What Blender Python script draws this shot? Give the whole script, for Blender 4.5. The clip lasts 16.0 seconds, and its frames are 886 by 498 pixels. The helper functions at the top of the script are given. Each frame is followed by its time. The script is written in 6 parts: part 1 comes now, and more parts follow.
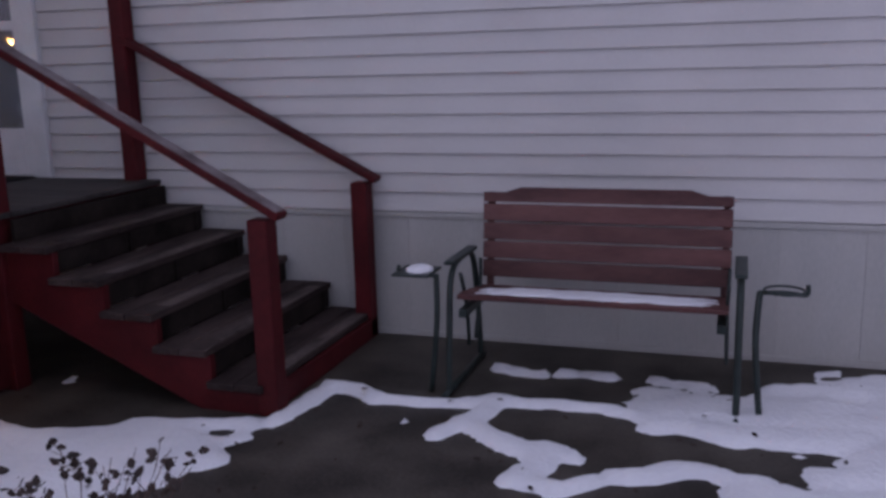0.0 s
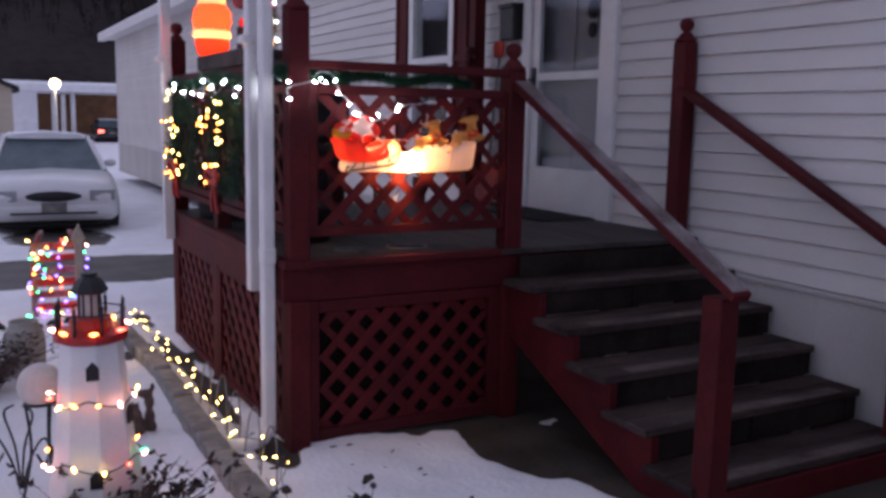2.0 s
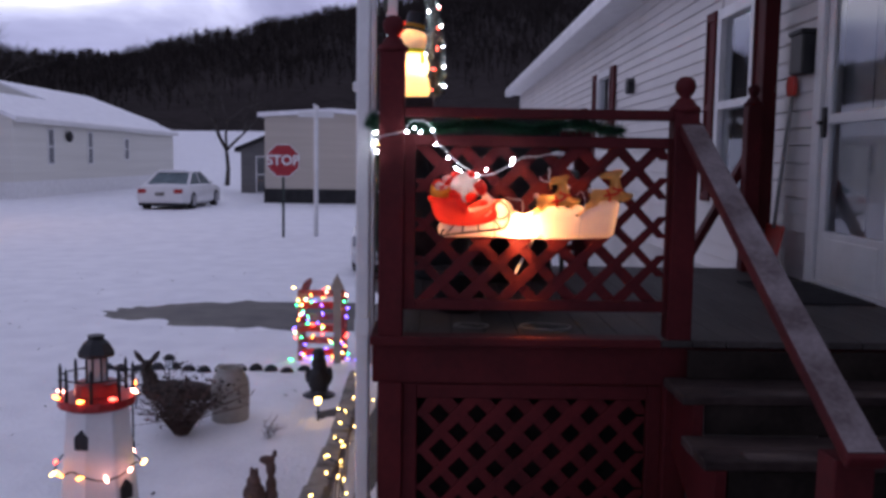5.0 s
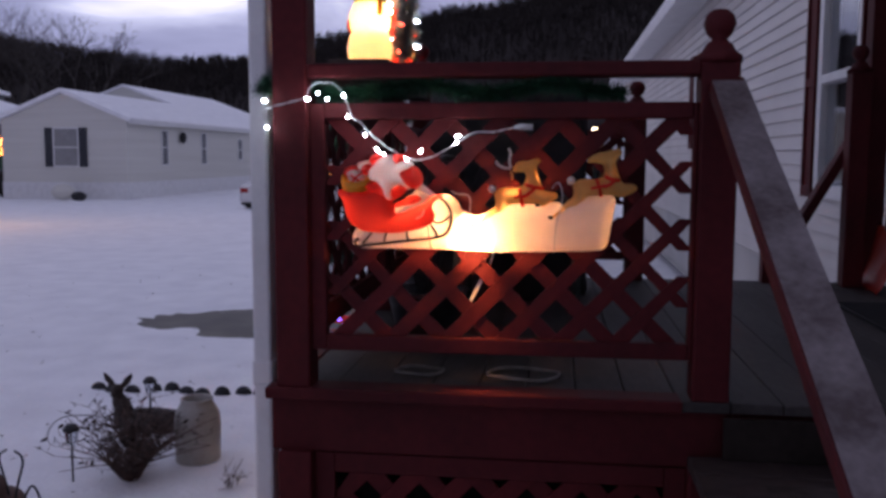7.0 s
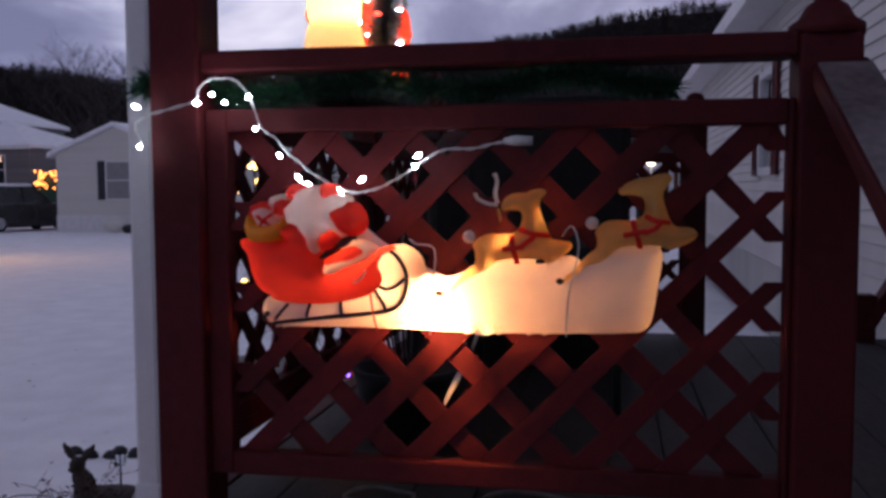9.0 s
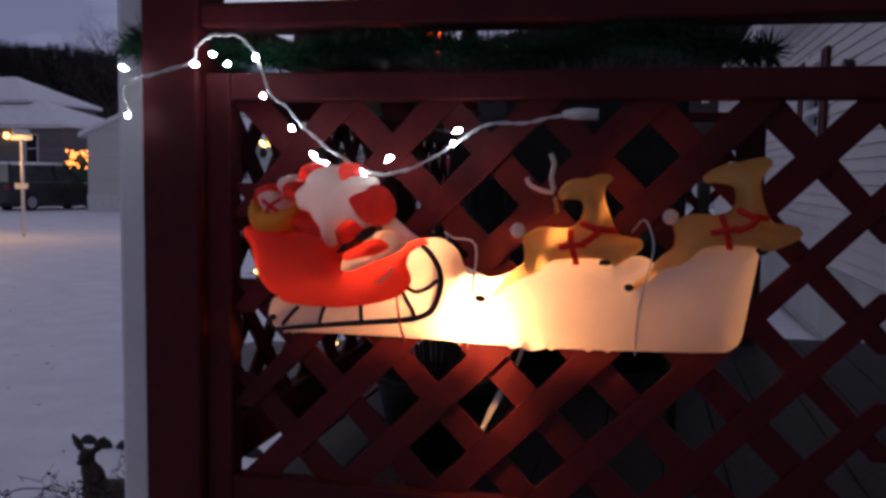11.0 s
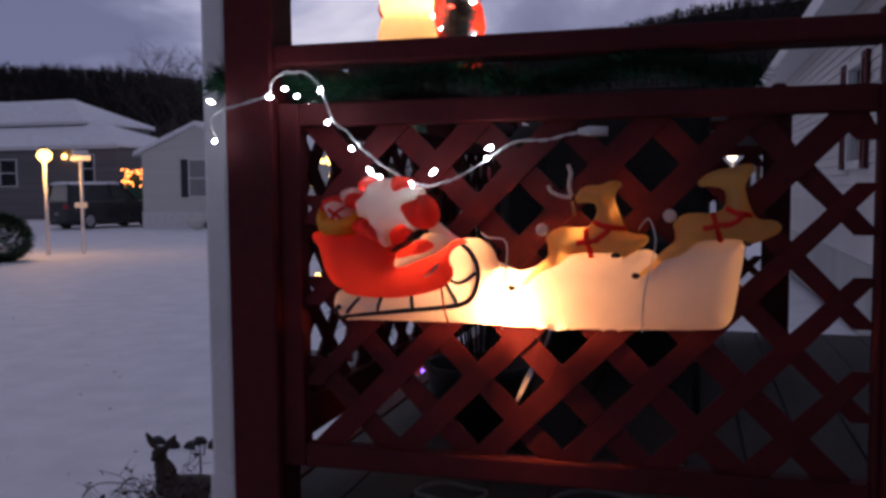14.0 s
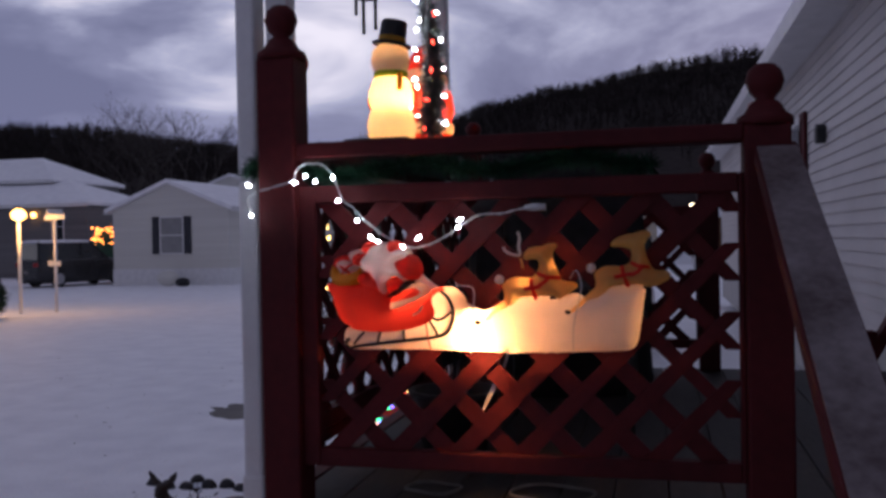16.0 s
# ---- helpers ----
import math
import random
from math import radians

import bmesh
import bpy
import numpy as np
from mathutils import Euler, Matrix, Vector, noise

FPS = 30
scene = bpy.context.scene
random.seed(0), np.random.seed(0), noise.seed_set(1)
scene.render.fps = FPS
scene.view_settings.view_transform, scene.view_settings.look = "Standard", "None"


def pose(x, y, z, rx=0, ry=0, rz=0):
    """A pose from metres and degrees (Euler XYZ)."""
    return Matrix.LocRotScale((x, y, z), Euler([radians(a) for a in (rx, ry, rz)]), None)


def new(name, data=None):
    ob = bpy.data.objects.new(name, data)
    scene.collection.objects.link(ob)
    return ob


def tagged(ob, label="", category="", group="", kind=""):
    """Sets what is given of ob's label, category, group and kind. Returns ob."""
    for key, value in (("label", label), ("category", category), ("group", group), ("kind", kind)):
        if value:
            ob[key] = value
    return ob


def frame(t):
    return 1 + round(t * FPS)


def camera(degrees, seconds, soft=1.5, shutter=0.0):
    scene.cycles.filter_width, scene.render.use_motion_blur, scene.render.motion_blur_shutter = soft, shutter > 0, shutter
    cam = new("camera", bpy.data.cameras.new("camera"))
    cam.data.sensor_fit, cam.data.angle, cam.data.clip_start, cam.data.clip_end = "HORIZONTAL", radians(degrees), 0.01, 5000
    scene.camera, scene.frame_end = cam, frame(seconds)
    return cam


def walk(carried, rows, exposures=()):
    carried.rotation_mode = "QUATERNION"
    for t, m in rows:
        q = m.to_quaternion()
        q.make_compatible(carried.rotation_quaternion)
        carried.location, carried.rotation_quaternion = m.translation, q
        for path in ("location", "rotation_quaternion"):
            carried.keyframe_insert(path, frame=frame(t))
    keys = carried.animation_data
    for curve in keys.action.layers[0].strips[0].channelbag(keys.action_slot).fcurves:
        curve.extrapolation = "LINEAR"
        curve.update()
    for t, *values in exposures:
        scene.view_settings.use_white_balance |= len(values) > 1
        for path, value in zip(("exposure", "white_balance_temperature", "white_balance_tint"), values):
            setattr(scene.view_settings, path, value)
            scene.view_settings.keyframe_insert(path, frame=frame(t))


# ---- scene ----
cam = camera(52.7, 16.0, soft=3.2)
METRES, EYE, TILT, LEAN, TURN = 6.2, 1.6, 0.0, 0.0, 18.5
ROWS = [
    (0.0, 0.0, 0.0, 0.0, -0.31, -11.78, 1.48),
    (0.5, 0.0472, 0.0231, -0.0022, 5.82, -14.09, -0.93),
    (1.0, 0.0754, 0.0518, -0.0036, 11.51, -13.38, 1.3),
    (1.5, 0.114, 0.0819, 0.0008, 30.52, -8.53, 1.69),
    (2.0, 0.1134, 0.1238, -0.0011, 43.1, -8.35, -1.09),
    (2.5, 0.1251, 0.165, 0.0003, 47.34, -8.45, 2.83),
    (3.0, 0.1516, 0.2087, 0.0028, 53.96, -7.28, 2.36),
    (3.5, 0.1494, 0.2544, -0.0024, 55.32, -10.36, 0.48),
    (4.0, 0.1547, 0.299, -0.0037, 57.41, -11.46, 3.42),
    (4.5, 0.166, 0.3453, 0.0056, 64.97, -8.25, 4.36),
    (5.0, 0.1404, 0.3784, 0.0056, 71.05, -5.68, -0.8),
    (7.5, -0.0362, 0.5415, -0.0036, 79.12, -5.86, 0.23),
    (8.0, -0.0739, 0.5459, -0.0015, 76.74, -4.58, -0.42),
    (8.5, -0.1011, 0.5627, -0.0025, 77.41, -3.82, 0.42),
    (9.0, -0.1296, 0.5776, -0.0025, 82.2, -3.91, 0.25),
    (11.5, -0.1752, 0.5769, -0.0039, 84.28, -4.98, -0.57),
    (12.0, -0.1728, 0.5736, -0.0041, 84.62, -5.18, 0.21),
    (12.5, -0.1689, 0.5712, -0.0038, 85.01, -5.05, 0.63),
    (13.0, -0.1622, 0.57, -0.0033, 85.06, -4.84, 1.11),
    (13.5, -0.1499, 0.5771, -0.0041, 85.97, -4.21, 0.15),
    (14.0, -0.1331, 0.5789, -0.0036, 87.0, -4.1, 0.5),
    (14.5, -0.1026, 0.5626, -0.0034, 85.29, -3.52, 0.67),
    (15.0, -0.0833, 0.5565, -0.001, 86.74, -2.07, -0.01),
    (15.5, -0.0681, 0.5715, -0.0011, 88.22, -1.1, 1.03),
    (16.0, -0.046, 0.5691, -0.0004, 85.02, -0.68, 1.1),
]
EXPOSURES = [(0.0, 0.30, 6800, 13), (0.6, 0.52, 6800, 13), (1.5, 0.37, 6800, 13), (2.5, 0.16, 6800, 13), (3.5, 0.1, 6800, 14), (4.5, 0.17, 6700, 14), (5.0, 0.0, 6600, 14), (7.5, -0.32, 6600, 15), (8.0, -0.34, 6600, 15), (8.5, -0.48, 6600, 16),
             (9.0, -0.75, 6600, 16), (11.5, -1.08, 6600, 16), (12.5, -1.08, 6600, 16), (14.5, -0.98, 6600, 15), (16.0, -0.92, 6600, 14)]
walk(cam, [(t, pose(0, 0, EYE, TILT, LEAN, TURN) @ pose(METRES * x, METRES * y, METRES * z, 90 + pitch, roll, yaw)) for t, x, y, z, yaw, pitch, roll in ROWS],
     exposures=EXPOSURES)
import collections
from mathutils.geometry import delaunay_2d_cdt, tessellate_polygon

# ---- world and sun ----
world = bpy.data.worlds.new("dusk")
scene.world = world
world.use_nodes = True
wt = world.node_tree
wt.nodes.clear()


def wnode(kind, **inputs):
    n = wt.nodes.new(kind)
    for k, v in inputs.items():
        n.inputs[k].default_value = v
    return n


w_out = wt.nodes.new("ShaderNodeOutputWorld")
w_bg = wnode("ShaderNodeBackground", Strength=1.0)
w_sky = wt.nodes.new("ShaderNodeTexSky")
w_sky.sky_type, w_sky.sun_disc = "NISHITA", False
w_sky.sun_elevation, w_sky.sun_rotation = radians(4.0), radians(290.0)
w_sky.air_density, w_sky.dust_density = 1.6, 2.0
w_dim = wt.nodes.new("ShaderNodeVectorMath")
w_dim.operation = "SCALE"
w_dim.inputs["Scale"].default_value = 0.06
w_co = wt.nodes.new("ShaderNodeTexCoord")
w_map = wt.nodes.new("ShaderNodeMapping")
w_map.inputs["Scale"].default_value = (1.4, 1.4, 4.6)
w_map.inputs["Location"].default_value = (0.7, 0.48, 0.1)
w_noise = wnode("ShaderNodeTexNoise", Scale=1.45, Detail=7.0, Roughness=0.52, Distortion=0.7)
w_ramp = wt.nodes.new("ShaderNodeValToRGB")
w_ramp.color_ramp.elements[0].position, w_ramp.color_ramp.elements[0].color = 0.40, (0.20, 0.22, 0.385, 1)
w_ramp.color_ramp.elements[1].position, w_ramp.color_ramp.elements[1].color = 0.66, (1.08, 1.07, 1.24, 1)
for at, col in ((0.49, (0.29, 0.315, 0.51, 1)), (0.56, (0.51, 0.545, 0.77, 1))):
    e = w_ramp.color_ramp.elements.new(at)
    e.color = col
# the cloud deck is lightest low down, and lighter in the west than in the east at dusk
w_sep = wt.nodes.new("ShaderNodeSeparateXYZ")
w_rise = wnode("ShaderNodeMapRange")
w_rise.inputs["From Min"].default_value, w_rise.inputs["From Max"].default_value = 0.13, 0.6
w_rise.inputs["To Min"].default_value, w_rise.inputs["To Max"].default_value = 1.55, 1.15
w_cloud = wt.nodes.new("ShaderNodeVectorMath")
w_cloud.operation = "SCALE"
w_west = wnode("ShaderNodeMapRange")
w_west.inputs["From Min"].default_value, w_west.inputs["From Max"].default_value = -0.7, 0.9
w_west.inputs["To Min"].default_value, w_west.inputs["To Max"].default_value = 1.12, 0.70
w_both = wt.nodes.new("ShaderNodeMath")
w_both.operation = "MULTIPLY"
w_mix = wt.nodes.new("ShaderNodeMixRGB")
w_mix.inputs["Fac"].default_value = 0.88
wt.links.new(w_co.outputs["Generated"], w_map.inputs["Vector"])
wt.links.new(w_map.outputs["Vector"], w_noise.inputs["Vector"])
wt.links.new(w_noise.outputs["Fac"], w_ramp.inputs["Fac"])
wt.links.new(w_co.outputs["Generated"], w_sep.inputs["Vector"])
wt.links.new(w_sep.outputs["Z"], w_rise.inputs["Value"])
wt.links.new(w_ramp.outputs["Color"], w_cloud.inputs[0])
wt.links.new(w_sep.outputs["X"], w_west.inputs["Value"])
wt.links.new(w_rise.outputs["Result"], w_both.inputs[0])
wt.links.new(w_west.outputs["Result"], w_both.inputs[1])
wt.links.new(w_both.outputs["Value"], w_cloud.inputs["Scale"])
wt.links.new(w_sky.outputs["Color"], w_dim.inputs[0])
wt.links.new(w_dim.outputs["Vector"], w_mix.inputs["Color1"])
wt.links.new(w_cloud.outputs["Vector"], w_mix.inputs["Color2"])
wt.links.new(w_mix.outputs["Color"], w_bg.inputs["Color"])
wt.links.new(w_bg.outputs["Background"], w_out.inputs["Surface"])


def lamp(name, kind, m, energy, colour, size=0.05):
    d = bpy.data.lights.new(name, kind)
    d.energy, d.color = energy, colour
    if kind == "SUN":
        d.angle = size
    else:
        d.shadow_soft_size = size
    ob = new(name, d)
    ob.matrix_world = m
    return ob


# ---- materials ----
def material(name, a, b, rough=0.7, scale=8.0, fine=60.0, bump=0.25, metal=0.0, spec=0.4, stretch=(1, 1, 1), depth=0.003, vary=0.0):
    """Two colours mixed by coarse and fine noise, with fine relief."""
    m = bpy.data.materials.new(name)
    m.use_nodes = True
    t = m.node_tree
    n, l = t.nodes, t.links
    bsdf = n["Principled BSDF"]
    co, mp = n.new("ShaderNodeTexCoord"), n.new("ShaderNodeMapping")
    mp.inputs["Scale"].default_value = stretch
    l.new(co.outputs["Object"], mp.inputs["Vector"])
    n1, n2 = n.new("ShaderNodeTexNoise"), n.new("ShaderNodeTexNoise")
    n1.inputs["Scale"].default_value, n1.inputs["Detail"].default_value = scale, 4
    n2.inputs["Scale"].default_value, n2.inputs["Detail"].default_value = fine, 3
    for k in (n1, n2):
        l.new(mp.outputs["Vector"], k.inputs["Vector"])
    add = n.new("ShaderNodeMath")
    add.operation = "MULTIPLY_ADD"
    add.inputs[1].default_value = 0.4
    l.new(n2.outputs["Fac"], add.inputs[0])
    l.new(n1.outputs["Fac"], add.inputs[2])
    rng = n.new("ShaderNodeMapRange")
    rng.inputs["From Min"].default_value, rng.inputs["From Max"].default_value = 0.5, 0.95
    l.new(add.outputs[0], rng.inputs["Value"])
    mix = n.new("ShaderNodeMixRGB")
    mix.inputs["Color1"].default_value, mix.inputs["Color2"].default_value = (*a, 1), (*b, 1)
    l.new(rng.outputs["Result"], mix.inputs["Fac"])
    last = mix.outputs["Color"]
    if vary:
        info, hsv, r2 = n.new("ShaderNodeObjectInfo"), n.new("ShaderNodeHueSaturation"), n.new("ShaderNodeMapRange")
        r2.inputs["To Min"].default_value, r2.inputs["To Max"].default_value = 1 - vary, 1 + vary
        l.new(info.outputs["Random"], r2.inputs["Value"])
        l.new(r2.outputs["Result"], hsv.inputs["Value"])
        l.new(last, hsv.inputs["Color"])
        last = hsv.outputs["Color"]
    l.new(last, bsdf.inputs["Base Color"])
    bsdf.inputs["Roughness"].default_value = rough
    bsdf.inputs["Metallic"].default_value = metal
    bsdf.inputs["Specular IOR Level"].default_value = spec
    if bump:
        bp = n.new("ShaderNodeBump")
        bp.inputs["Strength"].default_value, bp.inputs["Distance"].default_value = bump, depth
        l.new(add.outputs[0], bp.inputs["Height"])
        l.new(bp.outputs["Normal"], bsdf.inputs["Normal"])
    return m


def glow(name, colour, strength):
    m = bpy.data.materials.new(name)
    m.use_nodes = True
    t = m.node_tree
    t.nodes.clear()
    e, o = t.nodes.new("ShaderNodeEmission"), t.nodes.new("ShaderNodeOutputMaterial")
    e.inputs["Color"].default_value, e.inputs["Strength"].default_value = (*colour, 1), strength
    t.links.new(e.outputs["Emission"], o.inputs["Surface"])
    return m


def shell(name, colour, through_light=0.6):
    """Thin blow-moulded plastic: reflects some light and lets some through."""
    m = bpy.data.materials.new(name)
    m.use_nodes = True
    t = m.node_tree
    n, l = t.nodes, t.links
    bsdf, out = n["Principled BSDF"], n["Material Output"]
    bsdf.inputs["Roughness"].default_value = 0.45
    co, no, mix = n.new("ShaderNodeTexCoord"), n.new("ShaderNodeTexNoise"), n.new("ShaderNodeMixRGB")
    no.inputs["Scale"].default_value, no.inputs["Detail"].default_value = 14, 4
    l.new(co.outputs["Object"], no.inputs["Vector"])
    mix.inputs["Color1"].default_value = (*(c * 0.82 for c in colour), 1)
    mix.inputs["Color2"].default_value = (*(min(1, c * 1.08) for c in colour), 1)
    l.new(no.outputs["Fac"], mix.inputs["Fac"])
    tr, ms = n.new("ShaderNodeBsdfTranslucent"), n.new("ShaderNodeMixShader")
    ms.inputs["Fac"].default_value = through_light
    l.new(mix.outputs["Color"], bsdf.inputs["Base Color"])
    l.new(mix.outputs["Color"], tr.inputs["Color"])
    l.new(bsdf.outputs["BSDF"], ms.inputs[1])
    l.new(tr.outputs["BSDF"], ms.inputs[2])
    l.new(ms.outputs["Shader"], out.inputs["Surface"])
    return m


def glass(name, tint=(0.9, 0.95, 1.0), rough=0.02):
    m = bpy.data.materials.new(name)
    m.use_nodes = True
    b = m.node_tree.nodes["Principled BSDF"]
    b.inputs["Base Color"].default_value = (*tint, 1)
    b.inputs["Roughness"].default_value = rough
    b.inputs["Transmission Weight"].default_value = 1.0
    b.inputs["IOR"].default_value = 1.45
    return m


RED = material("red_stained_wood", (0.050, 0.0044, 0.0060), (0.098, 0.0092, 0.0115), 0.66, 3, 40, 0.3, spec=0.22, vary=0.12)
LATT = material("red_lattice_wood", (0.060, 0.0050, 0.0066), (0.112, 0.0100, 0.0122), 0.64, 4, 50, 0.3, spec=0.22, vary=0.12)
TREAD = material("worn_tread_wood", (0.014, 0.0075, 0.0070), (0.075, 0.052, 0.047), 0.72, 5, 55, 0.45, spec=0.25, stretch=(1, 0.4, 1), vary=0.1)
DECK = material("grey_deck_boards", (0.022, 0.018, 0.017), (0.070, 0.060, 0.057), 0.65, 4, 60, 0.4, spec=0.3, stretch=(0.3, 1, 1), vary=0.08)
RAILTOP = material("weathered_rail_wood", (0.085, 0.060, 0.060), (0.27, 0.23, 0.235), 0.6, 6, 60, 0.4)
SIDING = material("white_vinyl_siding", (0.55, 0.53, 0.515), (0.645, 0.62, 0.605), 0.5, 1.3, 90, 0.15, depth=0.001, vary=0.03)
SKIRT = material("white_vinyl_skirting", (0.40, 0.39, 0.37), (0.52, 0.505, 0.48), 0.5, 2.0, 80, 0.15, stretch=(1, 1, 0.35), depth=0.001, vary=0.03)
WHITE = material("white_painted_metal", (0.66, 0.66, 0.66), (0.78, 0.78, 0.78), 0.4, 5, 70, 0.1)
SNOW = material("snow", (0.80, 0.80, 0.83), (0.93, 0.93, 0.95), 0.65, 2.6, 38, 0.7, depth=0.03)
CONCRETE = material("wet_concrete", (0.024, 0.020, 0.016), (0.098, 0.083, 0.069), 0.55, 2.6, 55, 0.5, spec=0.3)
KERB = material("grey_edging_block", (0.16, 0.15, 0.14), (0.34, 0.32, 0.30), 0.85, 9, 60, 0.5, vary=0.15)
BENCHWOOD = material("bench_slat_wood", (0.050, 0.013, 0.013), (0.150, 0.062, 0.056), 0.55, 6, 60, 0.35, stretch=(0.3, 1, 1), vary=0.12)
IRON = material("dark_green_iron", (0.012, 0.020, 0.018), (0.03, 0.045, 0.04), 0.45, 12, 80, 0.2)
BLACK = material("black_plastic", (0.010, 0.010, 0.012), (0.022, 0.022, 0.025), 0.5, 10, 80, 0.1)
DARK = material("dark_fabric", (0.010, 0.010, 0.012), (0.022, 0.020, 0.022), 0.9, 14, 90, 0.3)
GLASS = glass("window_glass")
DARKGLASS = material("dark_window_glass", (0.02, 0.025, 0.03), (0.03, 0.035, 0.04), 0.06, 2, 10, 0.0, spec=0.9)
REDPLASTIC = material("red_plastic", (0.42, 0.03, 0.02), (0.5, 0.045, 0.03), 0.4, 8, 60, 0.1)
WREATHGREEN = material("tinsel_green", (0.006, 0.03, 0.016), (0.015, 0.075, 0.035), 0.5, 20, 90, 0.0, vary=0.1)
CABLE = material("white_cable", (0.5, 0.5, 0.5), (0.62, 0.62, 0.62), 0.5, 20, 90, 0.0)
GREENCABLE = material("green_cable", (0.01, 0.03, 0.015), (0.015, 0.04, 0.02), 0.5, 20, 90, 0.0)
BULB = {
    "white": glow("cool_white_bulb", (0.80, 0.90, 1.0), 80.0),
    "warm": glow("warm_bulb", (1.0, 0.58, 0.17), 14.0),
    "red": glow("red_bulb", (1.0, 0.06, 0.04), 14.0),
    "orange": glow("orange_bulb", (1.0, 0.26, 0.05), 15.0),
    "green": glow("green_bulb", (0.03, 0.9, 0.30), 10.0),
    "blue": glow("blue_bulb", (0.16, 0.10, 1.0), 11.0),
    "pink": glow("pink_bulb", (1.0, 0.38, 0.28), 18.0),
}


# ---- geometry helpers ----
def box(bm, x0, x1, y0, y1, z0, z1, mat=None):
    vs = [bm.verts.new((x, y, z)) for z in (z0, z1) for x, y in ((x0, y0), (x1, y0), (x1, y1), (x0, y1))]
    for f in ((3, 2, 1, 0), (4, 5, 6, 7), (0, 1, 5, 4), (1, 2, 6, 5), (2, 3, 7, 6), (3, 0, 4, 7)):
        bm.faces.new([vs[k] for k in f])
    if mat is not None:
        for v in vs:
            v.co = mat @ v.co
    return bm


def beam(bm, a, b, w, h, up=(0, 0, 1)):
    """A bar of section w x h from a to b."""
    a, b = Vector(a), Vector(b)
    d = (b - a).normalized()
    s = d.cross(Vector(up)).normalized()
    u = s.cross(d)
    m = Matrix((s, d, u)).transposed().to_4x4()
    m.translation = a
    return box(bm, -w / 2, w / 2, 0, (b - a).length, -h / 2, h / 2, m)


def tube(bm, pts, r, n=6, closed=False):
    """A round bar along a line of points."""
    pts = [Vector(p) for p in pts]
    rings = []
    ref = Vector((0, 0, 1))
    for i, p in enumerate(pts):
        if closed:
            d = (pts[(i + 1) % len(pts)] - pts[i - 1])
        else:
            d = pts[min(i + 1, len(pts) - 1)] - pts[max(i - 1, 0)]
        d.normalize()
        if abs(d.dot(ref)) > 0.9:
            ref = Vector((1, 0, 0)) if abs(d.x) < 0.9 else Vector((0, 1, 0))
        s = d.cross(ref).normalized()
        ref = s.cross(d)
        rr = r[i] if isinstance(r, (list, tuple)) else r
        rings.append([bm.verts.new(p + rr * (math.cos(k * math.tau / n) * s + math.sin(k * math.tau / n) * ref)) for k in range(n)])
    pairs = list(zip(rings, rings[1:])) + ([(rings[-1], rings[0])] if closed else [])
    for a, b in pairs:
        for k in range(n):
            bm.faces.new((a[k], a[(k + 1) % n], b[(k + 1) % n], b[k])).smooth = True
    if not closed:
        bm.faces.new(rings[0][::-1])
        bm.faces.new(rings[-1])
    return bm


def lathe(bm, profile, n=20, at=(0, 0, 0), smooth=True, caps=True):
    """A turned form; the profile holds (radius, height)."""
    o = Vector(at)
    rings = []
    for r, z in profile:
        if r < 1e-5:
            rings.append([bm.verts.new(o + Vector((0, 0, z)))])
        else:
            rings.append([bm.verts.new(o + Vector((r * math.cos(k * math.tau / n), r * math.sin(k * math.tau / n), z))) for k in range(n)])
    for a, b in zip(rings, rings[1:]):
        for k in range(n):
            q = [a[k % len(a)], a[(k + 1) % len(a)], b[(k + 1) % len(b)], b[k % len(b)]]
            q = [v for i, v in enumerate(q) if v not in q[:i]]
            if len(q) > 2:
                bm.faces.new(q).smooth = smooth
    for ring, flip in ((rings[0], True), (rings[-1], False)):
        if caps and len(ring) > 1:
            bm.faces.new(ring[::-1] if flip else ring)
    return bm


def ball(bm, at, r, n=14, squash=(1, 1, 1)):
    res = bmesh.ops.create_uvsphere(bm, u_segments=n, v_segments=max(6, n * 2 // 3), radius=r)
    for v in res["verts"]:
        v.co = Vector(at) + Vector((v.co.x * squash[0], v.co.y * squash[1], v.co.z * squash[2]))
        for f in v.link_faces:
            f.smooth = True
    return bm


def slab(bm, outline, y0, y1):
    """An outline in x and z, given a thickness in y."""
    a = [bm.verts.new((x, y0, z)) for x, z in outline]
    b = [bm.verts.new((x, y1, z)) for x, z in outline]
    n = len(outline)
    bm.faces.new(a)
    bm.faces.new(b[::-1])
    for k in range(n):
        bm.faces.new((a[(k + 1) % n], a[k], b[k], b[(k + 1) % n]))
    bmesh.ops.recalc_face_normals(bm, faces=bm.faces[:])
    return bm


def mesh_of(name, bm, mat):
    me = bpy.data.meshes.new(name)
    bm.to_mesh(me)
    bm.free()
    for k in (mat if isinstance(mat, (list, tuple)) else [mat]):
        me.materials.append(k)
    return me


def part(name, bm, mat, parent, label="", bevel=0.0):
    me = bm if isinstance(bm, bpy.types.Mesh) else mesh_of(name, bm, mat)
    ob = new(name, me)
    ob.parent = parent
    if label:
        tagged(ob, label)
    if bevel:
        mod = ob.modifiers.new("worn_edge", "BEVEL")
        mod.width, mod.segments, mod.limit_method = bevel, 2, "ANGLE"
    return ob


def thing(name, at, label, category, group="", kind="", turn=0.0):
    ob = new(name)
    ob.empty_display_size = 0.1
    ob.matrix_basis = pose(*at, 0, 0, turn)
    return tagged(ob, label, category, group, kind)


def B():
    return bmesh.new()


# ---- ground and snow ----
def ease(a, b, v):
    k = min(1, max(0, (v - a) / (b - a)))
    return k * k * (3 - 2 * k)


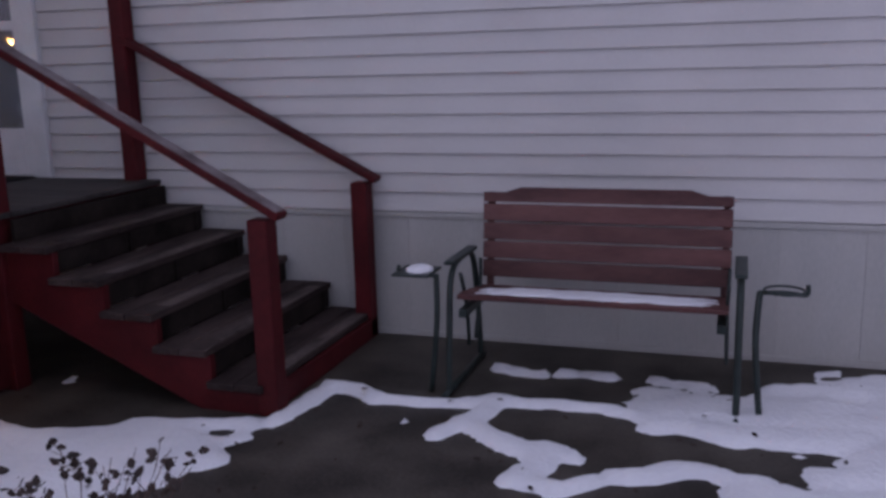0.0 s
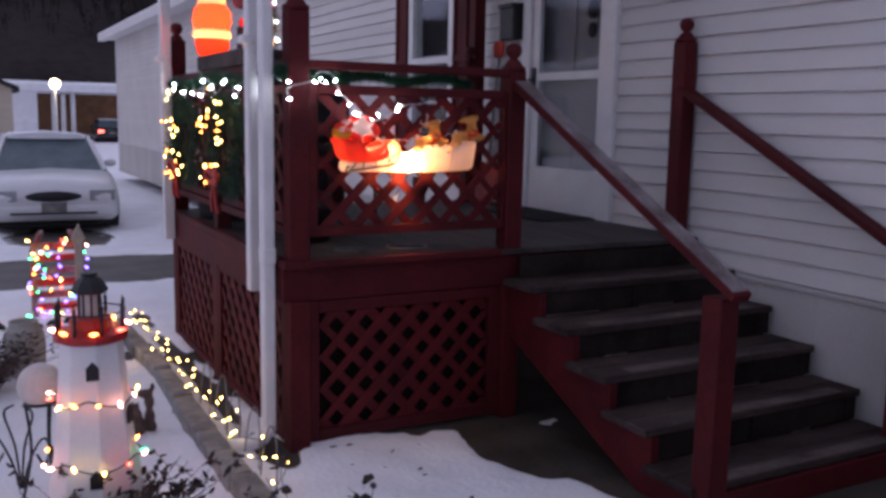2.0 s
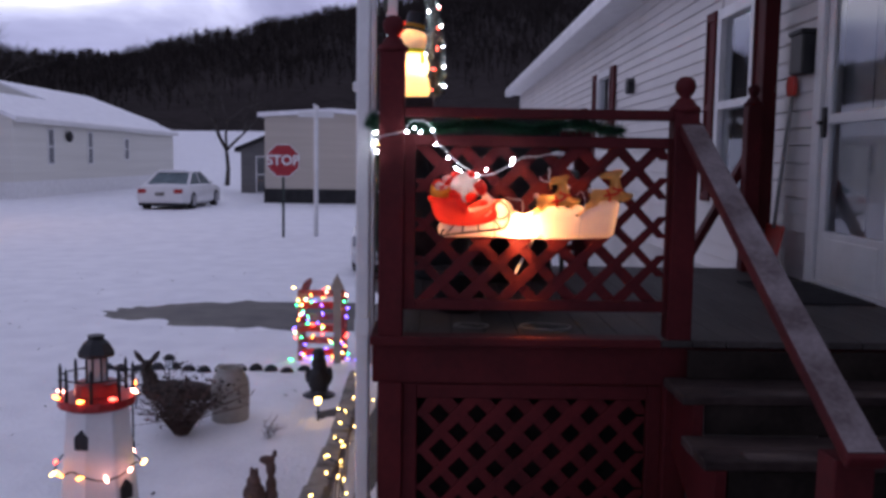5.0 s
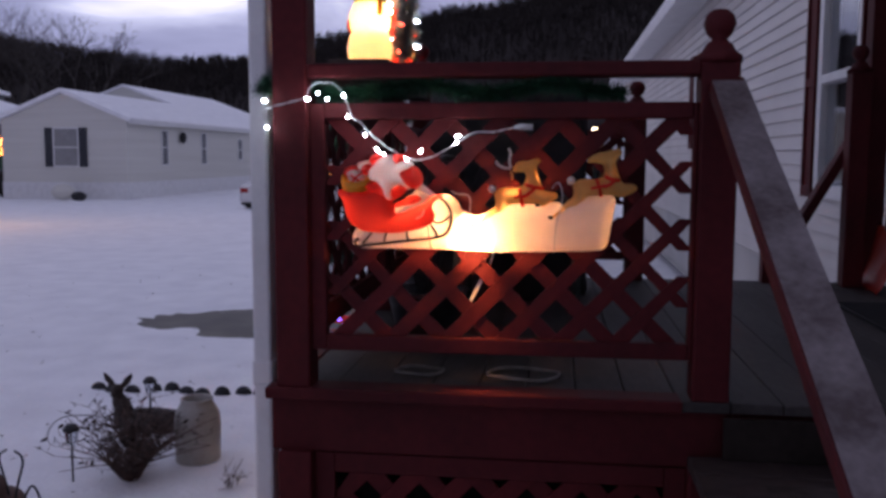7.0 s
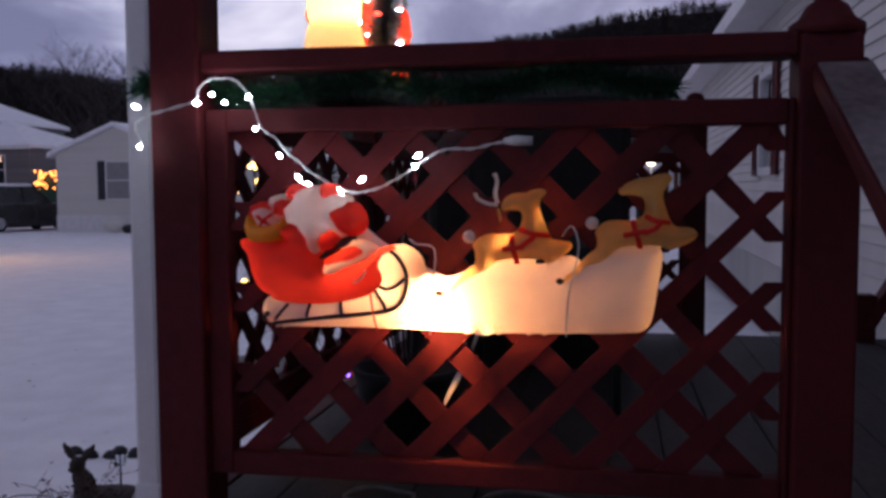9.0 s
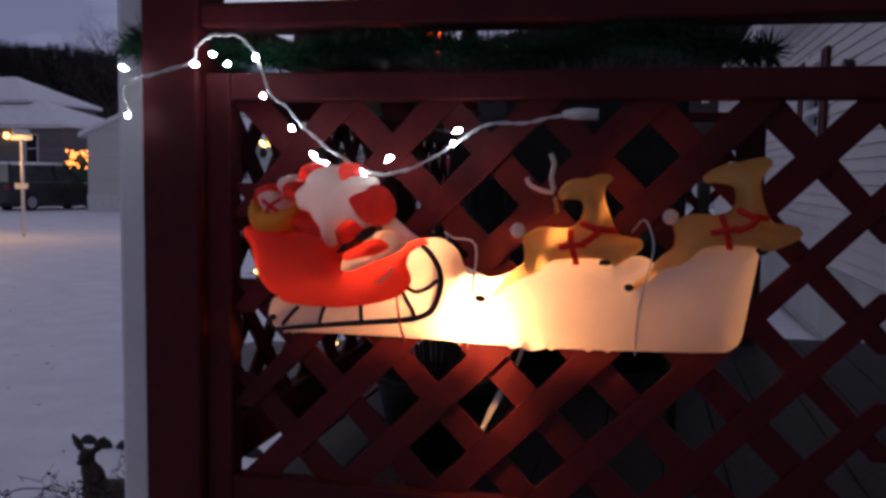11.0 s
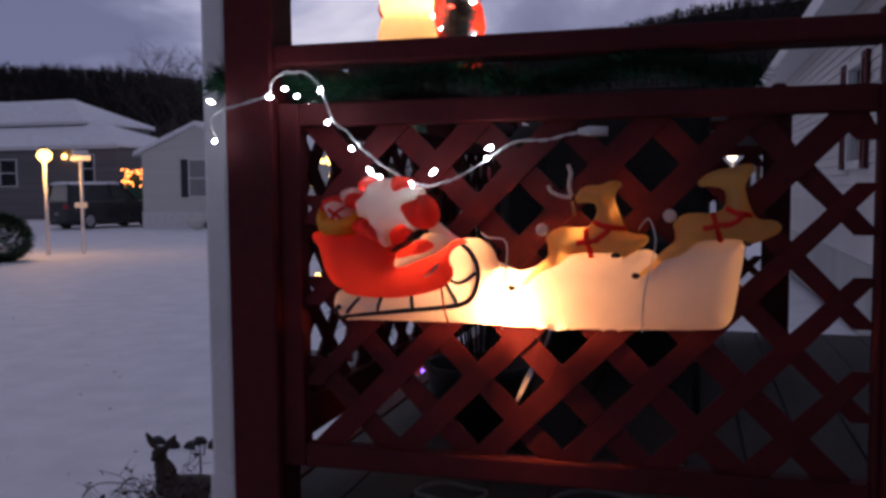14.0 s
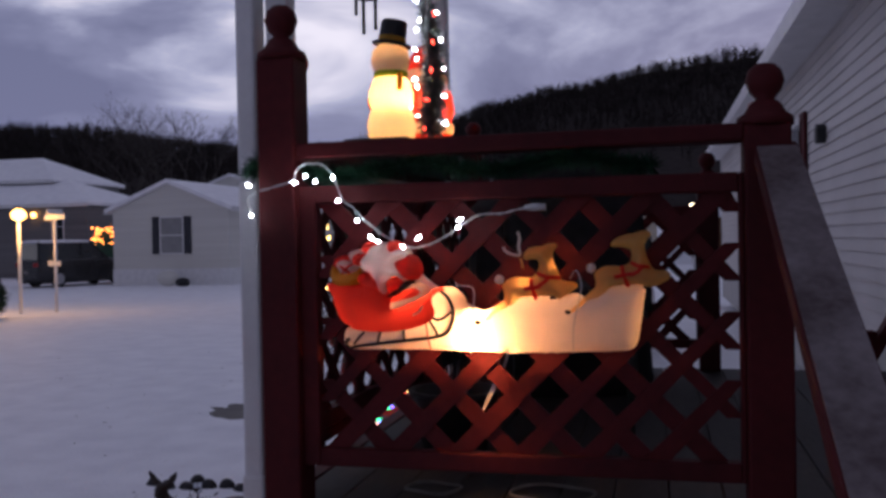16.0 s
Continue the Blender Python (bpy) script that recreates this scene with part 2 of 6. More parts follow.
def level(x, y):
    """Height of the bare ground."""
    d = max(0.0, -7.0 - x, -1.5 - y, x - 6.0)
    far = max(0.0, -62 - x) * 0.078
    return -0.26 * ease(0, 14, d) + min(far, 26.0)


BARE = [  # x, y, rx, ry, weight of the places without snow
    (-2.75, 4.1, 0.75, 0.62, 2.2), 
    (-4.9, 3.6, 1.55, 1.35, 2.6), (-3.15, 3.35, 0.45, 0.30, 1.3), (-2.55, 3.55, 0.60, 0.22, 1.4), (-3.6, 2.22, 0.35, 0.10, 1.0),
    (-9.3, 1.9, 1.0, 2.9, 1.5), (-9.6, 0.1, 0.9, 0.9, 0.8), (-12.3, 2.1, 1.9, 0.75, 0.9), (-5.2, 2.17, 1.8, 0.07, 0.9),
]


RIBBONS = [  # remnants of snow on the paving: half width and a line of places
    (0.055, [(-1.99, 3.42), (-1.94, 3.70), (-1.90, 3.88)]), (0.048, [(-1.92, 3.90), (-1.74, 3.86), (-1.60, 3.81), (-1.41, 3.78), (-1.20, 3.85), (-1.05, 3.91), (-0.80, 3.93), (-0.58, 3.95), (-0.35, 3.86)]),
    (0.21, [(-0.22, 4.02), (0.30, 4.05), (0.90, 4.2)]), (0.09, [(-0.28, 3.82), (0.05, 3.77), (0.5, 3.85)]), (0.065, [(-0.40, 3.28), (-0.22, 3.33), (-0.07, 3.39), (0.10, 3.33), (0.40, 3.22)]),
    (0.24, [(0.66, 3.60), (1.05, 3.70)]), (0.15, [(0.16, 3.16), (0.60, 3.26), (1.2, 3.4)]), (0.10, [(0.40, 3.46), (0.55, 3.50)]), (0.055, [(-1.06, 3.88), (-1.11, 3.64), (-1.22, 3.50)]), (0.065, [(-1.13, 3.62), (-0.98, 3.53), (-0.80, 3.44), (-0.62, 3.40)]),
    (0.050, [(-0.82, 3.42), (-0.70, 3.30), (-0.80, 3.12), (-0.60, 3.10), (-0.50, 3.21)]), (0.032, [(-1.20, 4.35), (-0.93, 4.36)]), (0.032, [(-0.84, 4.37), (-0.55, 4.35)]),
    (0.030, [(-0.36, 4.34), (-0.12, 4.33)]), (0.06, [(0.22, 4.37), (0.50, 4.45)]), (0.22, [(0.62, 4.45), (1.25, 4.45)]), (0.13, [(-1.75, 2.35), (-1.52, 2.46), (-1.31, 2.54), (-1.05, 2.60)]), (0.012, [(-1.42, 3.55), (-1.40, 3.56)]),
    (0.30, [(-2.35, 2.92), (-2.9, 2.85)]), (0.09, [(-2.12, 3.00), (-2.05, 2.98)]), (0.05, [(-2.10, 3.35), (-2.30, 3.31), (-2.60, 3.24)]),
]


def near_line(x, y, line):
    best = 9.0
    for (ax, ay), (bx, by) in zip(line, line[1:]):
        dx, dy = bx - ax, by - ay
        t = min(1, max(0, ((x - ax) * dx + (y - ay) * dy) / (dx * dx + dy * dy)))
        best = min(best, math.hypot(x - ax - t * dx, y - ay - t * dy))
    return best


def snow_depth(x, y):
    bare = 0.0
    for cx, cy, rx, ry, w in BARE:
        d = ((x - cx) / rx) ** 2 + ((y - cy) / ry) ** 2
        bare = max(bare, w * (1.15 - math.sqrt(d)))
    n = noise.noise((x * 1.7, y * 1.9, 3.1)) * 0.38 + noise.noise((x * 4.6, y * 5.2, 7.7)) * 0.20 + noise.noise((x * 11, y * 12, 1.7)) * 0.10
    paved = ease(-2.5, -2.1, x) * ease(2.35, 2.75, y) * ease(-6, -5, -y)
    v = 0.30 - bare + n
    if paved > 0:
        k = -1.0
        for w, line in RIBBONS:
            k = max(k, 1.2 - near_line(x + 0.06 * noise.noise((x * 3.6, y * 3.6, 9)), y + 0.06 * noise.noise((x * 3.6, y * 3.6, 4)), line) / w)
        wet = -0.42 + 0.55 * ease(0.0, 1.1, x) - (1.0 if y > 4.55 else 0.0)
        v = v * (1 - paved) + paved * (max(wet, min(k, 0.8)) + n * 0.35 + 0.42 * noise.noise((x * 6, y * 7, 2.2)) + 0.30 * noise.noise((x * 13, y * 14, 5.2)))
    v += 0.35 * ease(0, 3, max(-7 - x, 0.6 - y)) * (0 if bare > 0.2 else 1)
    return 0.030 * math.tanh(2.6 * v) + 0.004 * noise.noise((x * 2, y * 2, 0.3)) + 0.012 * noise.noise((x * 0.5, y * 0.6, 6.3)) * (1 if v > 0.5 else 0)


def sheet(name, xs, ys, height, mat):
    verts = [(x, y, height(x, y)) for y in ys for x in xs]
    w = len(xs)
    faces = [(j * w + i, j * w + i + 1, (j + 1) * w + i + 1, (j + 1) * w + i) for j in range(len(ys) - 1) for i in range(w - 1)]
    me = bpy.data.meshes.new(name)
    me.from_pydata(verts, [], faces)
    me.polygons.foreach_set("use_smooth", [True] * len(faces))
    me.materials.append(mat)
    return new(name, me)


def steps_of(edges):
    out = []
    for a, b, s in edges:
        k = max(1, round((b - a) / s))
        out += [a + (b - a) * i / k for i in range(k)]
    return out + [edges[-1][1]]


GX = steps_of([(-420, -120, 30), (-120, -40, 8), (-40, -14, 1.0), (-14, -7, 0.16), (-7, 1.4, 0.035), (1.4, 6, 0.3), (6, 60, 9), (60, 200, 40)])
GY = steps_of([(-300, -60, 30), (-60, -12, 4), (-12, -1, 0.5), (-1, 1.4, 0.12), (1.4, 5.0, 0.035), (5.0, 12, 0.7), (12, 60, 8), (60, 240, 40)])
tagged(sheet("ground", GX[::2] + [GX[-1]], GY[::2] + [GY[-1]], lambda x, y: level(x, y) - (0.9 if x < -14.5 or x > 8 or y < -4 or y > 7 else 0.0), CONCRETE),
       "dark wet concrete and bare earth showing between snow", "ground", kind="structure")
tagged(sheet("snow_cover", GX, GY, lambda x, y: level(x, y) + snow_depth(x, y), SNOW),
       "thin trodden white snow with bare melted patches", "snow", kind="structure")

# ---- house: a long mobile home with lap siding ----
WALL, X0, X1, EAVE, SKIRT_TOP = 4.85, -25.2, 6.5, 3.54, 0.75
house = thing("house", (0, 0, 0), "long white vinyl-sided mobile home with red shutters", "house")
OPENINGS = [(-5.42, -4.40, 0.90, 2.98), (-7.42, -6.62, 1.36, 2.86), (-13.0, -12.1, 1.75, 2.86)]
wall = B()
xs = sorted({X0, X1, *[v for o in OPENINGS for v in o[:2]]})
for a, b in zip(xs, xs[1:]):
    o = [k for k in OPENINGS if k[0] <= a and b <= k[1]]
    if o:
        box(wall, a, b, WALL + 0.015, WALL + 0.15, 0.0, o[0][2])
        box(wall, a, b, WALL + 0.015, WALL + 0.15, o[0][3], EAVE)
    else:
        box(wall, a, b, WALL + 0.015, WALL + 0.15, 0.0, EAVE)
box(wall, X1 - 0.15, X1, WALL + 0.15, 9.2, 0, EAVE)
box(wall, X0, X0 + 0.15, WALL + 0.15, 9.2, 0, EAVE)
box(wall, X0, X1, 9.2, 9.35, 0, EAVE)
part("wall", wall, SIDING, house)
floor_in = box(B(), X0 + 0.15, X1 - 0.15, WALL + 0.15, 9.2, 0.72, 0.88)
part("inner_floor", floor_in, DECK, house)
roof = slab(B(), [(4.45, EAVE - 0.02), (7.1, EAVE + 0.62), (9.75, EAVE - 0.02), (9.75, EAVE + 0.10), (7.1, EAVE + 0.76), (4.45, EAVE + 0.10)], X0 - 0.3, X1 + 0.3)
for v in roof.verts:
    v.co = (v.co.y, v.co.x, v.co.z)
bmesh.ops.recalc_face_normals(roof, faces=roof.faces[:])
part("roof", roof, SNOW, house, "shallow gabled roof under snow")
part("eave_board", box(B(), X0 - 0.3, X1 + 0.3, 4.44, 4.60, EAVE - 0.10, EAVE + 0.06), WHITE, house, "white eave board and gutter")
part("soffit", box(B(), X0 - 0.3, X1 + 0.3, 4.60, WALL + 0.02, EAVE - 0.06, EAVE - 0.03), WHITE, house)


# ---- door, windows, fittings of the front wall ----
def opening(name, x0, x1, z0, z1, label, cat):
    return thing(name, ((x0 + x1) / 2, WALL, z0), label, cat, kind="structure")


def front_door():
    x0, x1, z0, z1 = OPENINGS[0]
    w, h = x1 - x0, z1 - z0
    d = opening("door_1", x0, x1, z0, z1, "white storm door with two glass panes, closed", "door")
    fr = B()
    for a, b, c, e in ((-w / 2 - 0.05, -w / 2 + 0.06, 0, h + 0.05), (w / 2 - 0.06, w / 2 + 0.05, 0, h + 0.05), (-w / 2 + 0.06, w / 2 - 0.06, h - 0.05, h + 0.05)):
        box(fr, a, b, -0.035, 0.10, c, e)
    part("door_frame", fr, WHITE, d, bevel=0.006)
    part("threshold", box(B(), -w / 2 + 0.06, w / 2 - 0.06, -0.03, 0.1, 0.0, 0.03), WHITE, d)
    leaf = B()
    a, b = -w / 2 + 0.065, w / 2 - 0.065
    s = 0.085
    for x_0, x_1, z_0, z_1 in ((a, a + s, 0.035, h - 0.055), (b - s, b, 0.035, h - 0.055), (a + s, b - s, 0.035, 0.34), (a + s, b - s, 0.98, 1.04), (a + s, b - s, h - 0.16, h - 0.055)):
        box(leaf, x_0, x_1, -0.012, 0.03, z_0, z_1)
    leaf = part("door_leaf", leaf, WHITE, d, bevel=0.004)
    for z_0, z_1 in ((0.34, 0.98), (1.04, h - 0.16)):
        g = part("pane", box(B(), a + s, b - s, 0.006, 0.010, z_0, z_1), GLASS, leaf)
        g.visible_shadow = False
    kick = B()
    for x_0, x_1 in ((a + s + 0.03, b - s - 0.03),):
        box(kick, x_0, x_1, -0.018, -0.012, 0.07, 0.30)
    part("kick_panel", kick, WHITE, leaf, bevel=0.003)
    hd = B()
    box(hd, a + 0.015, a + 0.055, -0.030, -0.012, 0.90, 1.08)
    tube(hd, [(a + 0.035, -0.03, 0.99), (a + 0.035, -0.06, 0.99), (a + 0.085, -0.065, 0.985)], 0.011)
    part("handle", hd, BLACK, leaf, "black lever handle")
    # the inner door behind the storm door
    inner = B()
    box(inner, -w / 2 + 0.06, w / 2 - 0.06, 0.10, 0.14, 0.0, h - 0.05)
    for z_0, z_1 in ((0.15, 0.85), (1.02, 1.85)):
        for x_0, x_1 in ((-0.34, -0.05), (0.05, 0.34)):
            box(inner, x_0, x_1, 0.092, 0.101, z_0, z_1)
    part("inner_door", inner, material("grey_painted_door", (0.20, 0.20, 0.21), (0.27, 0.27, 0.28), 0.5, 4, 60, 0.1), d, "grey panelled inner door", bevel=0.006)
    # a dark ornament hanging behind the upper pane
    orn = B()
    tube(orn, [(0.20, 0.05, h - 0.2), (0.20, 0.05, h - 0.55)], 0.012)
    ball(orn, (0.20, 0.05, h - 0.62), 0.055, 12, (1, 0.5, 1.3))
    ball(orn, (0.20, 0.05, h - 0.76), 0.045, 12, (1, 0.5, 1.2))
    part("hanging_ornament", orn, BLACK, d, "dark ornament hanging behind the glass")
    return d


front_door()


def wall_window(i, x0, x1, z0, z1, sw, label):
    w, h = x1 - x0, z1 - z0
    d = opening("window_%d" % i, x0, x1, z0, z1, label, "window")
    fr = B()
    for a, b, c, e in ((-w / 2 - 0.04, -w / 2 + 0.05, -0.04, h + 0.04), (w / 2 - 0.05, w / 2 + 0.04, -0.04, h + 0.04), (-w / 2 + 0.05, w / 2 - 0.05, -0.04, 0.05), (-w / 2 + 0.05, w / 2 - 0.05, h - 0.05, h + 0.04), (-w / 2 + 0.05, w / 2 - 0.05, h / 2 - 0.03, h / 2 + 0.03)):
        box(fr, a, b, -0.03, 0.08, c, e)
    part("window_frame", fr, WHITE, d, bevel=0.005)
    for c, e in ((0.05, h / 2 - 0.03), (h / 2 + 0.03, h - 0.05)):
        g = part("pane", box(B(), -w / 2 + 0.05, w / 2 - 0.05, 0.02, 0.026, c, e), GLASS, d)
        g.visible_shadow = False
    part("blind", box(B(), -w / 2 + 0.02, w / 2 - 0.02, 0.10, 0.11, 0.02, h - 0.02), DARK, d, "dark closed curtain behind the glass")
    for sx in (-1, 1):
        sh = B()
        c = sx * (w / 2 + 0.06 + sw / 2)
        for a, b, z_0, z_1 in ((c - sw / 2, c - sw / 2 + 0.04, -0.04, h + 0.04), (c + sw / 2 - 0.04, c + sw / 2, -0.04, h + 0.04), (c - sw / 2 + 0.04, c + sw / 2 - 0.04, -0.04, 0.04), (c - sw / 2 + 0.04, c + sw / 2 - 0.04, h - 0.04, h + 0.04), (c - sw / 2 + 0.04, c + sw / 2 - 0.04, h / 2 - 0.03, h / 2 + 0.03)):
            box(sh, a, b, -0.045, -0.012, z_0, z_1)
        box(sh, c - sw / 2 + 0.035, c + sw / 2 - 0.035, -0.030, -0.015, 0.03, h - 0.03)
        shut = part("shutter", sh, RED, d, "dark red panel shutter", 0.003)
    return d


wall_window(1, *OPENINGS[1], 0.24, "tall white double-hung window with dark red shutters")
wall_window(2, *OPENINGS[2], 0.30, "small white window with dark red shutters")

# siding: lap boards as single pieces near the stairs, joined beyond
PITCH = 0.112
LAP = []
z = SKIRT_TOP
while z < EAVE - 0.05:
    LAP.append((z, min(z + PITCH, EAVE - 0.04)))
    z += PITCH


def lap_profile(x0, x1, z0, z1):
    p = [(WALL - 0.009, z0 + 0.005), (WALL - 0.009, z0 + 0.012), (WALL + 0.008, z1), (WALL + 0.02, z1), (WALL + 0.02, z0)]
    b = B()
    a = [b.verts.new((x0, y, zz)) for y, zz in p]
    c = [b.verts.new((x1, y, zz)) for y, zz in p]
    b.faces.new(a[::-1])
    b.faces.new(c)
    for k in range(5):
        b.faces.new((a[k], a[(k + 1) % 5], c[(k + 1) % 5], c[k]))
    bmesh.ops.recalc_face_normals(b, faces=b.faces[:])
    return b


def clear_spans(a, b, z0, z1):
    spans = [(a, b)]
    for o in OPENINGS:
        if z1 > o[2] - 0.03 and z0 < o[3] + 0.03:
            nxt = []
            for s, e in spans:
                if e <= o[0] - 0.03 or s >= o[1] + 0.03:
                    nxt.append((s, e))
                else:
                    if s < o[0] - 0.03:
                        nxt.append((s, o[0] - 0.03))
                    if e > o[1] + 0.03:
                        nxt.append((o[1] + 0.03, e))
            spans = nxt
    return spans


for z0, z1 in LAP:
    for a, b in clear_spans(X0 + 0.02, X1 - 0.02, z0, z1):
        part("siding_board", lap_profile(a, b, z0, z1), SIDING, house)
# skirting of upright ribbed panels under the siding
SK = 0.41
k = 0
while X0 + k * SK < X1:
    a, b = X0 + k * SK, min(X0 + (k + 1) * SK, X1) - 0.0015
    s = box(B(), a, b, WALL - 0.002, WALL + 0.014, 0.0, SKIRT_TOP - 0.03)
    part("skirting_panel", s, SKIRT, house)
    k += 1
part("skirting_trim", box(B(), X0, X1, WALL - 0.016, WALL + 0.014, SKIRT_TOP - 0.03, SKIRT_TOP - 0.002), SKIRT, house, bevel=0.004)
part("bottom_rail", box(B(), X0, X1, WALL - 0.022, WALL - 0.008, 0.0, 0.035), SKIRT, house, bevel=0.004)
part("corner_trim", box(B(), X0 - 0.01, X0 + 0.09, WALL - 0.02, WALL + 0.014, 0.0, EAVE - 0.06), WHITE, house)

# ---- porch ----
PX, FX, FY, DZ = -3.50, -6.05, 2.31, 0.92
porch = thing("porch", (0, 0, 0), "dark red wooden porch with lattice panels and grey deck", "porch")


def post(x, y, z0, top, w=0.10, ball_r=0.043, label=""):
    b = box(B(), x - w / 2, x + w / 2, y - w / 2, y + w / 2, z0, top)
    p = part("post", b, RED, porch, label, 0.006)
    if ball_r:
        c = lathe(B(), [(w * 0.62, 0), (w * 0.62, 0.018), (w * 0.45, 0.03), (w * 0.34, 0.05), (ball_r * 0.45, 0.06), (ball_r * 0.8, 0.062 + ball_r * 0.35), (ball_r, 0.06 + ball_r * 0.95), (ball_r * 0.85, 0.06 + ball_r * 1.5), (ball_r * 0.5, 0.06 + ball_r * 1.82), (0, 0.06 + ball_r * 1.92)], 20, (x, y, top))
        part("post_ball", c, RED, p, "round turned ball cap")
    return p


def lattice(parent, axis, at, a0, a1, z0, z1, pitch=0.111, w=0.0435, hole=(3.311, 1.532)):
    """Crossed diagonal laths clipped to a frame; each lath is a piece. hole: the centre of one opening."""
    step = pitch * math.sqrt(2)
    for lay, sgn in ((1, 1), (0, -1)):
        s = a0 - (z1 - z0) if sgn > 0 else a0
        s += (hole[0] - sgn * hole[1] + step / 2 - (s - sgn * z0)) % step
        while s < a1 + (z1 - z0):
            # the lath runs along (1, sgn)
            t0 = max(a0 - s, 0) if sgn > 0 else max(s - (z1 - z0) - a1 + (z1 - z0), s - a1, 0)
            t1 = min(a1 - s, z1 - z0) if sgn > 0 else min(s - a0, z1 - z0)
            if t1 - t0 > 0.03:
                h = w / math.sqrt(2)
                pa = s + sgn * t0
                pb = s + sgn * t1
                za, zb = z0 + t0, z0 + t1
                d0, d1 = at + lay * 0.007, at + lay * 0.007 + 0.007
                ring = [(pa - h, za), (pa + h, za), (pb + h, zb), (pb - h, zb)]
                ring = [(min(max(p, a0 - 0.01), a1 + 0.01), q) for p, q in ring]
                b = B()
                lo = [b.verts.new((d0, p, q) if axis == "x" else (p, d0, q)) for p, q in ring]
                hi = [b.verts.new((d1, p, q) if axis == "x" else (p, d1, q)) for p, q in ring]
                b.faces.new(lo)
                b.faces.new(hi[::-1])
                for k in range(4):
                    b.faces.new((lo[(k + 1) % 4], lo[k], hi[k], hi[(k + 1) % 4]))
                bmesh.ops.recalc_face_normals(b, faces=b.faces[:])
                part("lath", b, LATT, parent)
            s += step


def panel(axis, at, a0, a1, z0, z1, rail=0.045, end=None, lath=0.0435):
    """A lattice panel in its frame."""
    b = B()
    end = end or rail
    d0, d1 = at - 0.012, at + 0.028
    for p0, p1, q0, q1 in ((a0, a0 + rail, z0, z1), (a1 - end, a1, z0, z1), (a0 + rail, a1 - end, z0, z0 + rail), (a0 + rail, a1 - end, z1 - rail, z1)):
        box(b, *((d0, d1, p0, p1) if axis == "x" else (p0, p1, d0, d1)), q0, q1)
    f = part("lattice_frame", b, RED, porch, bevel=0.004)
    lattice(f, axis, at, a0 + rail, a1 - end, z0 + rail, z1 - rail, w=lath)
    return f


# deck boards run along the house
joist = box(B(), FX + 0.05, PX - 0.06, FY + 0.05, WALL - 0.02, 0.76, DZ - 0.032)
part("deck_joists", joist, RED, porch)
k, y = 0, FY - 0.01
while y < WALL - 0.08:
    part("deck_board", box(B(), FX, PX + 0.02, y, y + 0.1365, DZ - 0.03, DZ), DECK, porch, "", 0.004)
    y += 0.139
for nm, args in (("fascia_board", (PX - 0.055, PX - 0.012, FY - 0.06, 3.56, 0.725, DZ - 0.032)), ("fascia_board", (PX - 0.055, PX - 0.012, 3.56, WALL - 0.02, 0.76, DZ - 0.032)), ("fascia_board", (FX - 0.045, PX - 0.055, FY - 0.06, FY - 0.018, 0.725, DZ - 0.032)), ("fascia_board", (FX - 0.045, FX, FY - 0.018, WALL - 0.02, 0.725, DZ - 0.032))):
    part(nm, box(B(), *args), RED, porch, "", 0.005)
part("edge_cap", box(B(), PX - 0.07, PX + 0.035, FY - 0.066, 3.42, DZ - 0.031, DZ + 0.004), RED, porch, "", 0.005)
part("edge_cap", box(B(), FX - 0.06, PX - 0.075, FY - 0.066, FY - 0.011, DZ - 0.031, DZ + 0.004), RED, porch, "", 0.005)
# corner and rail posts
post(PX - 0.03, 2.325, DZ, 2.06)
post(PX - 0.03, 3.495, DZ, 1.838)
post(-3.65, 4.775, 0.86, 2.06)
post(FX + 0.06, 2.325, DZ, 2.06)
post(FX + 0.06, 3.495, DZ, 1.855)
post(FX + 0.06, 4.72, DZ, 3.3, ball_r=0)
post(FX + 0.16, 4.60, DZ, 2.02)
for x in (PX - 0.03, FX + 0.06, -4.85):
    for y in ((2.325, 3.495, 4.775) if x != -4.85 else (2.325,)):
        post(x, y, 0.0, 0.73, ball_r=0)
post(-4.85, 2.325, DZ, 1.80, 0.085, 0)
# rails of the near and far ends
for x in (PX - 0.03, FX + 0.06):
    part("top_rail", box(B(), x - 0.045, x + 0.045, 2.375, 3.445, 1.803, 1.843), RED, porch, "", 0.006)
    panel("x", x, 2.375, 3.445, 1.03, 1.735, end=0.012)
# rails of the long side
part("top_rail", box(B(), FX + 0.11, PX - 0.08, 2.28, 2.37, 1.803, 1.843), RED, porch, "", 0.006)
part("mid_rail", box(B(), FX + 0.11, PX - 0.08, 2.30, 2.34, 1.03, 1.07), RED, porch, "", 0.005)
for x0, x1 in ((FX + 0.11, -4.895), (-4.805, PX - 0.08)):
    panel("y", 2.325, x0, x1, 1.075, 1.735)
    panel("y", 2.29, x0, x1, 0.02, 0.72, lath=0.052)
# lattice below the deck
panel("x", PX - 0.05, 2.375, 3.445, 0.02, 0.72, 0.06, lath=0.052)
# near-black sheets added so the space under the deck looks shaded
DECKSHADE = material("under_deck_shade", (0.006, 0.005, 0.005), (0.016, 0.012, 0.011), 0.95, 9, 60, 0.3, spec=0.05)
part("shade_sheet", box(B(), PX - 0.085, PX - 0.080, 2.38, 3.44, 0.01, 0.72), DECKSHADE, porch, "near-black sheet standing for shade behind the lower lattice")
part("shade_sheet", box(B(), FX + 0.12, PX - 0.09, 2.330, 2.335, 0.01, 0.72), DECKSHADE, porch, "near-black sheet standing for shade behind the lower lattice")
# leaning rail at the far steps
part("brace", beam(B(), (FX + 0.06, 4.22, 0.98), (FX + 0.06, 4.66, 1.78), 0.05, 0.09, (1, 0, 0)), RED, porch, "", 0.004)
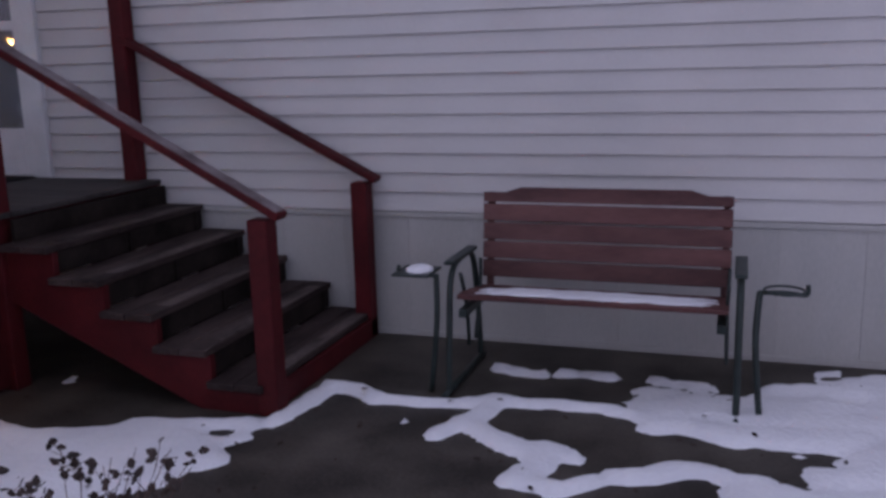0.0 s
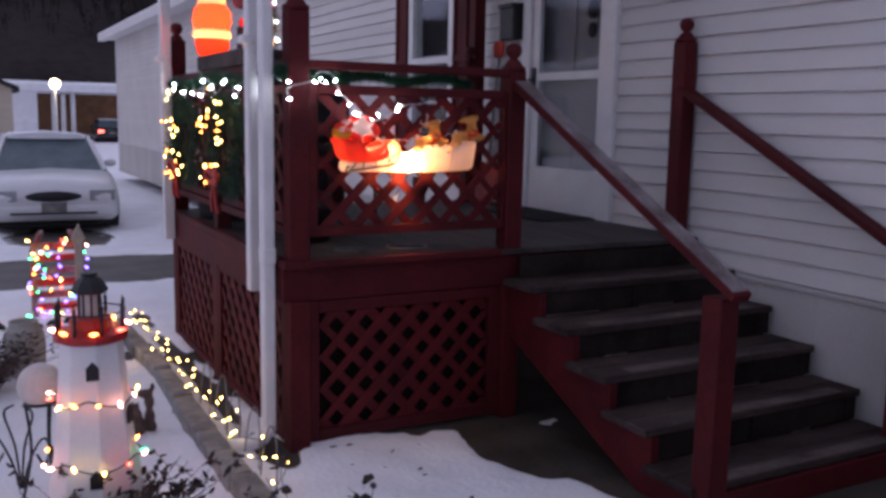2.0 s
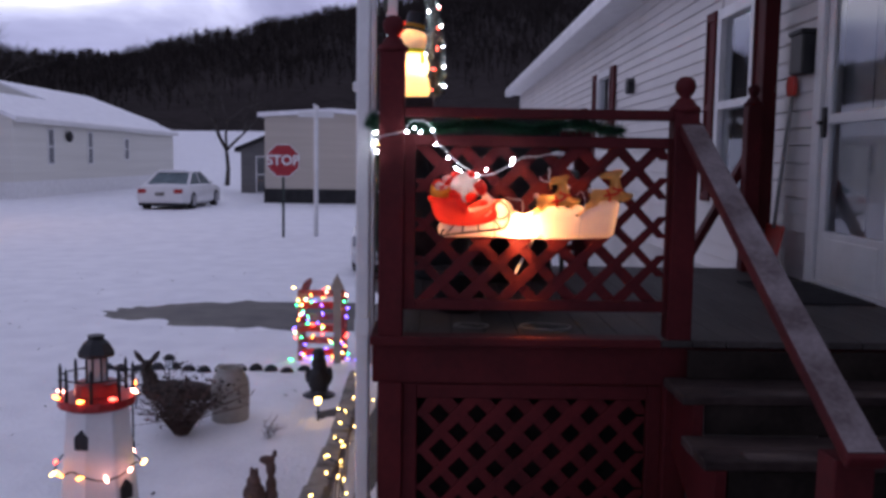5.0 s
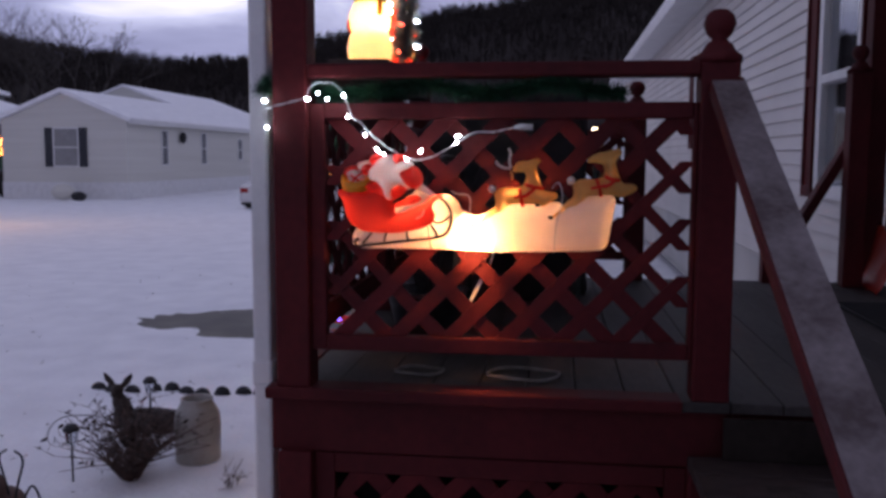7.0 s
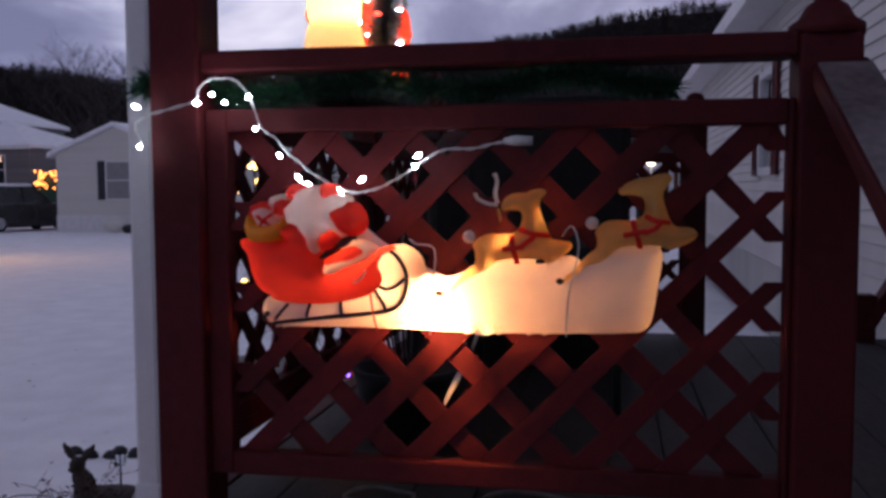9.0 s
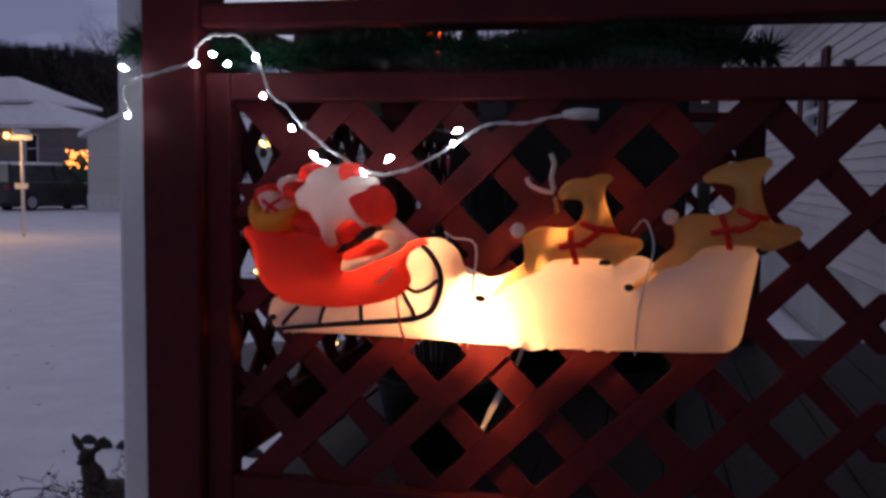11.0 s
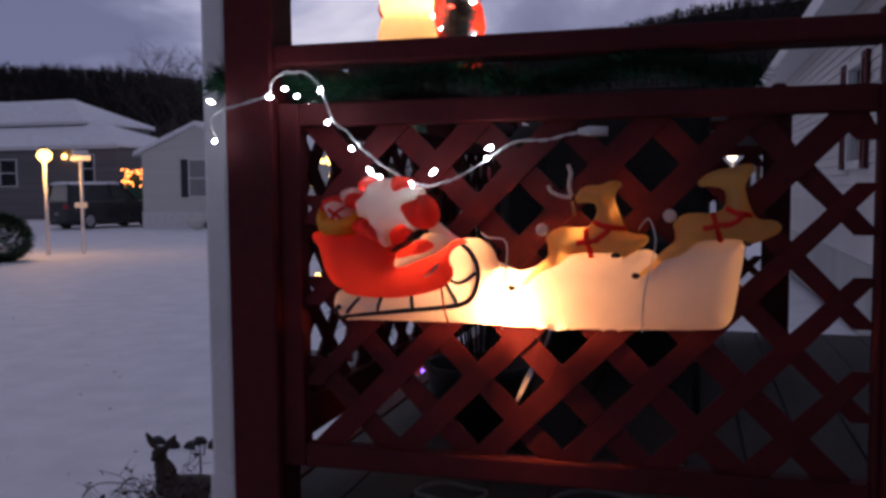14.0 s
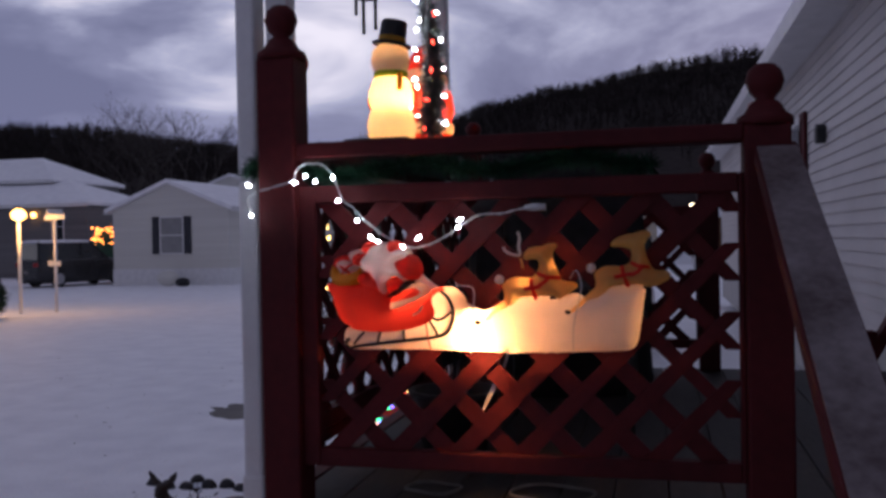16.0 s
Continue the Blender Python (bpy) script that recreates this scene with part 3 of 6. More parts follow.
part("post", box(B(), FX + 0.02, FX + 0.10, 4.17, 4.25, DZ, 1.12), RED, porch, "", 0.004)

# ---- stairs ----
stairs = thing("porch_stairs", (0, 0, 0), "dark red wooden stairs with five worn treads, shaded gaps filled near-black", "stairs")
RISE, GO, SX = DZ / 6, 0.285, PX + 0.02
for i in range(1, 6):
    zt = DZ - RISE * i
    xa = SX + GO * (i - 1) - 0.01
    for q in (0, 1):
        part("tread", box(B(), xa + q * 0.150, xa + q * 0.150 + 0.145, 3.44, WALL - 0.03, zt - 0.036, zt), TREAD, stairs, "", 0.006)
WORN = material("worn_grey_nosing", (0.030, 0.022, 0.020), (0.150, 0.115, 0.105), 0.75, 7, 45, 0.4, spec=0.2, stretch=(1, 0.5, 1))
for i in range(1, 6):
    xa, zt = SX + GO * (i - 1) - 0.01, DZ - RISE * i
    part("worn_nosing", box(B(), xa + 0.212, xa + 0.289, 3.60, WALL - 0.16, zt + 0.0005, zt + 0.0025), WORN, stairs, "tread edge rubbed bare and grey")
# boards added in near-black for the deep shade between the open treads
STEPSHADE = material("step_gap_shade", (0.010, 0.0075, 0.0065), (0.034, 0.026, 0.022), 0.8, 4, 40, 0.3, spec=0.1)
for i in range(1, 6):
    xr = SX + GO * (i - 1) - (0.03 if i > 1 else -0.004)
    part("riser", box(B(), xr, xr + 0.018, 3.53, WALL - 0.045, DZ - RISE * i + 0.002, DZ - RISE * (i - 1) - 0.038), STEPSHADE, stairs, "near-black board standing for shade under the tread")
for y in (3.50, 4.10, 4.74):
    top = [(SX, DZ - RISE - 0.036)]
    for i in range(1, 6):
        x = SX + GO * i
        top += [(x, DZ - RISE * i - 0.036), (x, max(DZ - RISE * (i + 1) - 0.036, 0.0))]
    low = [(SX + GO * 5 - 0.02, 0.0), (SX + GO * 3.75, 0.0), (SX, DZ - RISE * 1 - 0.30)]
    # inner stringers take the same near-black, so they sink into that shade
    part("stringer", slab(B(), top[:-1] + low, y - 0.019, y + 0.019), RED if y < 3.6 else STEPSHADE, stairs)
part("bottom_riser", box(B(), SX + GO * 5 - 0.005, SX + GO * 5 + 0.02, 3.52, WALL - 0.04, 0.0, RISE - 0.038), RED, stairs, "", 0.003)
for y, xt, zt, lab in ((3.512, PX - 0.02, 1.785, ""), (4.76, -3.65, 1.80, "")):
    nx = -2.035 if y < 4 else -2.085
    part("newel_post", box(B(), nx - 0.05, nx + 0.05, y - 0.05, y + 0.05, 0.0, 0.932), RED, stairs, "", 0.006)
    part("handrail", beam(B(), (nx + 0.105, y, 0.945), (xt, y, zt), 0.095, 0.038), RED, stairs, "dark red handrail", 0.007)
    if y < 4:
        part("rail_face", beam(B(), (nx + 0.100, y, 0.971), (xt + 0.05, y, zt + 0.001), 0.084, 0.003), RAILTOP, stairs, "rail top rubbed bare and grey")

# ---- porch roof on white posts, downspout ----
canopy = thing("porch_canopy", (0, 0, 0), "flat white metal porch roof on slim white posts", "canopy")
roofp = slab(B(), [(2.02, 3.00), (WALL - 0.03, 3.22), (WALL - 0.03, 3.27), (2.02, 3.05)], -6.3, -3.62)
for v in roofp.verts:
    v.co = (v.co.y, v.co.x, v.co.z)
bmesh.ops.recalc_face_normals(roofp, faces=roofp.faces[:])
part("roof_sheet", roofp, WHITE, canopy)
part("gutter", box(B(), -6.32, -3.50, 1.94, 2.02, 2.97, 3.08), WHITE, canopy, "", 0.01)
for x in (-3.80, -5.80):
    pst = part("canopy_post", box(B(), x - 0.036, x + 0.036, 2.172, 2.240, 0.74, 3.0), WHITE, canopy, "white square metal post", 0.008)
    part("collar", box(B(), x - 0.05, x + 0.05, 2.145, 2.222, 1.92, 1.96), WHITE, pst, "", 0.008)
spout = thing("downspout", (-3.60, 2.205, 0.0), "white metal downspout with an elbow at its foot", "downspout")
pipe = box(B(), -0.036, 0.036, -0.028, 0.028, 0.12, 2.98)
part("pipe", pipe, WHITE, spout, "", 0.009)
part("pipe_joint", box(B(), -0.040, 0.040, -0.032, 0.032, 0.90, 0.98), WHITE, spout, "", 0.009)
elbow = B()
tube(elbow, [(0, 0, 0.16), (0, 0, 0.10), (0.005, -0.03, 0.06), (0.01, -0.08, 0.042), (0.015, -0.20, 0.035)], 0.038, 10)
part("elbow", elbow, WHITE, spout)

# ---- bulbs and cables ----
_b = lathe(B(), [(0.0035, -0.008), (0.0045, 0.0), (0.0075, 0.004), (0.0085, 0.010), (0.0070, 0.017), (0.0035, 0.023), (0, 0.026)], 8)
BULB_MESH = {k: None for k in BULB}
_proto = mesh_of("bulb", _b, CABLE)
for k in BULB:
    me = _proto.copy()
    me.materials.clear()
    me.materials.append(BULB[k])
    BULB_MESH[k] = me


def put_bulb(parent, at, kind, rnd, size=1.0):
    ob = new("bulb", BULB_MESH[kind])
    ob.parent = parent
    ob.matrix_basis = pose(*at, rnd.uniform(-110, 110), rnd.uniform(-70, 70), rnd.uniform(0, 360)) @ Matrix.Scale(size, 4)
    return ob


def smooth_line(pts, n=6):
    """A flowing line through points."""
    p = [Vector(q) for q in pts]
    out = []
    for i in range(len(p) - 1):
        a, b, c, d = p[max(i - 1, 0)], p[i], p[i + 1], p[min(i + 2, len(p) - 1)]
        for k in range(n):
            t = k / n
            out.append(0.5 * ((2 * b) + (c - a) * t + (2 * a - 5 * b + 4 * c - d) * t * t + (3 * b - a - 3 * c + d) * t ** 3))
    return out + [p[-1]]


# ---- lit sleigh decoration on the lattice ----
SH_WHITE = shell("translucent_white_plastic", (0.95, 0.83, 0.75))
SH_RED = shell("translucent_red_plastic", (0.95, 0.085, 0.060), 0.74)
SH_TAN = shell("translucent_tan_plastic", (0.98, 0.64, 0.28), 0.84)
SH_BACK = shell("opaque_white_plastic", (0.9, 0.82, 0.75), 0.05)
SH_YELLOW = shell("translucent_yellow_plastic", (0.85, 0.45, 0.04), 0.5)
PAINT_DARK = material("dark_brown_paint", (0.02, 0.012, 0.008), (0.04, 0.022, 0.014), 0.5, 10, 60, 0.0)

SLX = -3.455


def moulded(bm, outline, back, front, round_by=0.012, slot=0):
    """An open-backed moulded shell: a wall round the outline and a rounded face. Outline in y and z."""
    area = sum(a[0] * b[1] - b[0] * a[1] for a, b in zip(outline, outline[1:] + outline[:1]))
    o = [Vector((y, z)) for y, z in (outline if area > 0 else outline[::-1])]
    # soften corners
    q = []
    for i, p in enumerate(o):
        a, b = o[i - 1], o[(i + 1) % len(o)]
        q += [p + (a - p) * 0.22, p + (b - p) * 0.22]
    o = q
    n = len(o)
    nor = []
    for i in range(n):
        d = (o[(i + 1) % n] - o[i - 1])
        nor.append(Vector((d.y, -d.x)).normalized())
    rings = []
    for k, (ins, dep) in enumerate(((0.0, back), (0.0, front - round_by), (round_by * 0.3, front - round_by * 0.3), (round_by * 0.9, front))):
        rings.append([bm.verts.new((dep, (p - nn * ins).x, (p - nn * ins).y)) for p, nn in zip(o, nor)])
    fs = []
    for a, b in zip(rings, rings[1:]):
        for k in range(n):
            fs.append(bm.faces.new((a[k], a[(k + 1) % n], b[(k + 1) % n], b[k])))
    for f in fs:
        f.smooth, f.material_index = True, slot
    for tri in tessellate_polygon([[(v.co.y, v.co.z, 0) for v in rings[-1]]]):
        tri = [rings[-1][k] for k in tri]
        if (tri[1].co - tri[0].co).cross(tri[2].co - tri[0].co).x < 0:
            tri.reverse()
        f = bm.faces.new(tri)
        f.smooth, f.material_index = False, slot
    return bm


sleigh = thing("lit_sleigh_decoration", (SLX, 2.50, 1.30), "glowing blow-moulded sleigh with two reindeer, hung on the lattice", "decoration")
# painted regions of the moulding, lowest first: part, paint, outline in y and z
SHELL = [
    ("snow_base", 0, [(0.022, 0.089), (0.014, 0.076), (0.012, 0.054), (0.021, 0.039), (0.042, 0.033), (0.223, 0.035), (0.353, 0.031), (0.492, 0.03), (0.685, 0.036), (0.7, 0.043), (0.709, 0.057), (0.715, 0.093), (0.727, 0.171), (0.729, 0.185), (0.653, 0.182), (0.638, 0.17), (0.623, 0.158), (0.589, 0.154), (0.581, 0.162), (0.566, 0.166), (0.539, 0.159), (0.443, 0.158), (0.435, 0.148), (0.394, 0.142), (0.382, 0.135), (0.365, 0.128), (0.348, 0.125), (0.327, 0.128), (0.315, 0.129), (0.31, 0.142), (0.305, 0.159), (0.294, 0.172), (0.278, 0.182), (0.264, 0.183), (0.251, 0.182), (0.238, 0.167), (0.235, 0.107), (0.135, 0.081), (0.043, 0.084)]),
    ("gift", 0, [(0.026, 0.264), (0.032, 0.27), (0.052, 0.275), (0.065, 0.274), (0.058, 0.26), (0.037, 0.244), (0.028, 0.253)]),
    ("gift", 1, [(-0.016, 0.234), (-0.005, 0.253), (0.011, 0.261), (0.026, 0.258), (0.033, 0.246), (0.023, 0.239), (0.004, 0.236), (-0.005, 0.229)]),
    ("gift", 0, [(-0.004, 0.234), (0.003, 0.245), (0.021, 0.251), (0.035, 0.244), (0.048, 0.234), (0.046, 0.216), (0.022, 0.213), (0.005, 0.216)]),
    ("sack", 3, [(-0.018, 0.234), (-0.01, 0.237), (0.001, 0.221), (0.023, 0.216), (0.044, 0.22), (0.057, 0.234), (0.06, 0.214), (0.056, 0.192), (0.026, 0.187), (-0.006, 0.188), (-0.019, 0.199)]),
    ("gift", 1, [(0.032, 0.242), (0.052, 0.268), (0.071, 0.258), (0.066, 0.237), (0.05, 0.234)]),
    ("rider", 1, [(0.053, 0.211), (0.066, 0.222), (0.087, 0.213), (0.104, 0.201), (0.111, 0.182), (0.127, 0.165), (0.134, 0.145), (0.1, 0.157), (0.054, 0.183)]),
    ("rider", 1, [(0.06, 0.272), (0.064, 0.286), (0.077, 0.294), (0.098, 0.293), (0.104, 0.285), (0.084, 0.272), (0.07, 0.263)]),
    ("rider", 1, [(0.123, 0.285), (0.129, 0.294), (0.147, 0.293), (0.158, 0.285), (0.163, 0.274), (0.15, 0.266), (0.138, 0.261), (0.129, 0.27)]),
    ("rider", 0, [(0.057, 0.236), (0.063, 0.249), (0.07, 0.263), (0.084, 0.274), (0.098, 0.285), (0.113, 0.291), (0.125, 0.288), (0.131, 0.274), (0.138, 0.265), (0.154, 0.274), (0.172, 0.274), (0.179, 0.262), (0.164, 0.251), (0.15, 0.241), (0.155, 0.227), (0.167, 0.211), (0.178, 0.198), (0.168, 0.193), (0.155, 0.208), (0.137, 0.209), (0.124, 0.204), (0.118, 0.19), (0.123, 0.168), (0.113, 0.168), (0.105, 0.182), (0.102, 0.2), (0.088, 0.211), (0.073, 0.22), (0.06, 0.223)]),
    ("rider", 1, [(0.147, 0.239), (0.153, 0.246), (0.169, 0.253), (0.178, 0.262), (0.191, 0.255), (0.202, 0.239), (0.205, 0.222), (0.199, 0.207), (0.186, 0.198), (0.174, 0.201), (0.16, 0.216)]),
    ("rider", 1, [(0.119, 0.194), (0.137, 0.208), (0.156, 0.208), (0.17, 0.196), (0.176, 0.187), (0.15, 0.175), (0.127, 0.166), (0.121, 0.179)]),
    ("rider", 0, [(0.132, 0.132), (0.13, 0.151), (0.177, 0.184), (0.183, 0.192), (0.2, 0.191), (0.227, 0.177), (0.226, 0.167), (0.209, 0.157), (0.176, 0.144), (0.155, 0.133)]),
    ("rider", 1, [(0.129, 0.156), (0.154, 0.169), (0.179, 0.181), (0.193, 0.183), (0.208, 0.175), (0.209, 0.168), (0.189, 0.158), (0.163, 0.153), (0.136, 0.146)]),
    ("rider", 4, [(0.123, 0.158), (0.127, 0.168), (0.15, 0.177), (0.163, 0.189), (0.171, 0.198), (0.181, 0.2), (0.184, 0.188), (0.176, 0.181), (0.154, 0.17), (0.136, 0.159)]),
    ("sleigh_body", 1, [(-0.031, 0.188), (-0.022, 0.196), (-0.006, 0.191), (0.027, 0.188), (0.055, 0.191), (0.082, 0.188), (0.102, 0.179), (0.116, 0.168), (0.125, 0.158), (0.132, 0.145), (0.135, 0.132), (0.155, 0.134), (0.176, 0.144), (0.209, 0.157), (0.225, 0.167), (0.231, 0.176), (0.244, 0.182), (0.261, 0.183), (0.268, 0.176), (0.253, 0.172), (0.242, 0.165), (0.237, 0.154), (0.238, 0.142), (0.244, 0.133), (0.245, 0.12), (0.237, 0.107), (0.222, 0.097), (0.189, 0.087), (0.144, 0.079), (0.098, 0.078), (0.052, 0.082), (0.024, 0.089), (0.006, 0.103), (-0.005, 0.121), (-0.012, 0.147), (-0.016, 0.165), (-0.026, 0.176)]),
    ("reindeer", 2, [(0.401, 0.187), (0.411, 0.197), (0.427, 0.204), (0.451, 0.202), (0.471, 0.203), (0.483, 0.214), (0.489, 0.23), (0.488, 0.238), (0.484, 0.245), (0.463, 0.246), (0.456, 0.243), (0.451, 0.253), (0.46, 0.268), (0.473, 0.275), (0.494, 0.275), (0.506, 0.281), (0.522, 0.283), (0.529, 0.275), (0.518, 0.264), (0.516, 0.25), (0.522, 0.23), (0.53, 0.21), (0.536, 0.195), (0.551, 0.192), (0.569, 0.19), (0.574, 0.183), (0.569, 0.174), (0.55, 0.162), (0.532, 0.152), (0.527, 0.161), (0.499, 0.163), (0.463, 0.161), (0.443, 0.157), (0.431, 0.144), (0.402, 0.131), (0.382, 0.118), (0.374, 0.107), (0.359, 0.102), (0.368, 0.114), (0.382, 0.131), (0.394, 0.144), (0.407, 0.152), (0.406, 0.173)]),
    ("reindeer", 2, [(0.612, 0.212), (0.63, 0.226), (0.652, 0.228), (0.674, 0.226), (0.692, 0.233), (0.698, 0.249), (0.694, 0.268), (0.666, 0.272), (0.655, 0.27), (0.65, 0.279), (0.666, 0.292), (0.684, 0.299), (0.702, 0.301), (0.716, 0.306), (0.734, 0.308), (0.742, 0.298), (0.731, 0.287), (0.724, 0.272), (0.729, 0.249), (0.738, 0.226), (0.749, 0.216), (0.774, 0.216), (0.783, 0.206), (0.778, 0.197), (0.764, 0.189), (0.742, 0.179), (0.728, 0.177), (0.723, 0.185), (0.697, 0.187), (0.664, 0.185), (0.649, 0.18), (0.638, 0.169), (0.623, 0.158), (0.602, 0.153), (0.589, 0.142), (0.574, 0.13), (0.562, 0.122), (0.559, 0.129), (0.574, 0.142), (0.589, 0.156), (0.602, 0.169), (0.615, 0.178), (0.617, 0.194)]),
]
PAINTS = [SH_WHITE, SH_RED, SH_TAN, SH_YELLOW, PAINT_DARK]


def rounded(outline, most=0.007):
    """Cut the corners of an outline and divide its long sides."""
    p = [Vector(q) for q in outline]
    q = []
    for i, a in enumerate(p):
        b = p[(i + 1) % len(p)]
        q += [a.lerp(b, 0.22), a.lerp(b, 0.78)]
    out = []
    for i, a in enumerate(q):
        b = q[(i + 1) % len(q)]
        k = max(1, math.ceil((b - a).length / most))
        out += [a.lerp(b, m / k) for m in range(k)]
    return out


def inside(p, ring):
    hit = False
    for a, b in zip(ring, ring[1:] + ring[:1]):
        if (a[1] > p[1]) != (b[1] > p[1]) and p[0] < (b[0] - a[0]) * (p[1] - a[1]) / (b[1] - a[1]) + a[0]:
            hit = not hit
    return hit


def painted_moulding(regions, back=-0.024):
    """One relief divided along the painted outlines: returns a mesh for each part, and the height of the relief at a place."""
    rings = [rounded(o) for _, _, o in regions]
    pts, edges = [], []
    for ring in rings:
        k = len(pts)
        pts += ring
        edges += [(k + i, k + (i + 1) % len(ring)) for i in range(len(ring))]
    for i in range(118):
        for j in range(42):
            p = Vector((-0.035 + 0.007 * (i + 0.5 * (j % 2)), 0.028 + 0.007 * j))
            if any(inside(p, r) for r in rings):
                pts.append(p)
    vs, _, tris, *_ = delaunay_2d_cdt(pts, edges, [], 0, 0.0006)
    owner, side = [], collections.defaultdict(list)
    for f in tris:
        c = (vs[f[0]] + vs[f[1]] + vs[f[2]]) / 3
        who = -1
        for k, r in enumerate(rings):
            if inside(c, r):
                who = k
        owner.append(who)
        for a, b in zip(f, list(f[1:]) + [f[0]]):
            side[tuple(sorted((a, b)))].append((who, a, b))
    rim, seam = set(), set()
    walls = []
    for e, fs in side.items():
        kinds = {w for w, _, _ in fs} | ({-1} if len(fs) == 1 else set())
        if len(kinds) > 1:
            seam.update(e)
            if -1 in kinds:
                rim.update(e)
                walls += [w for w in fs if w[0] >= 0]
    co = np.array([tuple(v) for v in vs])

    def gap(p, which):
        q = co[sorted(which)]
        return float(np.sqrt(((q - np.array((p[0], p[1]))) ** 2).sum(1).min()))

    def height(p):
        return 0.014 + 0.026 * (1 - math.exp(-gap(p, rim) / 0.010)) + 0.012 * (1 - math.exp(-gap(p, seam) / 0.011))

    depth = [height(v) for v in vs]
    out, groups = [], {}
    for k, (name, slot, _) in enumerate(regions):
        groups.setdefault(name + str(k) if name == "reindeer" else name, (name, []))[1].append(k)
    for name, ks in groups.values():
        bm, made = bmesh.new(), {}

        def at(i, x):
            if (i, x) not in made:
                made[i, x] = bm.verts.new((depth[i] if x is None else x, vs[i][0], vs[i][1]))
            return made[i, x]

        for f, who in zip(tris, owner):
            if who in ks:
                fc = bm.faces.new([at(i, None) for i in f])
                fc.smooth, fc.material_index = True, regions[who][1]
        for who, a, b in walls:
            mid = (vs[a] + vs[b]) / 2
            if who in ks and not (mid[1] < 0.05 and 0.335 < mid[0] < 0.36):
                bm.faces.new((at(b, None), at(a, None), at(a, back), at(b, back))).material_index = regions[who][1]
        bmesh.ops.recalc_face_normals(bm, faces=bm.faces[:])
        out.append((name, bm))
    return out, height


MOULD, relief = painted_moulding(SHELL)
DEER_PARTS = []
TOLD = {"snow_base": "glowing white snow bank", "sleigh_body": "red moulded sleigh body", "sack": "yellow gift sack", "gift": "red and white wrapped gifts", "rider": "plain red and white seated figure", "reindeer": "tan leaping reindeer"}
for name, bm in MOULD:
    ob = part(name, bm, PAINTS, sleigh, TOLD[name])
    if name == "reindeer":
        DEER_PARTS.append(ob)


def painted_line(bm, line, r, n=5):
    """A raised painted stroke that follows the relief."""
    return tube(bm, [(relief(p.yz) - r * 0.2, p.y, p.z) for p in smooth_line([(0, *q) for q in line], n)], r, 6)


run = painted_line(B(), [(0.259, 0.173), (0.275, 0.163), (0.287, 0.144), (0.291, 0.121), (0.286, 0.095), (0.274, 0.078), (0.25, 0.069), (0.206, 0.063), (0.134, 0.055), (0.061, 0.046), (0.031, 0.041), (0.026, 0.05), (0.031, 0.061), (0.038, 0.059)], 0.0042)
for line in ([(0.072, 0.078), (0.047, 0.05)], [(0.112, 0.079), (0.107, 0.056)], [(0.169, 0.083), (0.173, 0.061)], [(0.233, 0.105), (0.25, 0.082), (0.252, 0.069)], [(0.24, 0.112), (0.255, 0.108), (0.272, 0.114), (0.287, 0.127)]):
    painted_line(run, line, 0.0032)
part("runner", run, PAINT_DARK, sleigh, "dark brown curved runner")
bow = painted_line(B(), [(0.015, 0.236), (0.035, 0.22)], 0.003)
painted_line(bow, [(0.037, 0.238), (0.018, 0.218)], 0.003)
part("gift_ribbon", bow, SH_RED, sleigh, "red crossed ribbon")
# a highlight along the sleigh's trim, drawn as a raised white stroke
part("highlight_stroke", painted_line(B(), [(0.196, 0.119), (0.211, 0.128), (0.218, 0.141)], 0.0022), SH_WHITE, sleigh, "pale trim stroke drawn as a highlight")
STRAPS = ([[(0.473, 0.2), (0.481, 0.154)], [(0.458, 0.179), (0.495, 0.184)], [(0.488, 0.213), (0.511, 0.206), (0.535, 0.202)], [(0.491, 0.185), (0.507, 0.197), (0.514, 0.205)]],
          [[(0.676, 0.226), (0.688, 0.182)], [(0.66, 0.204), (0.697, 0.212)], [(0.698, 0.235), (0.711, 0.229), (0.733, 0.225)], [(0.693, 0.208), (0.711, 0.216), (0.72, 0.227)]])
HOOVES = (((0.348, 0.102), (0.521, 0.157)), ((0.554, 0.126), (0.729, 0.18)))
for dd, straps, feet, (ty, tz) in zip(DEER_PARTS, STRAPS, HOOVES, ((0.398, 0.2), (0.608, 0.224))):
    har = B()
    for line in straps:
        painted_line(har, line, 0.0048)
    part("harness", har, SH_RED, dd, "red harness straps")
    part("tail", ball(B(), (0.028, ty, tz), 0.011, 12), SH_WHITE, dd, "white ball tail")
    for fy, fz in feet:
        part("hoof", ball(B(), (relief((fy, fz)), fy, fz), 0.0065, 8, (0.5, 1.3, 0.85)), PAINT_DARK, dd, "dark hoof")
for line in ([(0.448, 0.255), (0.431, 0.257), (0.414, 0.265), (0.409, 0.275)], [(0.448, 0.257), (0.444, 0.275), (0.447, 0.295), (0.442, 0.309)]):
    part("antler", tube(B(), smooth_line([(0.03, *q) for q in line], 4), 0.0036, 6), SH_WHITE, DEER_PARTS[0], "slim white antler")
part("ear", tube(B(), smooth_line([(0.03, 0.449, 0.248), (0.032, 0.452, 0.236), (0.032, 0.453, 0.226)], 3), 0.003, 5), SH_TAN, DEER_PARTS[0])
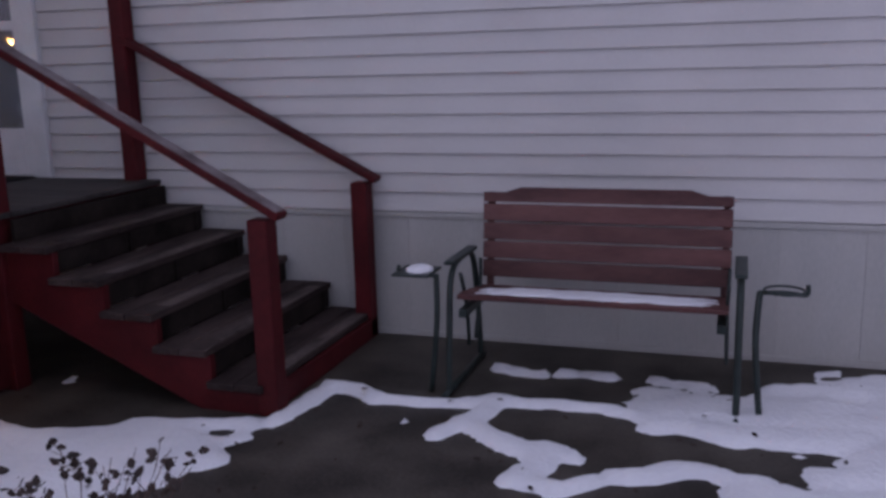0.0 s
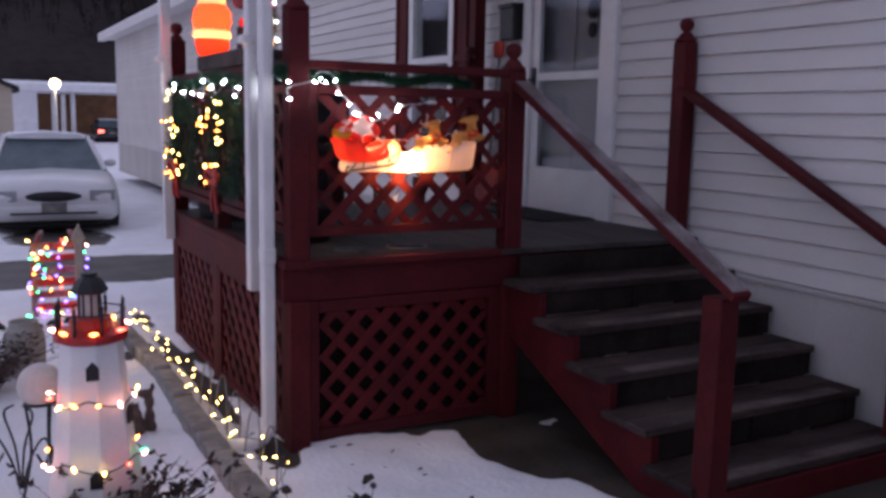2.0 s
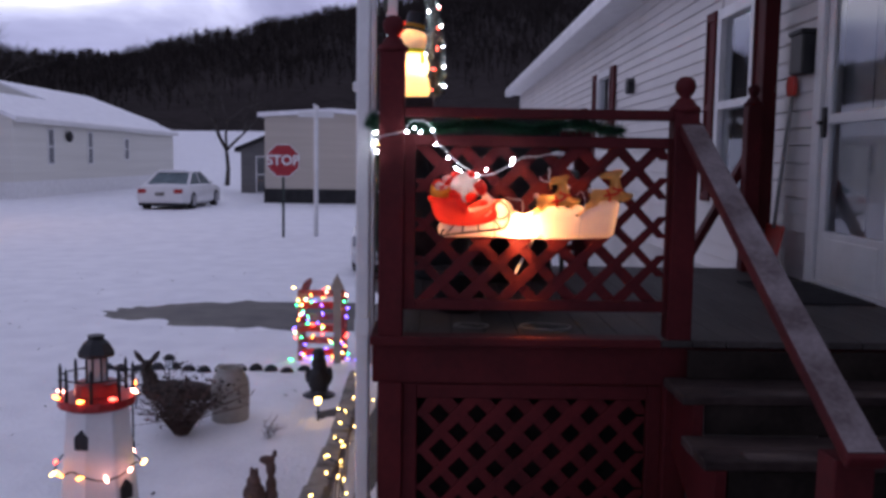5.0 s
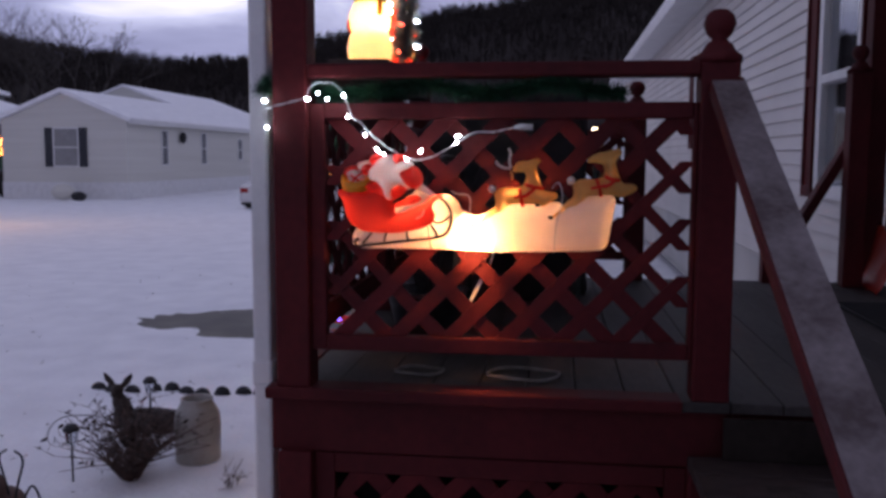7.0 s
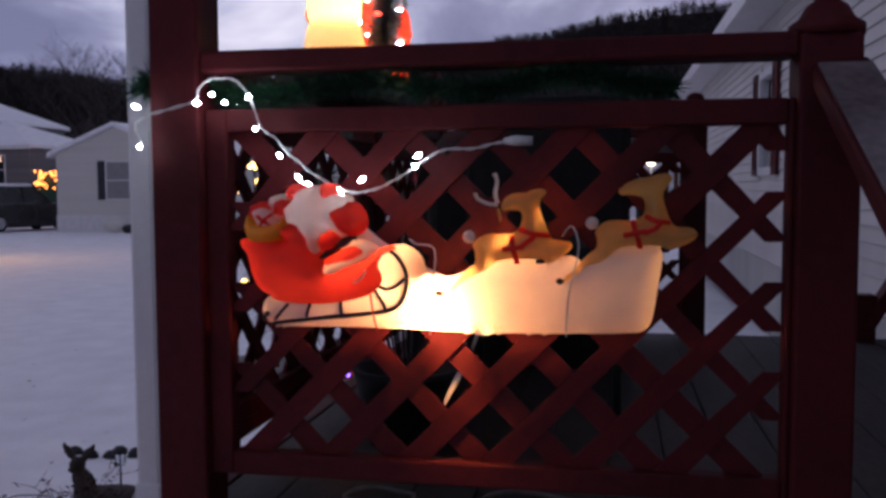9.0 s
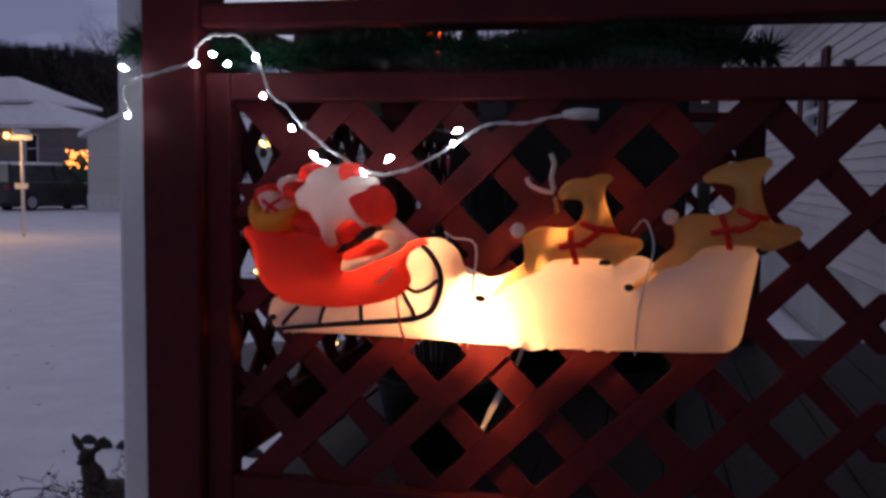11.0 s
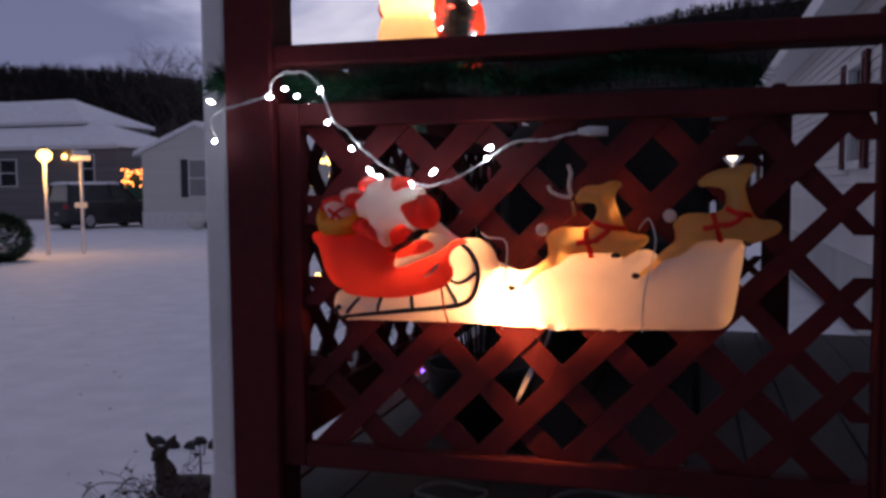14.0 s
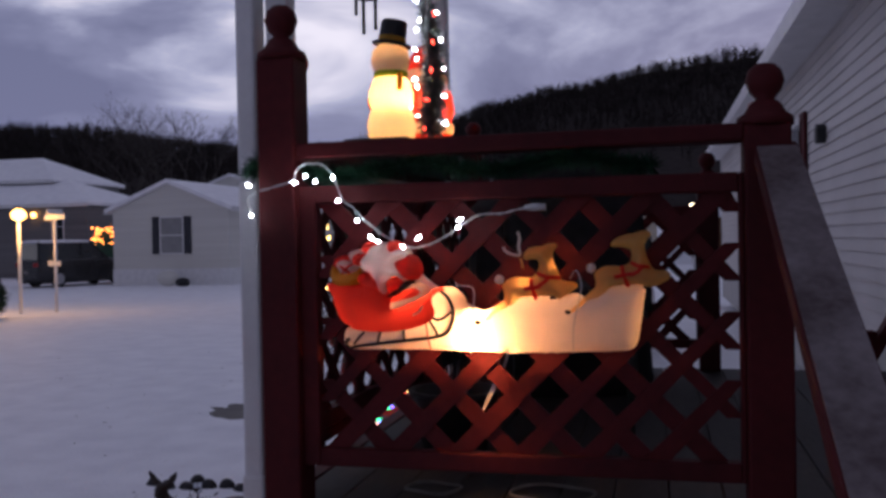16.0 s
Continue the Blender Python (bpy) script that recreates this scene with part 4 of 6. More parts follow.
for line in ([(0.045, 0.331, 0.029), (0.058, 0.338, 0.109), (0.045, 0.34, 0.178), (0.02, 0.302, 0.186), (0.0, 0.285, 0.193)], [(0.040, 0.566, 0.032), (0.056, 0.569, 0.097), (0.045, 0.585, 0.170), (0.035, 0.584, 0.198), (0.02, 0.573, 0.219), (0.0, 0.557, 0.2)]):
    part("tie_string", tube(B(), smooth_line(line, 4), 0.0015, 5), CABLE, sleigh, "thin white tie string")
red_tie = tube(B(), smooth_line([(0.042, 0.237, 0.033), (0.056, 0.233, 0.06), (0.060, 0.228, 0.105)], 4), 0.0018, 5)
part("tie_string", red_tie, REDPLASTIC, sleigh, "thin red tie string")
backing = moulded(B(), [(0.04, 0.045), (0.685, 0.045), (0.715, 0.165), (0.52, 0.145), (0.37, 0.115), (0.29, 0.15), (0.21, 0.2), (0.15, 0.27), (0.03, 0.23), (0.0, 0.175), (0.015, 0.115)], -0.026, -0.022, 0.003)
part("back_shell", backing, SH_BACK, sleigh, "white back of the moulding")
lamp("sleigh_bulb", "POINT", pose(SLX + 0.006, 2.50 + 0.342, 1.30 + 0.069), 7.0, (1.0, 0.45, 0.17), 0.012)
cord = thing("power_cord", (PX + 0.005, 2.84, 1.0), "thin white power cord hanging behind the lattice", "cord")
part("cord", tube(B(), smooth_line([(-0.02, 0.03, 0.37), (-0.05, 0.03, 0.27), (-0.06, 0.0, 0.20), (-0.05, -0.01, 0.17), (-0.06, 0.035, 0.26), (-0.03, 0.06, 0.33), (-0.02, 0.06, 0.40)]), 0.003, 6), CABLE, cord)

# ---- cool white string over the garland ----
rnd = random.Random(4)
string = thing("string_lights", (0, 0, 0), "cool white string lights draped over the porch corner", "string lights")
LINE = [(2.272, 1.665), (2.258, 1.70), (2.285, 1.723), (2.375, 1.745), (2.39, 1.773), (2.42, 1.787), (2.458, 1.784), (2.486, 1.756), (2.508, 1.699), (2.54, 1.671), (2.576, 1.636), (2.622, 1.60), (2.662, 1.58), (2.711, 1.579), (2.764, 1.602), (2.807, 1.627), (2.841, 1.649), (2.90, 1.654), (2.957, 1.665)]
run = smooth_line([(-3.455, y, z) for y, z in LINE], 14)
for turn_by in (0.0, math.pi):
    strand = [p + Vector((0.0016 * math.cos(k * 0.55 + turn_by), 0.002 * noise.noise((k * 0.21, 3.3, turn_by)), 0.0017 * math.sin(k * 0.55 + turn_by) + 0.004 * noise.noise((k * 0.13, 1.1, 0.5)))) for k, p in enumerate(run)]
    part("cable", tube(B(), strand, 0.0015, 5), CABLE, string)
for y, z in ((2.268, 1.737), (2.39, 1.742), (2.415, 1.758), (2.487, 1.750), (2.440, 1.742), (2.500, 1.694), (2.548, 1.643), (2.585, 1.600), (2.592, 1.592), (2.662, 1.574), (2.698, 1.598), (2.797, 1.622), (2.272, 1.664), (2.80, 1.64)):
    put_bulb(string, (-3.448, y, z), "white", rnd, 0.52)
part("plug", tube(B(), [(-3.452, 2.955, 1.665), (-3.452, 2.975, 1.666), (-3.452, 3.005, 1.665)], [0.005, 0.009, 0.008], 8), CABLE, string, "grey plug at the end of the string")
front_line = [(-3.50 - 0.12 * k, 2.245 - 0.02 * (k % 2), 1.74 + 0.05 * math.sin(k * 1.9)) for k in range(20)]
part("cable", tube(B(), smooth_line(front_line, 4), 0.0026, 6), CABLE, string)
for k, p in enumerate(front_line[1:], 1):
    put_bulb(string, (p[0], p[1] - 0.012, p[2] - 0.012), "white", rnd, 0.6)


# ---- garland along the rails ----
def sprigs(bm, pts, r, per, rnd, length=0.05, width=0.0022):
    """Fine needles bristling round a line."""
    for p in pts:
        for _ in range(per):
            d = Vector((rnd.gauss(0, 1), rnd.gauss(0, 1), rnd.gauss(0, 1))).normalized()
            a = Vector(p) + d * r * rnd.uniform(0, 0.5)
            e = a + d * length * rnd.uniform(0.6, 1.2)
            s = d.orthogonal().normalized() * width
            bm.faces.new([bm.verts.new(a - s), bm.verts.new(a + s), bm.verts.new(e)])
    return bm


garland = thing("garland", (0, 0, 0), "green tinsel garland tied under the top rail", "garland")
gp = [(-3.525 + 0.015 * math.sin(y * 23), y, 1.772 + 0.012 * math.sin(y * 17)) for y in np.linspace(2.235, 3.24, 130)]
gb = sprigs(B(), gp, 0.022, 46, rnd, 0.036)
part("near_garland", gb, WREATHGREEN, garland)
gp = [(x, 2.25 + 0.015 * math.sin(x * 21), 1.775 + 0.02 * math.sin(x * 5)) for x in np.linspace(-5.9, -3.5, 220)]
gb = sprigs(B(), gp, 0.024, 34, rnd, 0.045)
part("long_garland", gb, WREATHGREEN, garland)

# ---- lit wreaths and ribbon on the long side of the rail ----
RIBBON = material("red_ribbon", (0.25, 0.015, 0.015), (0.4, 0.03, 0.025), 0.45, 12, 60, 0.1)
for cx, nl in ((-5.40, "round green wreath with warm lights and a red bow"), (-4.42, "round green wreath with warm lights and red bow ribbons")):
    wr = thing("wreath", (cx, 2.235, 1.42), nl, "wreath", "wreaths on the rail")
    ring = [(0.24 * math.cos(a), 0.02 * math.sin(3 * a), 0.24 * math.sin(a)) for a in np.linspace(0, math.tau, 70)[:-1]]
    part("greenery", sprigs(B(), ring, 0.05, 34, rnd, 0.08, 0.003), WREATHGREEN, wr)
    bow = B()
    for sx in (-1, 1):
        tube(bow, smooth_line([(0, -0.06, -0.18), (sx * 0.07, -0.08, -0.13), (sx * 0.12, -0.08, -0.17), (sx * 0.05, -0.07, -0.20), (0, -0.06, -0.18)], 4), 0.014, 6)
        tube(bow, smooth_line([(0, -0.06, -0.18), (sx * 0.04, -0.07, -0.28), (sx * 0.06, -0.06, -0.36)], 4), 0.011, 6)
    part("bow", bow, RIBBON, wr)
    for k in range(24):
        a, r = rnd.uniform(0, math.tau), rnd.uniform(0.12, 0.31)
        put_bulb(wr, (r * math.cos(a), -0.06 - rnd.uniform(0, 0.05), r * math.sin(a)), "warm" if rnd.random() < 0.6 else "orange", rnd, 0.75)

# ---- figures on the rail box ----
boxw = thing("rail_planter", (-4.78, 2.36, 1.843), "long brown wooden box standing on the porch rail", "planter")
part("box_body", box(B(), -0.36, 0.62, -0.10, 0.12, 0.0, 0.085), TREAD, boxw, "", 0.006)
SNOWMAN = (-4.30, 2.385, 1.928)
man = thing("snowman_lamp", SNOWMAN, "glowing plastic snowman lamp with a black top hat and green scarf", "decoration")
part("snowman_body", lathe(B(), [(0.06, 0.0), (0.078, 0.01), (0.084, 0.05), (0.075, 0.095), (0.066, 0.108), (0.074, 0.13), (0.076, 0.165), (0.062, 0.205), (0.046, 0.222), (0.058, 0.24), (0.066, 0.27), (0.060, 0.305), (0.040, 0.325), (0.03, 0.33)], 24), SH_WHITE, man)
hat = part("hat", lathe(B(), [(0.066, 0.322), (0.068, 0.330), (0.047, 0.334), (0.046, 0.345), (0.045, 0.400), (0.040, 0.408), (0, 0.409)], 20), BLACK, man, "black top hat")
hat_band = part("hat_band", lathe(B(), [(0.0475, 0.336), (0.0478, 0.352), (0.046, 0.353)], 20, caps=False), SH_YELLOW, man)
for ob in (hat, hat_band):
    for v in ob.data.vertices:
        v.co = pose(0, 0.004, 0.32, -9, 0, 0) @ (v.co - Vector((0, 0, 0.32)))
part("scarf", lathe(B(), [(0.048, 0.212), (0.058, 0.218), (0.058, 0.232), (0.050, 0.238)], 20, caps=False), shell("green_plastic", (0.25, 0.42, 0.04), 0.5), man, "green scarf")
part("scarf_end", slab(B(), [(0.035, 0.225), (0.062, 0.222), (0.066, 0.165), (0.044, 0.160)], 0.040, 0.052), SH_YELLOW, man, "hanging scarf end")
part("mitten", ball(B(), (-0.03, -0.078, 0.14), 0.02, 10, (1, 0.8, 1.3)), SH_RED, man, "red mitten")
lamp("snowman_bulb", "POINT", pose(SNOWMAN[0] + 0.01, SNOWMAN[1] + 0.015, SNOWMAN[2] + 0.145), 3.4, (1.0, 0.50, 0.15), 0.015)
SANTA = (-5.02, 2.325, 1.928)
sm = thing("lit_figure_lamp", SANTA, "glowing plastic figure lamp in red and white plain shapes", "decoration")
fb = B()
for prof, slot in (([(0.075, 0.0), (0.09, 0.02), (0.10, 0.06), (0.10, 0.10)], 0), ([(0.10, 0.10), (0.112, 0.11), (0.112, 0.14), (0.10, 0.15)], 1), ([(0.10, 0.15), (0.115, 0.20), (0.105, 0.27), (0.08, 0.30)], 0), ([(0.08, 0.30), (0.085, 0.33), (0.08, 0.37)], 1), ([(0.08, 0.37), (0.065, 0.43), (0.03, 0.47), (0, 0.48)], 0)):
    n0 = len(fb.faces)
    lathe(fb, prof, 20)
    fb.faces.ensure_lookup_table()
    for f in fb.faces[n0:]:
        f.material_index = slot
for f in [f for f in fb.faces if len(f.verts) > 4]:
    fb.faces.remove(f)
part("figure_body", fb, [SH_RED, SH_WHITE], sm)
lamp("figure_bulb", "POINT", pose(SANTA[0], SANTA[1], SANTA[2] + 0.2), 3.4, (1.0, 0.45, 0.13), 0.015)
tree = thing("small_lit_tree", (-4.46, 2.475, 1.928), "narrow artificial tree wound with white lights on the rail", "decoration")
tp = [(0.02 * math.cos(7 * h), 0.02 * math.sin(7 * h), h) for h in np.linspace(0.05, 0.62, 60)]
tb = B()
for x, y, h in tp:
    sprigs(tb, [(x, y, h)], 0.01, 60, rnd, 0.02 + 0.085 * (0.72 - h), 0.003)
tube(tb, [(0, 0, 0), (0, 0, 0.62)], 0.008)
part("needle_mass", tb, material("silver_green_tinsel", (0.05, 0.07, 0.065), (0.22, 0.25, 0.26), 0.35, 30, 90, 0.0), tree)
for k in range(28):
    h = 0.05 + 0.0200 * k
    a, r = k * 1.3, 0.015 + 0.075 * (0.80 - h)
    put_bulb(tree, (r * math.cos(a), r * math.sin(a), h), "white" if k % 5 else "red", rnd, 0.6)
chime = thing("wind_chime", (-4.62, 2.20, 2.36), "metal wind chime with hanging tubes under the canopy", "wind chime")
part("chime_cord", tube(B(), [(0, 0, 0.64), (0, 0, 0.16)], 0.002, 5), BLACK, chime)
part("chime_disc", lathe(B(), [(0.05, 0.15), (0.05, 0.165)], 16), BLACK, chime)
for k in range(5):
    a = k * math.tau / 5
    part("chime_tube", tube(B(), [(0.04 * math.cos(a), 0.04 * math.sin(a), 0.15), (0.04 * math.cos(a), 0.04 * math.sin(a), 0.005 + 0.02 * k)], 0.007, 8), IRON, chime)
orb = thing("hanging_ball", (-3.93, 2.19, 2.135), "shiny red ornament ball hanging beside the post", "ornament")
part("ball", ball(B(), (0, 0, 0), 0.045, 18), material("shiny_red_ball", (0.35, 0.01, 0.015), (0.4, 0.015, 0.02), 0.15, 5, 30, 0.0, spec=0.8), orb)
part("hanger", tube(B(), [(0, 0, 0.05), (0, 0, 0.885)], 0.0015, 5), CABLE, orb)

# ---- things on the porch ----
mat = thing("door_mat", (-4.86, 4.55, DZ), "dark ribbed door mat in front of the door", "mat")
mb = box(B(), -0.42, 0.42, -0.22, 0.22, 0.002, 0.012)
part("mat_body", mb, DARK, mat)
for k in range(16):
    part("rib", box(B(), -0.40 + k * 0.05, -0.37 + k * 0.05, -0.20, 0.20, 0.012, 0.016), DARK, mat)
mail = thing("mailbox", (-5.60, WALL - 0.004, 2.20), "black metal wall mailbox with a hinged lid", "mailbox")
part("box_body", slab(B(), [(-0.10, 0.0), (0.10, 0.0), (0.10, 0.25), (-0.10, 0.25)], -0.10, 0.0), BLACK, mail, "", 0.012)
part("lid", slab(B(), [(-0.108, 0.24), (0.108, 0.24), (0.108, 0.275), (-0.108, 0.275)], -0.115, 0.0), BLACK, mail, "", 0.012)
shov = thing("snow_shovel", (-5.80, WALL - 0.06, DZ), "red plastic snow shovel with long handle leaning on the wall", "shovel")
part("shaft", tube(B(), [(0, -0.05, 0.30), (0, 0.03, 1.18)], 0.014, 8), material("grey_shaft", (0.2, 0.2, 0.2), (0.3, 0.3, 0.3), 0.5), shov)
part("grip", slab(B(), [(-0.055, 1.16), (0.055, 1.16), (0.075, 1.24), (0.05, 1.29), (-0.05, 1.29), (-0.075, 1.24)], 0.01, 0.035), REDPLASTIC, shov, "red plastic grip", 0.01)
blade = B()
rows = []
for j in range(9):
    zz = 0.04 * j
    rows.append([blade.verts.new((-0.19 + 0.38 * i / 8, -0.16 + 0.10 * (zz / 0.32) ** 0.6 + 0.03 * math.cos((i - 4) / 4 * 1.4), zz)) for i in range(9)])
for j in range(8):
    for i in range(8):
        blade.faces.new((rows[j][i], rows[j][i + 1], rows[j + 1][i + 1], rows[j + 1][i])).smooth = True
bl = part("blade", blade, REDPLASTIC, shov, "curved red blade")
bl.modifiers.new("thick", "SOLIDIFY").thickness = 0.006
wl = thing("wall_lantern", (-10.7, WALL - 0.004, 2.40), "small dark wall lantern on the siding", "lantern")
part("lantern_body", slab(B(), [(-0.06, 0.05), (0.06, 0.05), (0.075, 0.19), (0, 0.24), (-0.075, 0.19)], -0.09, 0.0), BLACK, wl, "", 0.01)
# dark covered furniture behind the lattice
chair = thing("porch_chair", (-4.75, 2.92, DZ), "dark metal porch chair with a black cushion", "chair")
for x in (-0.26, 0.26):
    for y in (-0.24, 0.24):
        part("leg", tube(B(), [(x, y, 0.0), (x * 0.96, y * 0.96, 0.42)], 0.012, 8), IRON, chair)
part("seat", box(B(), -0.29, 0.29, -0.28, 0.28, 0.40, 0.50), DARK, chair, "black seat cushion", 0.03)
part("backrest", box(B(), -0.31, -0.22, -0.28, 0.28, 0.50, 0.98), DARK, chair, "black back cushion", 0.03)
for y in (-0.30, 0.30):
    part("arm", tube(B(), smooth_line([(0.26, y, 0.42), (0.27, y, 0.62), (0.20, y, 0.66), (-0.26, y, 0.66)], 4), 0.013, 8), IRON, chair)
grill = thing("covered_grill", (-5.45, 2.78, DZ), "grill under a black fabric cover on the deck", "grill")
gc = B()
lathe(gc, [(0.44, 0.0), (0.45, 0.03), (0.42, 0.35), (0.43, 0.60), (0.40, 0.78), (0.30, 0.88), (0, 0.91)], 26)
for v in gc.verts:
    k = 1 + 0.05 * noise.noise(v.co * 7)
    v.co.x *= k * 0.75
    v.co.y *= k
part("cover", gc, DARK, grill)
pail = thing("deck_pot", (-4.15, 2.62, DZ), "dark round plant pot with dry stalks", "plant pot")
part("pot", lathe(B(), [(0.10, 0), (0.14, 0.18), (0.15, 0.20), (0.13, 0.20), (0.12, 0.16), (0, 0.16)], 18), BLACK, pail)
stalk = B()
for k in range(26):
    a = rnd.uniform(0, math.tau)
    q = Vector((math.cos(a), math.sin(a), 0))
    tube(stalk, smooth_line([q * 0.03 + Vector((0, 0, 0.15)), q * 0.07 + Vector((0, 0, 0.35)), q * rnd.uniform(0.1, 0.2) + Vector((0, 0, rnd.uniform(0.4, 0.7)))], 3), 0.003, 4)
tagged(part("dry_growth", stalk, DARK, pail), kind="stuff")
for y0, rr in ((2.66, 0.075), (2.98, 0.11)):
    coil = thing("cord_coil", (-3.70, y0, DZ + 0.006), "white extension cord lying coiled on the deck", "cord", "cord coils")
    part("coil", tube(B(), [(0.7 * rr * math.cos(a) + 0.01 * math.sin(3 * a), rr * math.sin(a), 0.004 + 0.003 * (a > math.tau)) for a in np.linspace(0, 2 * math.tau, 48)], 0.003, 6), KERB, coil)

# ---- glider bench ----
bench = thing("glider_bench", (-0.64, 4.20, 0.0), "dark wooden glider bench on green iron frame, snow on seat", "bench")
BW = 0.625
for k in range(5):
    z0 = 0.488 + k * 0.098
    yy = 0.24 + 0.10 * (z0 - 0.46)
    if k < 4:
        b = box(B(), -BW, BW, -0.012, 0.012, 0.0, 0.089)
    else:
        b = slab(B(), [(-BW, 0), (BW, 0), (BW, 0.050), (BW - 0.12, 0.052), (BW - 0.20, 0.078), (-BW + 0.20, 0.078), (-BW + 0.12, 0.052), (-BW, 0.050)], -0.012, 0.012)
    for v in b.verts:
        v.co = Matrix.Translation((0, yy, z0)) @ Matrix.Rotation(radians(-9), 4, "X") @ v.co
    part("back_slat", b, BENCHWOOD, bench, "", 0.004)
for k in range(4):
    part("seat_slat", box(B(), -BW, BW, -0.235 + k * 0.108, -0.135 + k * 0.108, 0.435 + 0.016 * (3 - k), 0.457 + 0.016 * (3 - k)), BENCHWOOD, bench, "", 0.004)
for x in (-BW + 0.03, BW - 0.03):
    part("back_stile", beam(B(), (x, 0.275, 0.42), (x, 0.335, 0.925), 0.035, 0.03, (0, 1, 0)), BENCHWOOD, bench, "", 0.003)
    part("seat_bearer", box(B(), x - 0.02, x + 0.02, -0.24, 0.28, 0.395, 0.434), IRON, bench, "", 0.003)
for sx in (-1, 1):
    x = sx * (BW + 0.045)
    fr = B()
    tube(fr, smooth_line([(x, -0.25, 0.0), (x + sx * 0.0, -0.22, 0.30), (x, -0.17, 0.58), (x, 0.0, 0.64), (x, 0.20, 0.60), (x, 0.29, 0.30), (x, 0.33, 0.0)], 5), 0.016, 8)
    part("side_frame", fr, IRON, bench, "dark green tubular side frame")
    part("foot", tube(B(), [(x, -0.32, 0.016), (x, 0.38, 0.016)], 0.016, 8), IRON, bench)
    part("armrest", box(B(), x - 0.028, x + 0.028, -0.20, 0.20, 0.640, 0.660), IRON, bench, "", 0.006)
    lk = B()
    tube(lk, smooth_line([(x - sx * 0.05, -0.18, 0.60), (x - sx * 0.055, -0.10, 0.42), (x - sx * 0.05, -0.05, 0.20)], 4), 0.010, 6)
    tube(lk, smooth_line([(x - sx * 0.05, 0.18, 0.60), (x - sx * 0.055, 0.14, 0.42), (x - sx * 0.05, 0.06, 0.20)], 4), 0.010, 6)
    part("glider_link", lk, IRON, bench)
    xo = sx * (BW + 0.115)
    tray = B()
    tube(tray, smooth_line([(xo + sx * 0.03, -0.22, 0.0), (xo, -0.20, 0.35), (xo + sx * 0.01, -0.16, 0.575)], 5), 0.015, 8)
    tube(tray, smooth_line([(xo, -0.16, 0.575), (xo + sx * 0.12, -0.16, 0.580), (xo + sx * 0.20, -0.16, 0.575), (xo + sx * 0.205, -0.16, 0.62)], 4), 0.011, 6)
    part("tray_arm", tray, IRON, bench)
    if sx < 0:
        part("side_tray", box(B(), xo - 0.21, xo - 0.02, -0.26, -0.04, 0.585, 0.597), IRON, bench, "", 0.004)
        pile = ball(B(), (xo - 0.10, -0.15, 0.600), 0.07, 14, (1.0, 1.1, 0.36))
        part("snow_heap", pile, SNOW, bench, "small heap of snow")
    else:
        ring = tube(B(), [(xo + 0.11 + 0.085 * math.cos(a), -0.16 + 0.085 * math.sin(a), 0.590) for a in np.linspace(0, math.tau, 20)[:-1]], 0.006, 6, True)
        part("cup_ring", ring, IRON, bench)
sl = B()
gx, gy = 40, 8
gr = [[sl.verts.new((-BW + 0.05 + (2 * BW - 0.08) * i / gx, -0.20 + 0.30 * j / gy + 0.02 * noise.noise((i * 0.3, j * 0.5, 2)), 0.5035 - 0.0445 * j / gy + 0.016 * math.sin(math.pi * min(1, max(0, i / gx))) ** 0.3 * (1 if 0 < j < gy else 0) * (1 if 0 < i < gx else 0) + 0.004 * noise.noise((i * 0.4, j * 0.7, 5)))) for i in range(gx + 1)] for j in range(gy + 1)]
for j in range(gy):
    for i in range(gx):
        sl.faces.new((gr[j][i], gr[j][i + 1], gr[j + 1][i + 1], gr[j + 1][i])).smooth = True
part("seat_snow", sl, SNOW, bench, "strip of white snow on the seat")

# ---- garden bed beside the porch ----
rnd = random.Random(11)
edge = thing("bed_edging", (0, 0, 0), "row of grey concrete edging blocks dusted with snow", "edging")
x = -2.55
while x > -6.35:
    w = rnd.uniform(0.28, 0.32)
    yy = 1.955 + 0.015 * math.sin(x * 2.3)
    part("edging_block", box(B(), x - w + 0.008, x, yy - 0.055, yy + 0.055, -0.02, rnd.uniform(0.075, 0.095)), KERB, edge, "", 0.012)
    x -= w
scallop = thing("scalloped_edging", (0, 0, 0), "row of dark round-topped edging stones in the snow", "edging")
for k in range(14):
    y = 0.02 + k * 0.125
    part("edging_stone", ball(B(), (-6.62 + 0.05 * math.sin(k * 1.3), y, 0.005), 0.062, 12, (0.6, 0.95, 1.0 + 0.1 * math.sin(k * 2.1))), BLACK, scallop)
warm = thing("warm_string_lights", (0, 0, 0), "warm yellow string lights along the edging blocks", "string lights")
wp = [(-2.95 - 0.075 * k, 2.03 + 0.055 * math.sin(k * 1.7) + 0.03 * math.sin(k * 0.6), 0.085 + 0.075 * abs(math.sin(k * 0.83)) ) for k in range(46)]
part("cable", tube(B(), smooth_line(wp, 3), 0.002, 5), GREENCABLE, warm)
for p in wp:
    put_bulb(warm, (p[0] + rnd.uniform(-0.03, 0.03), p[1] + rnd.uniform(-0.02, 0.02), p[2] + 0.006), "warm", rnd, 0.62)
for k in range(5):
    hoop = thing("wire_hoop", (-3.15 - 0.28 * k, 2.06 + 0.01 * (k % 2), 0.0), "thin white wire border hoop pushed into the snow", "border hoop", "border hoops along the bed")
    part("wire", tube(B(), [(0.11 * math.cos(a), 0.02 * math.sin(a), 0.02 + 0.25 * math.sin(a)) for a in np.linspace(-0.1, math.pi + 0.1, 22)], 0.0035, 6), KERB, hoop)

# lighthouse
LH = (-2.945, 1.345, 0.0)
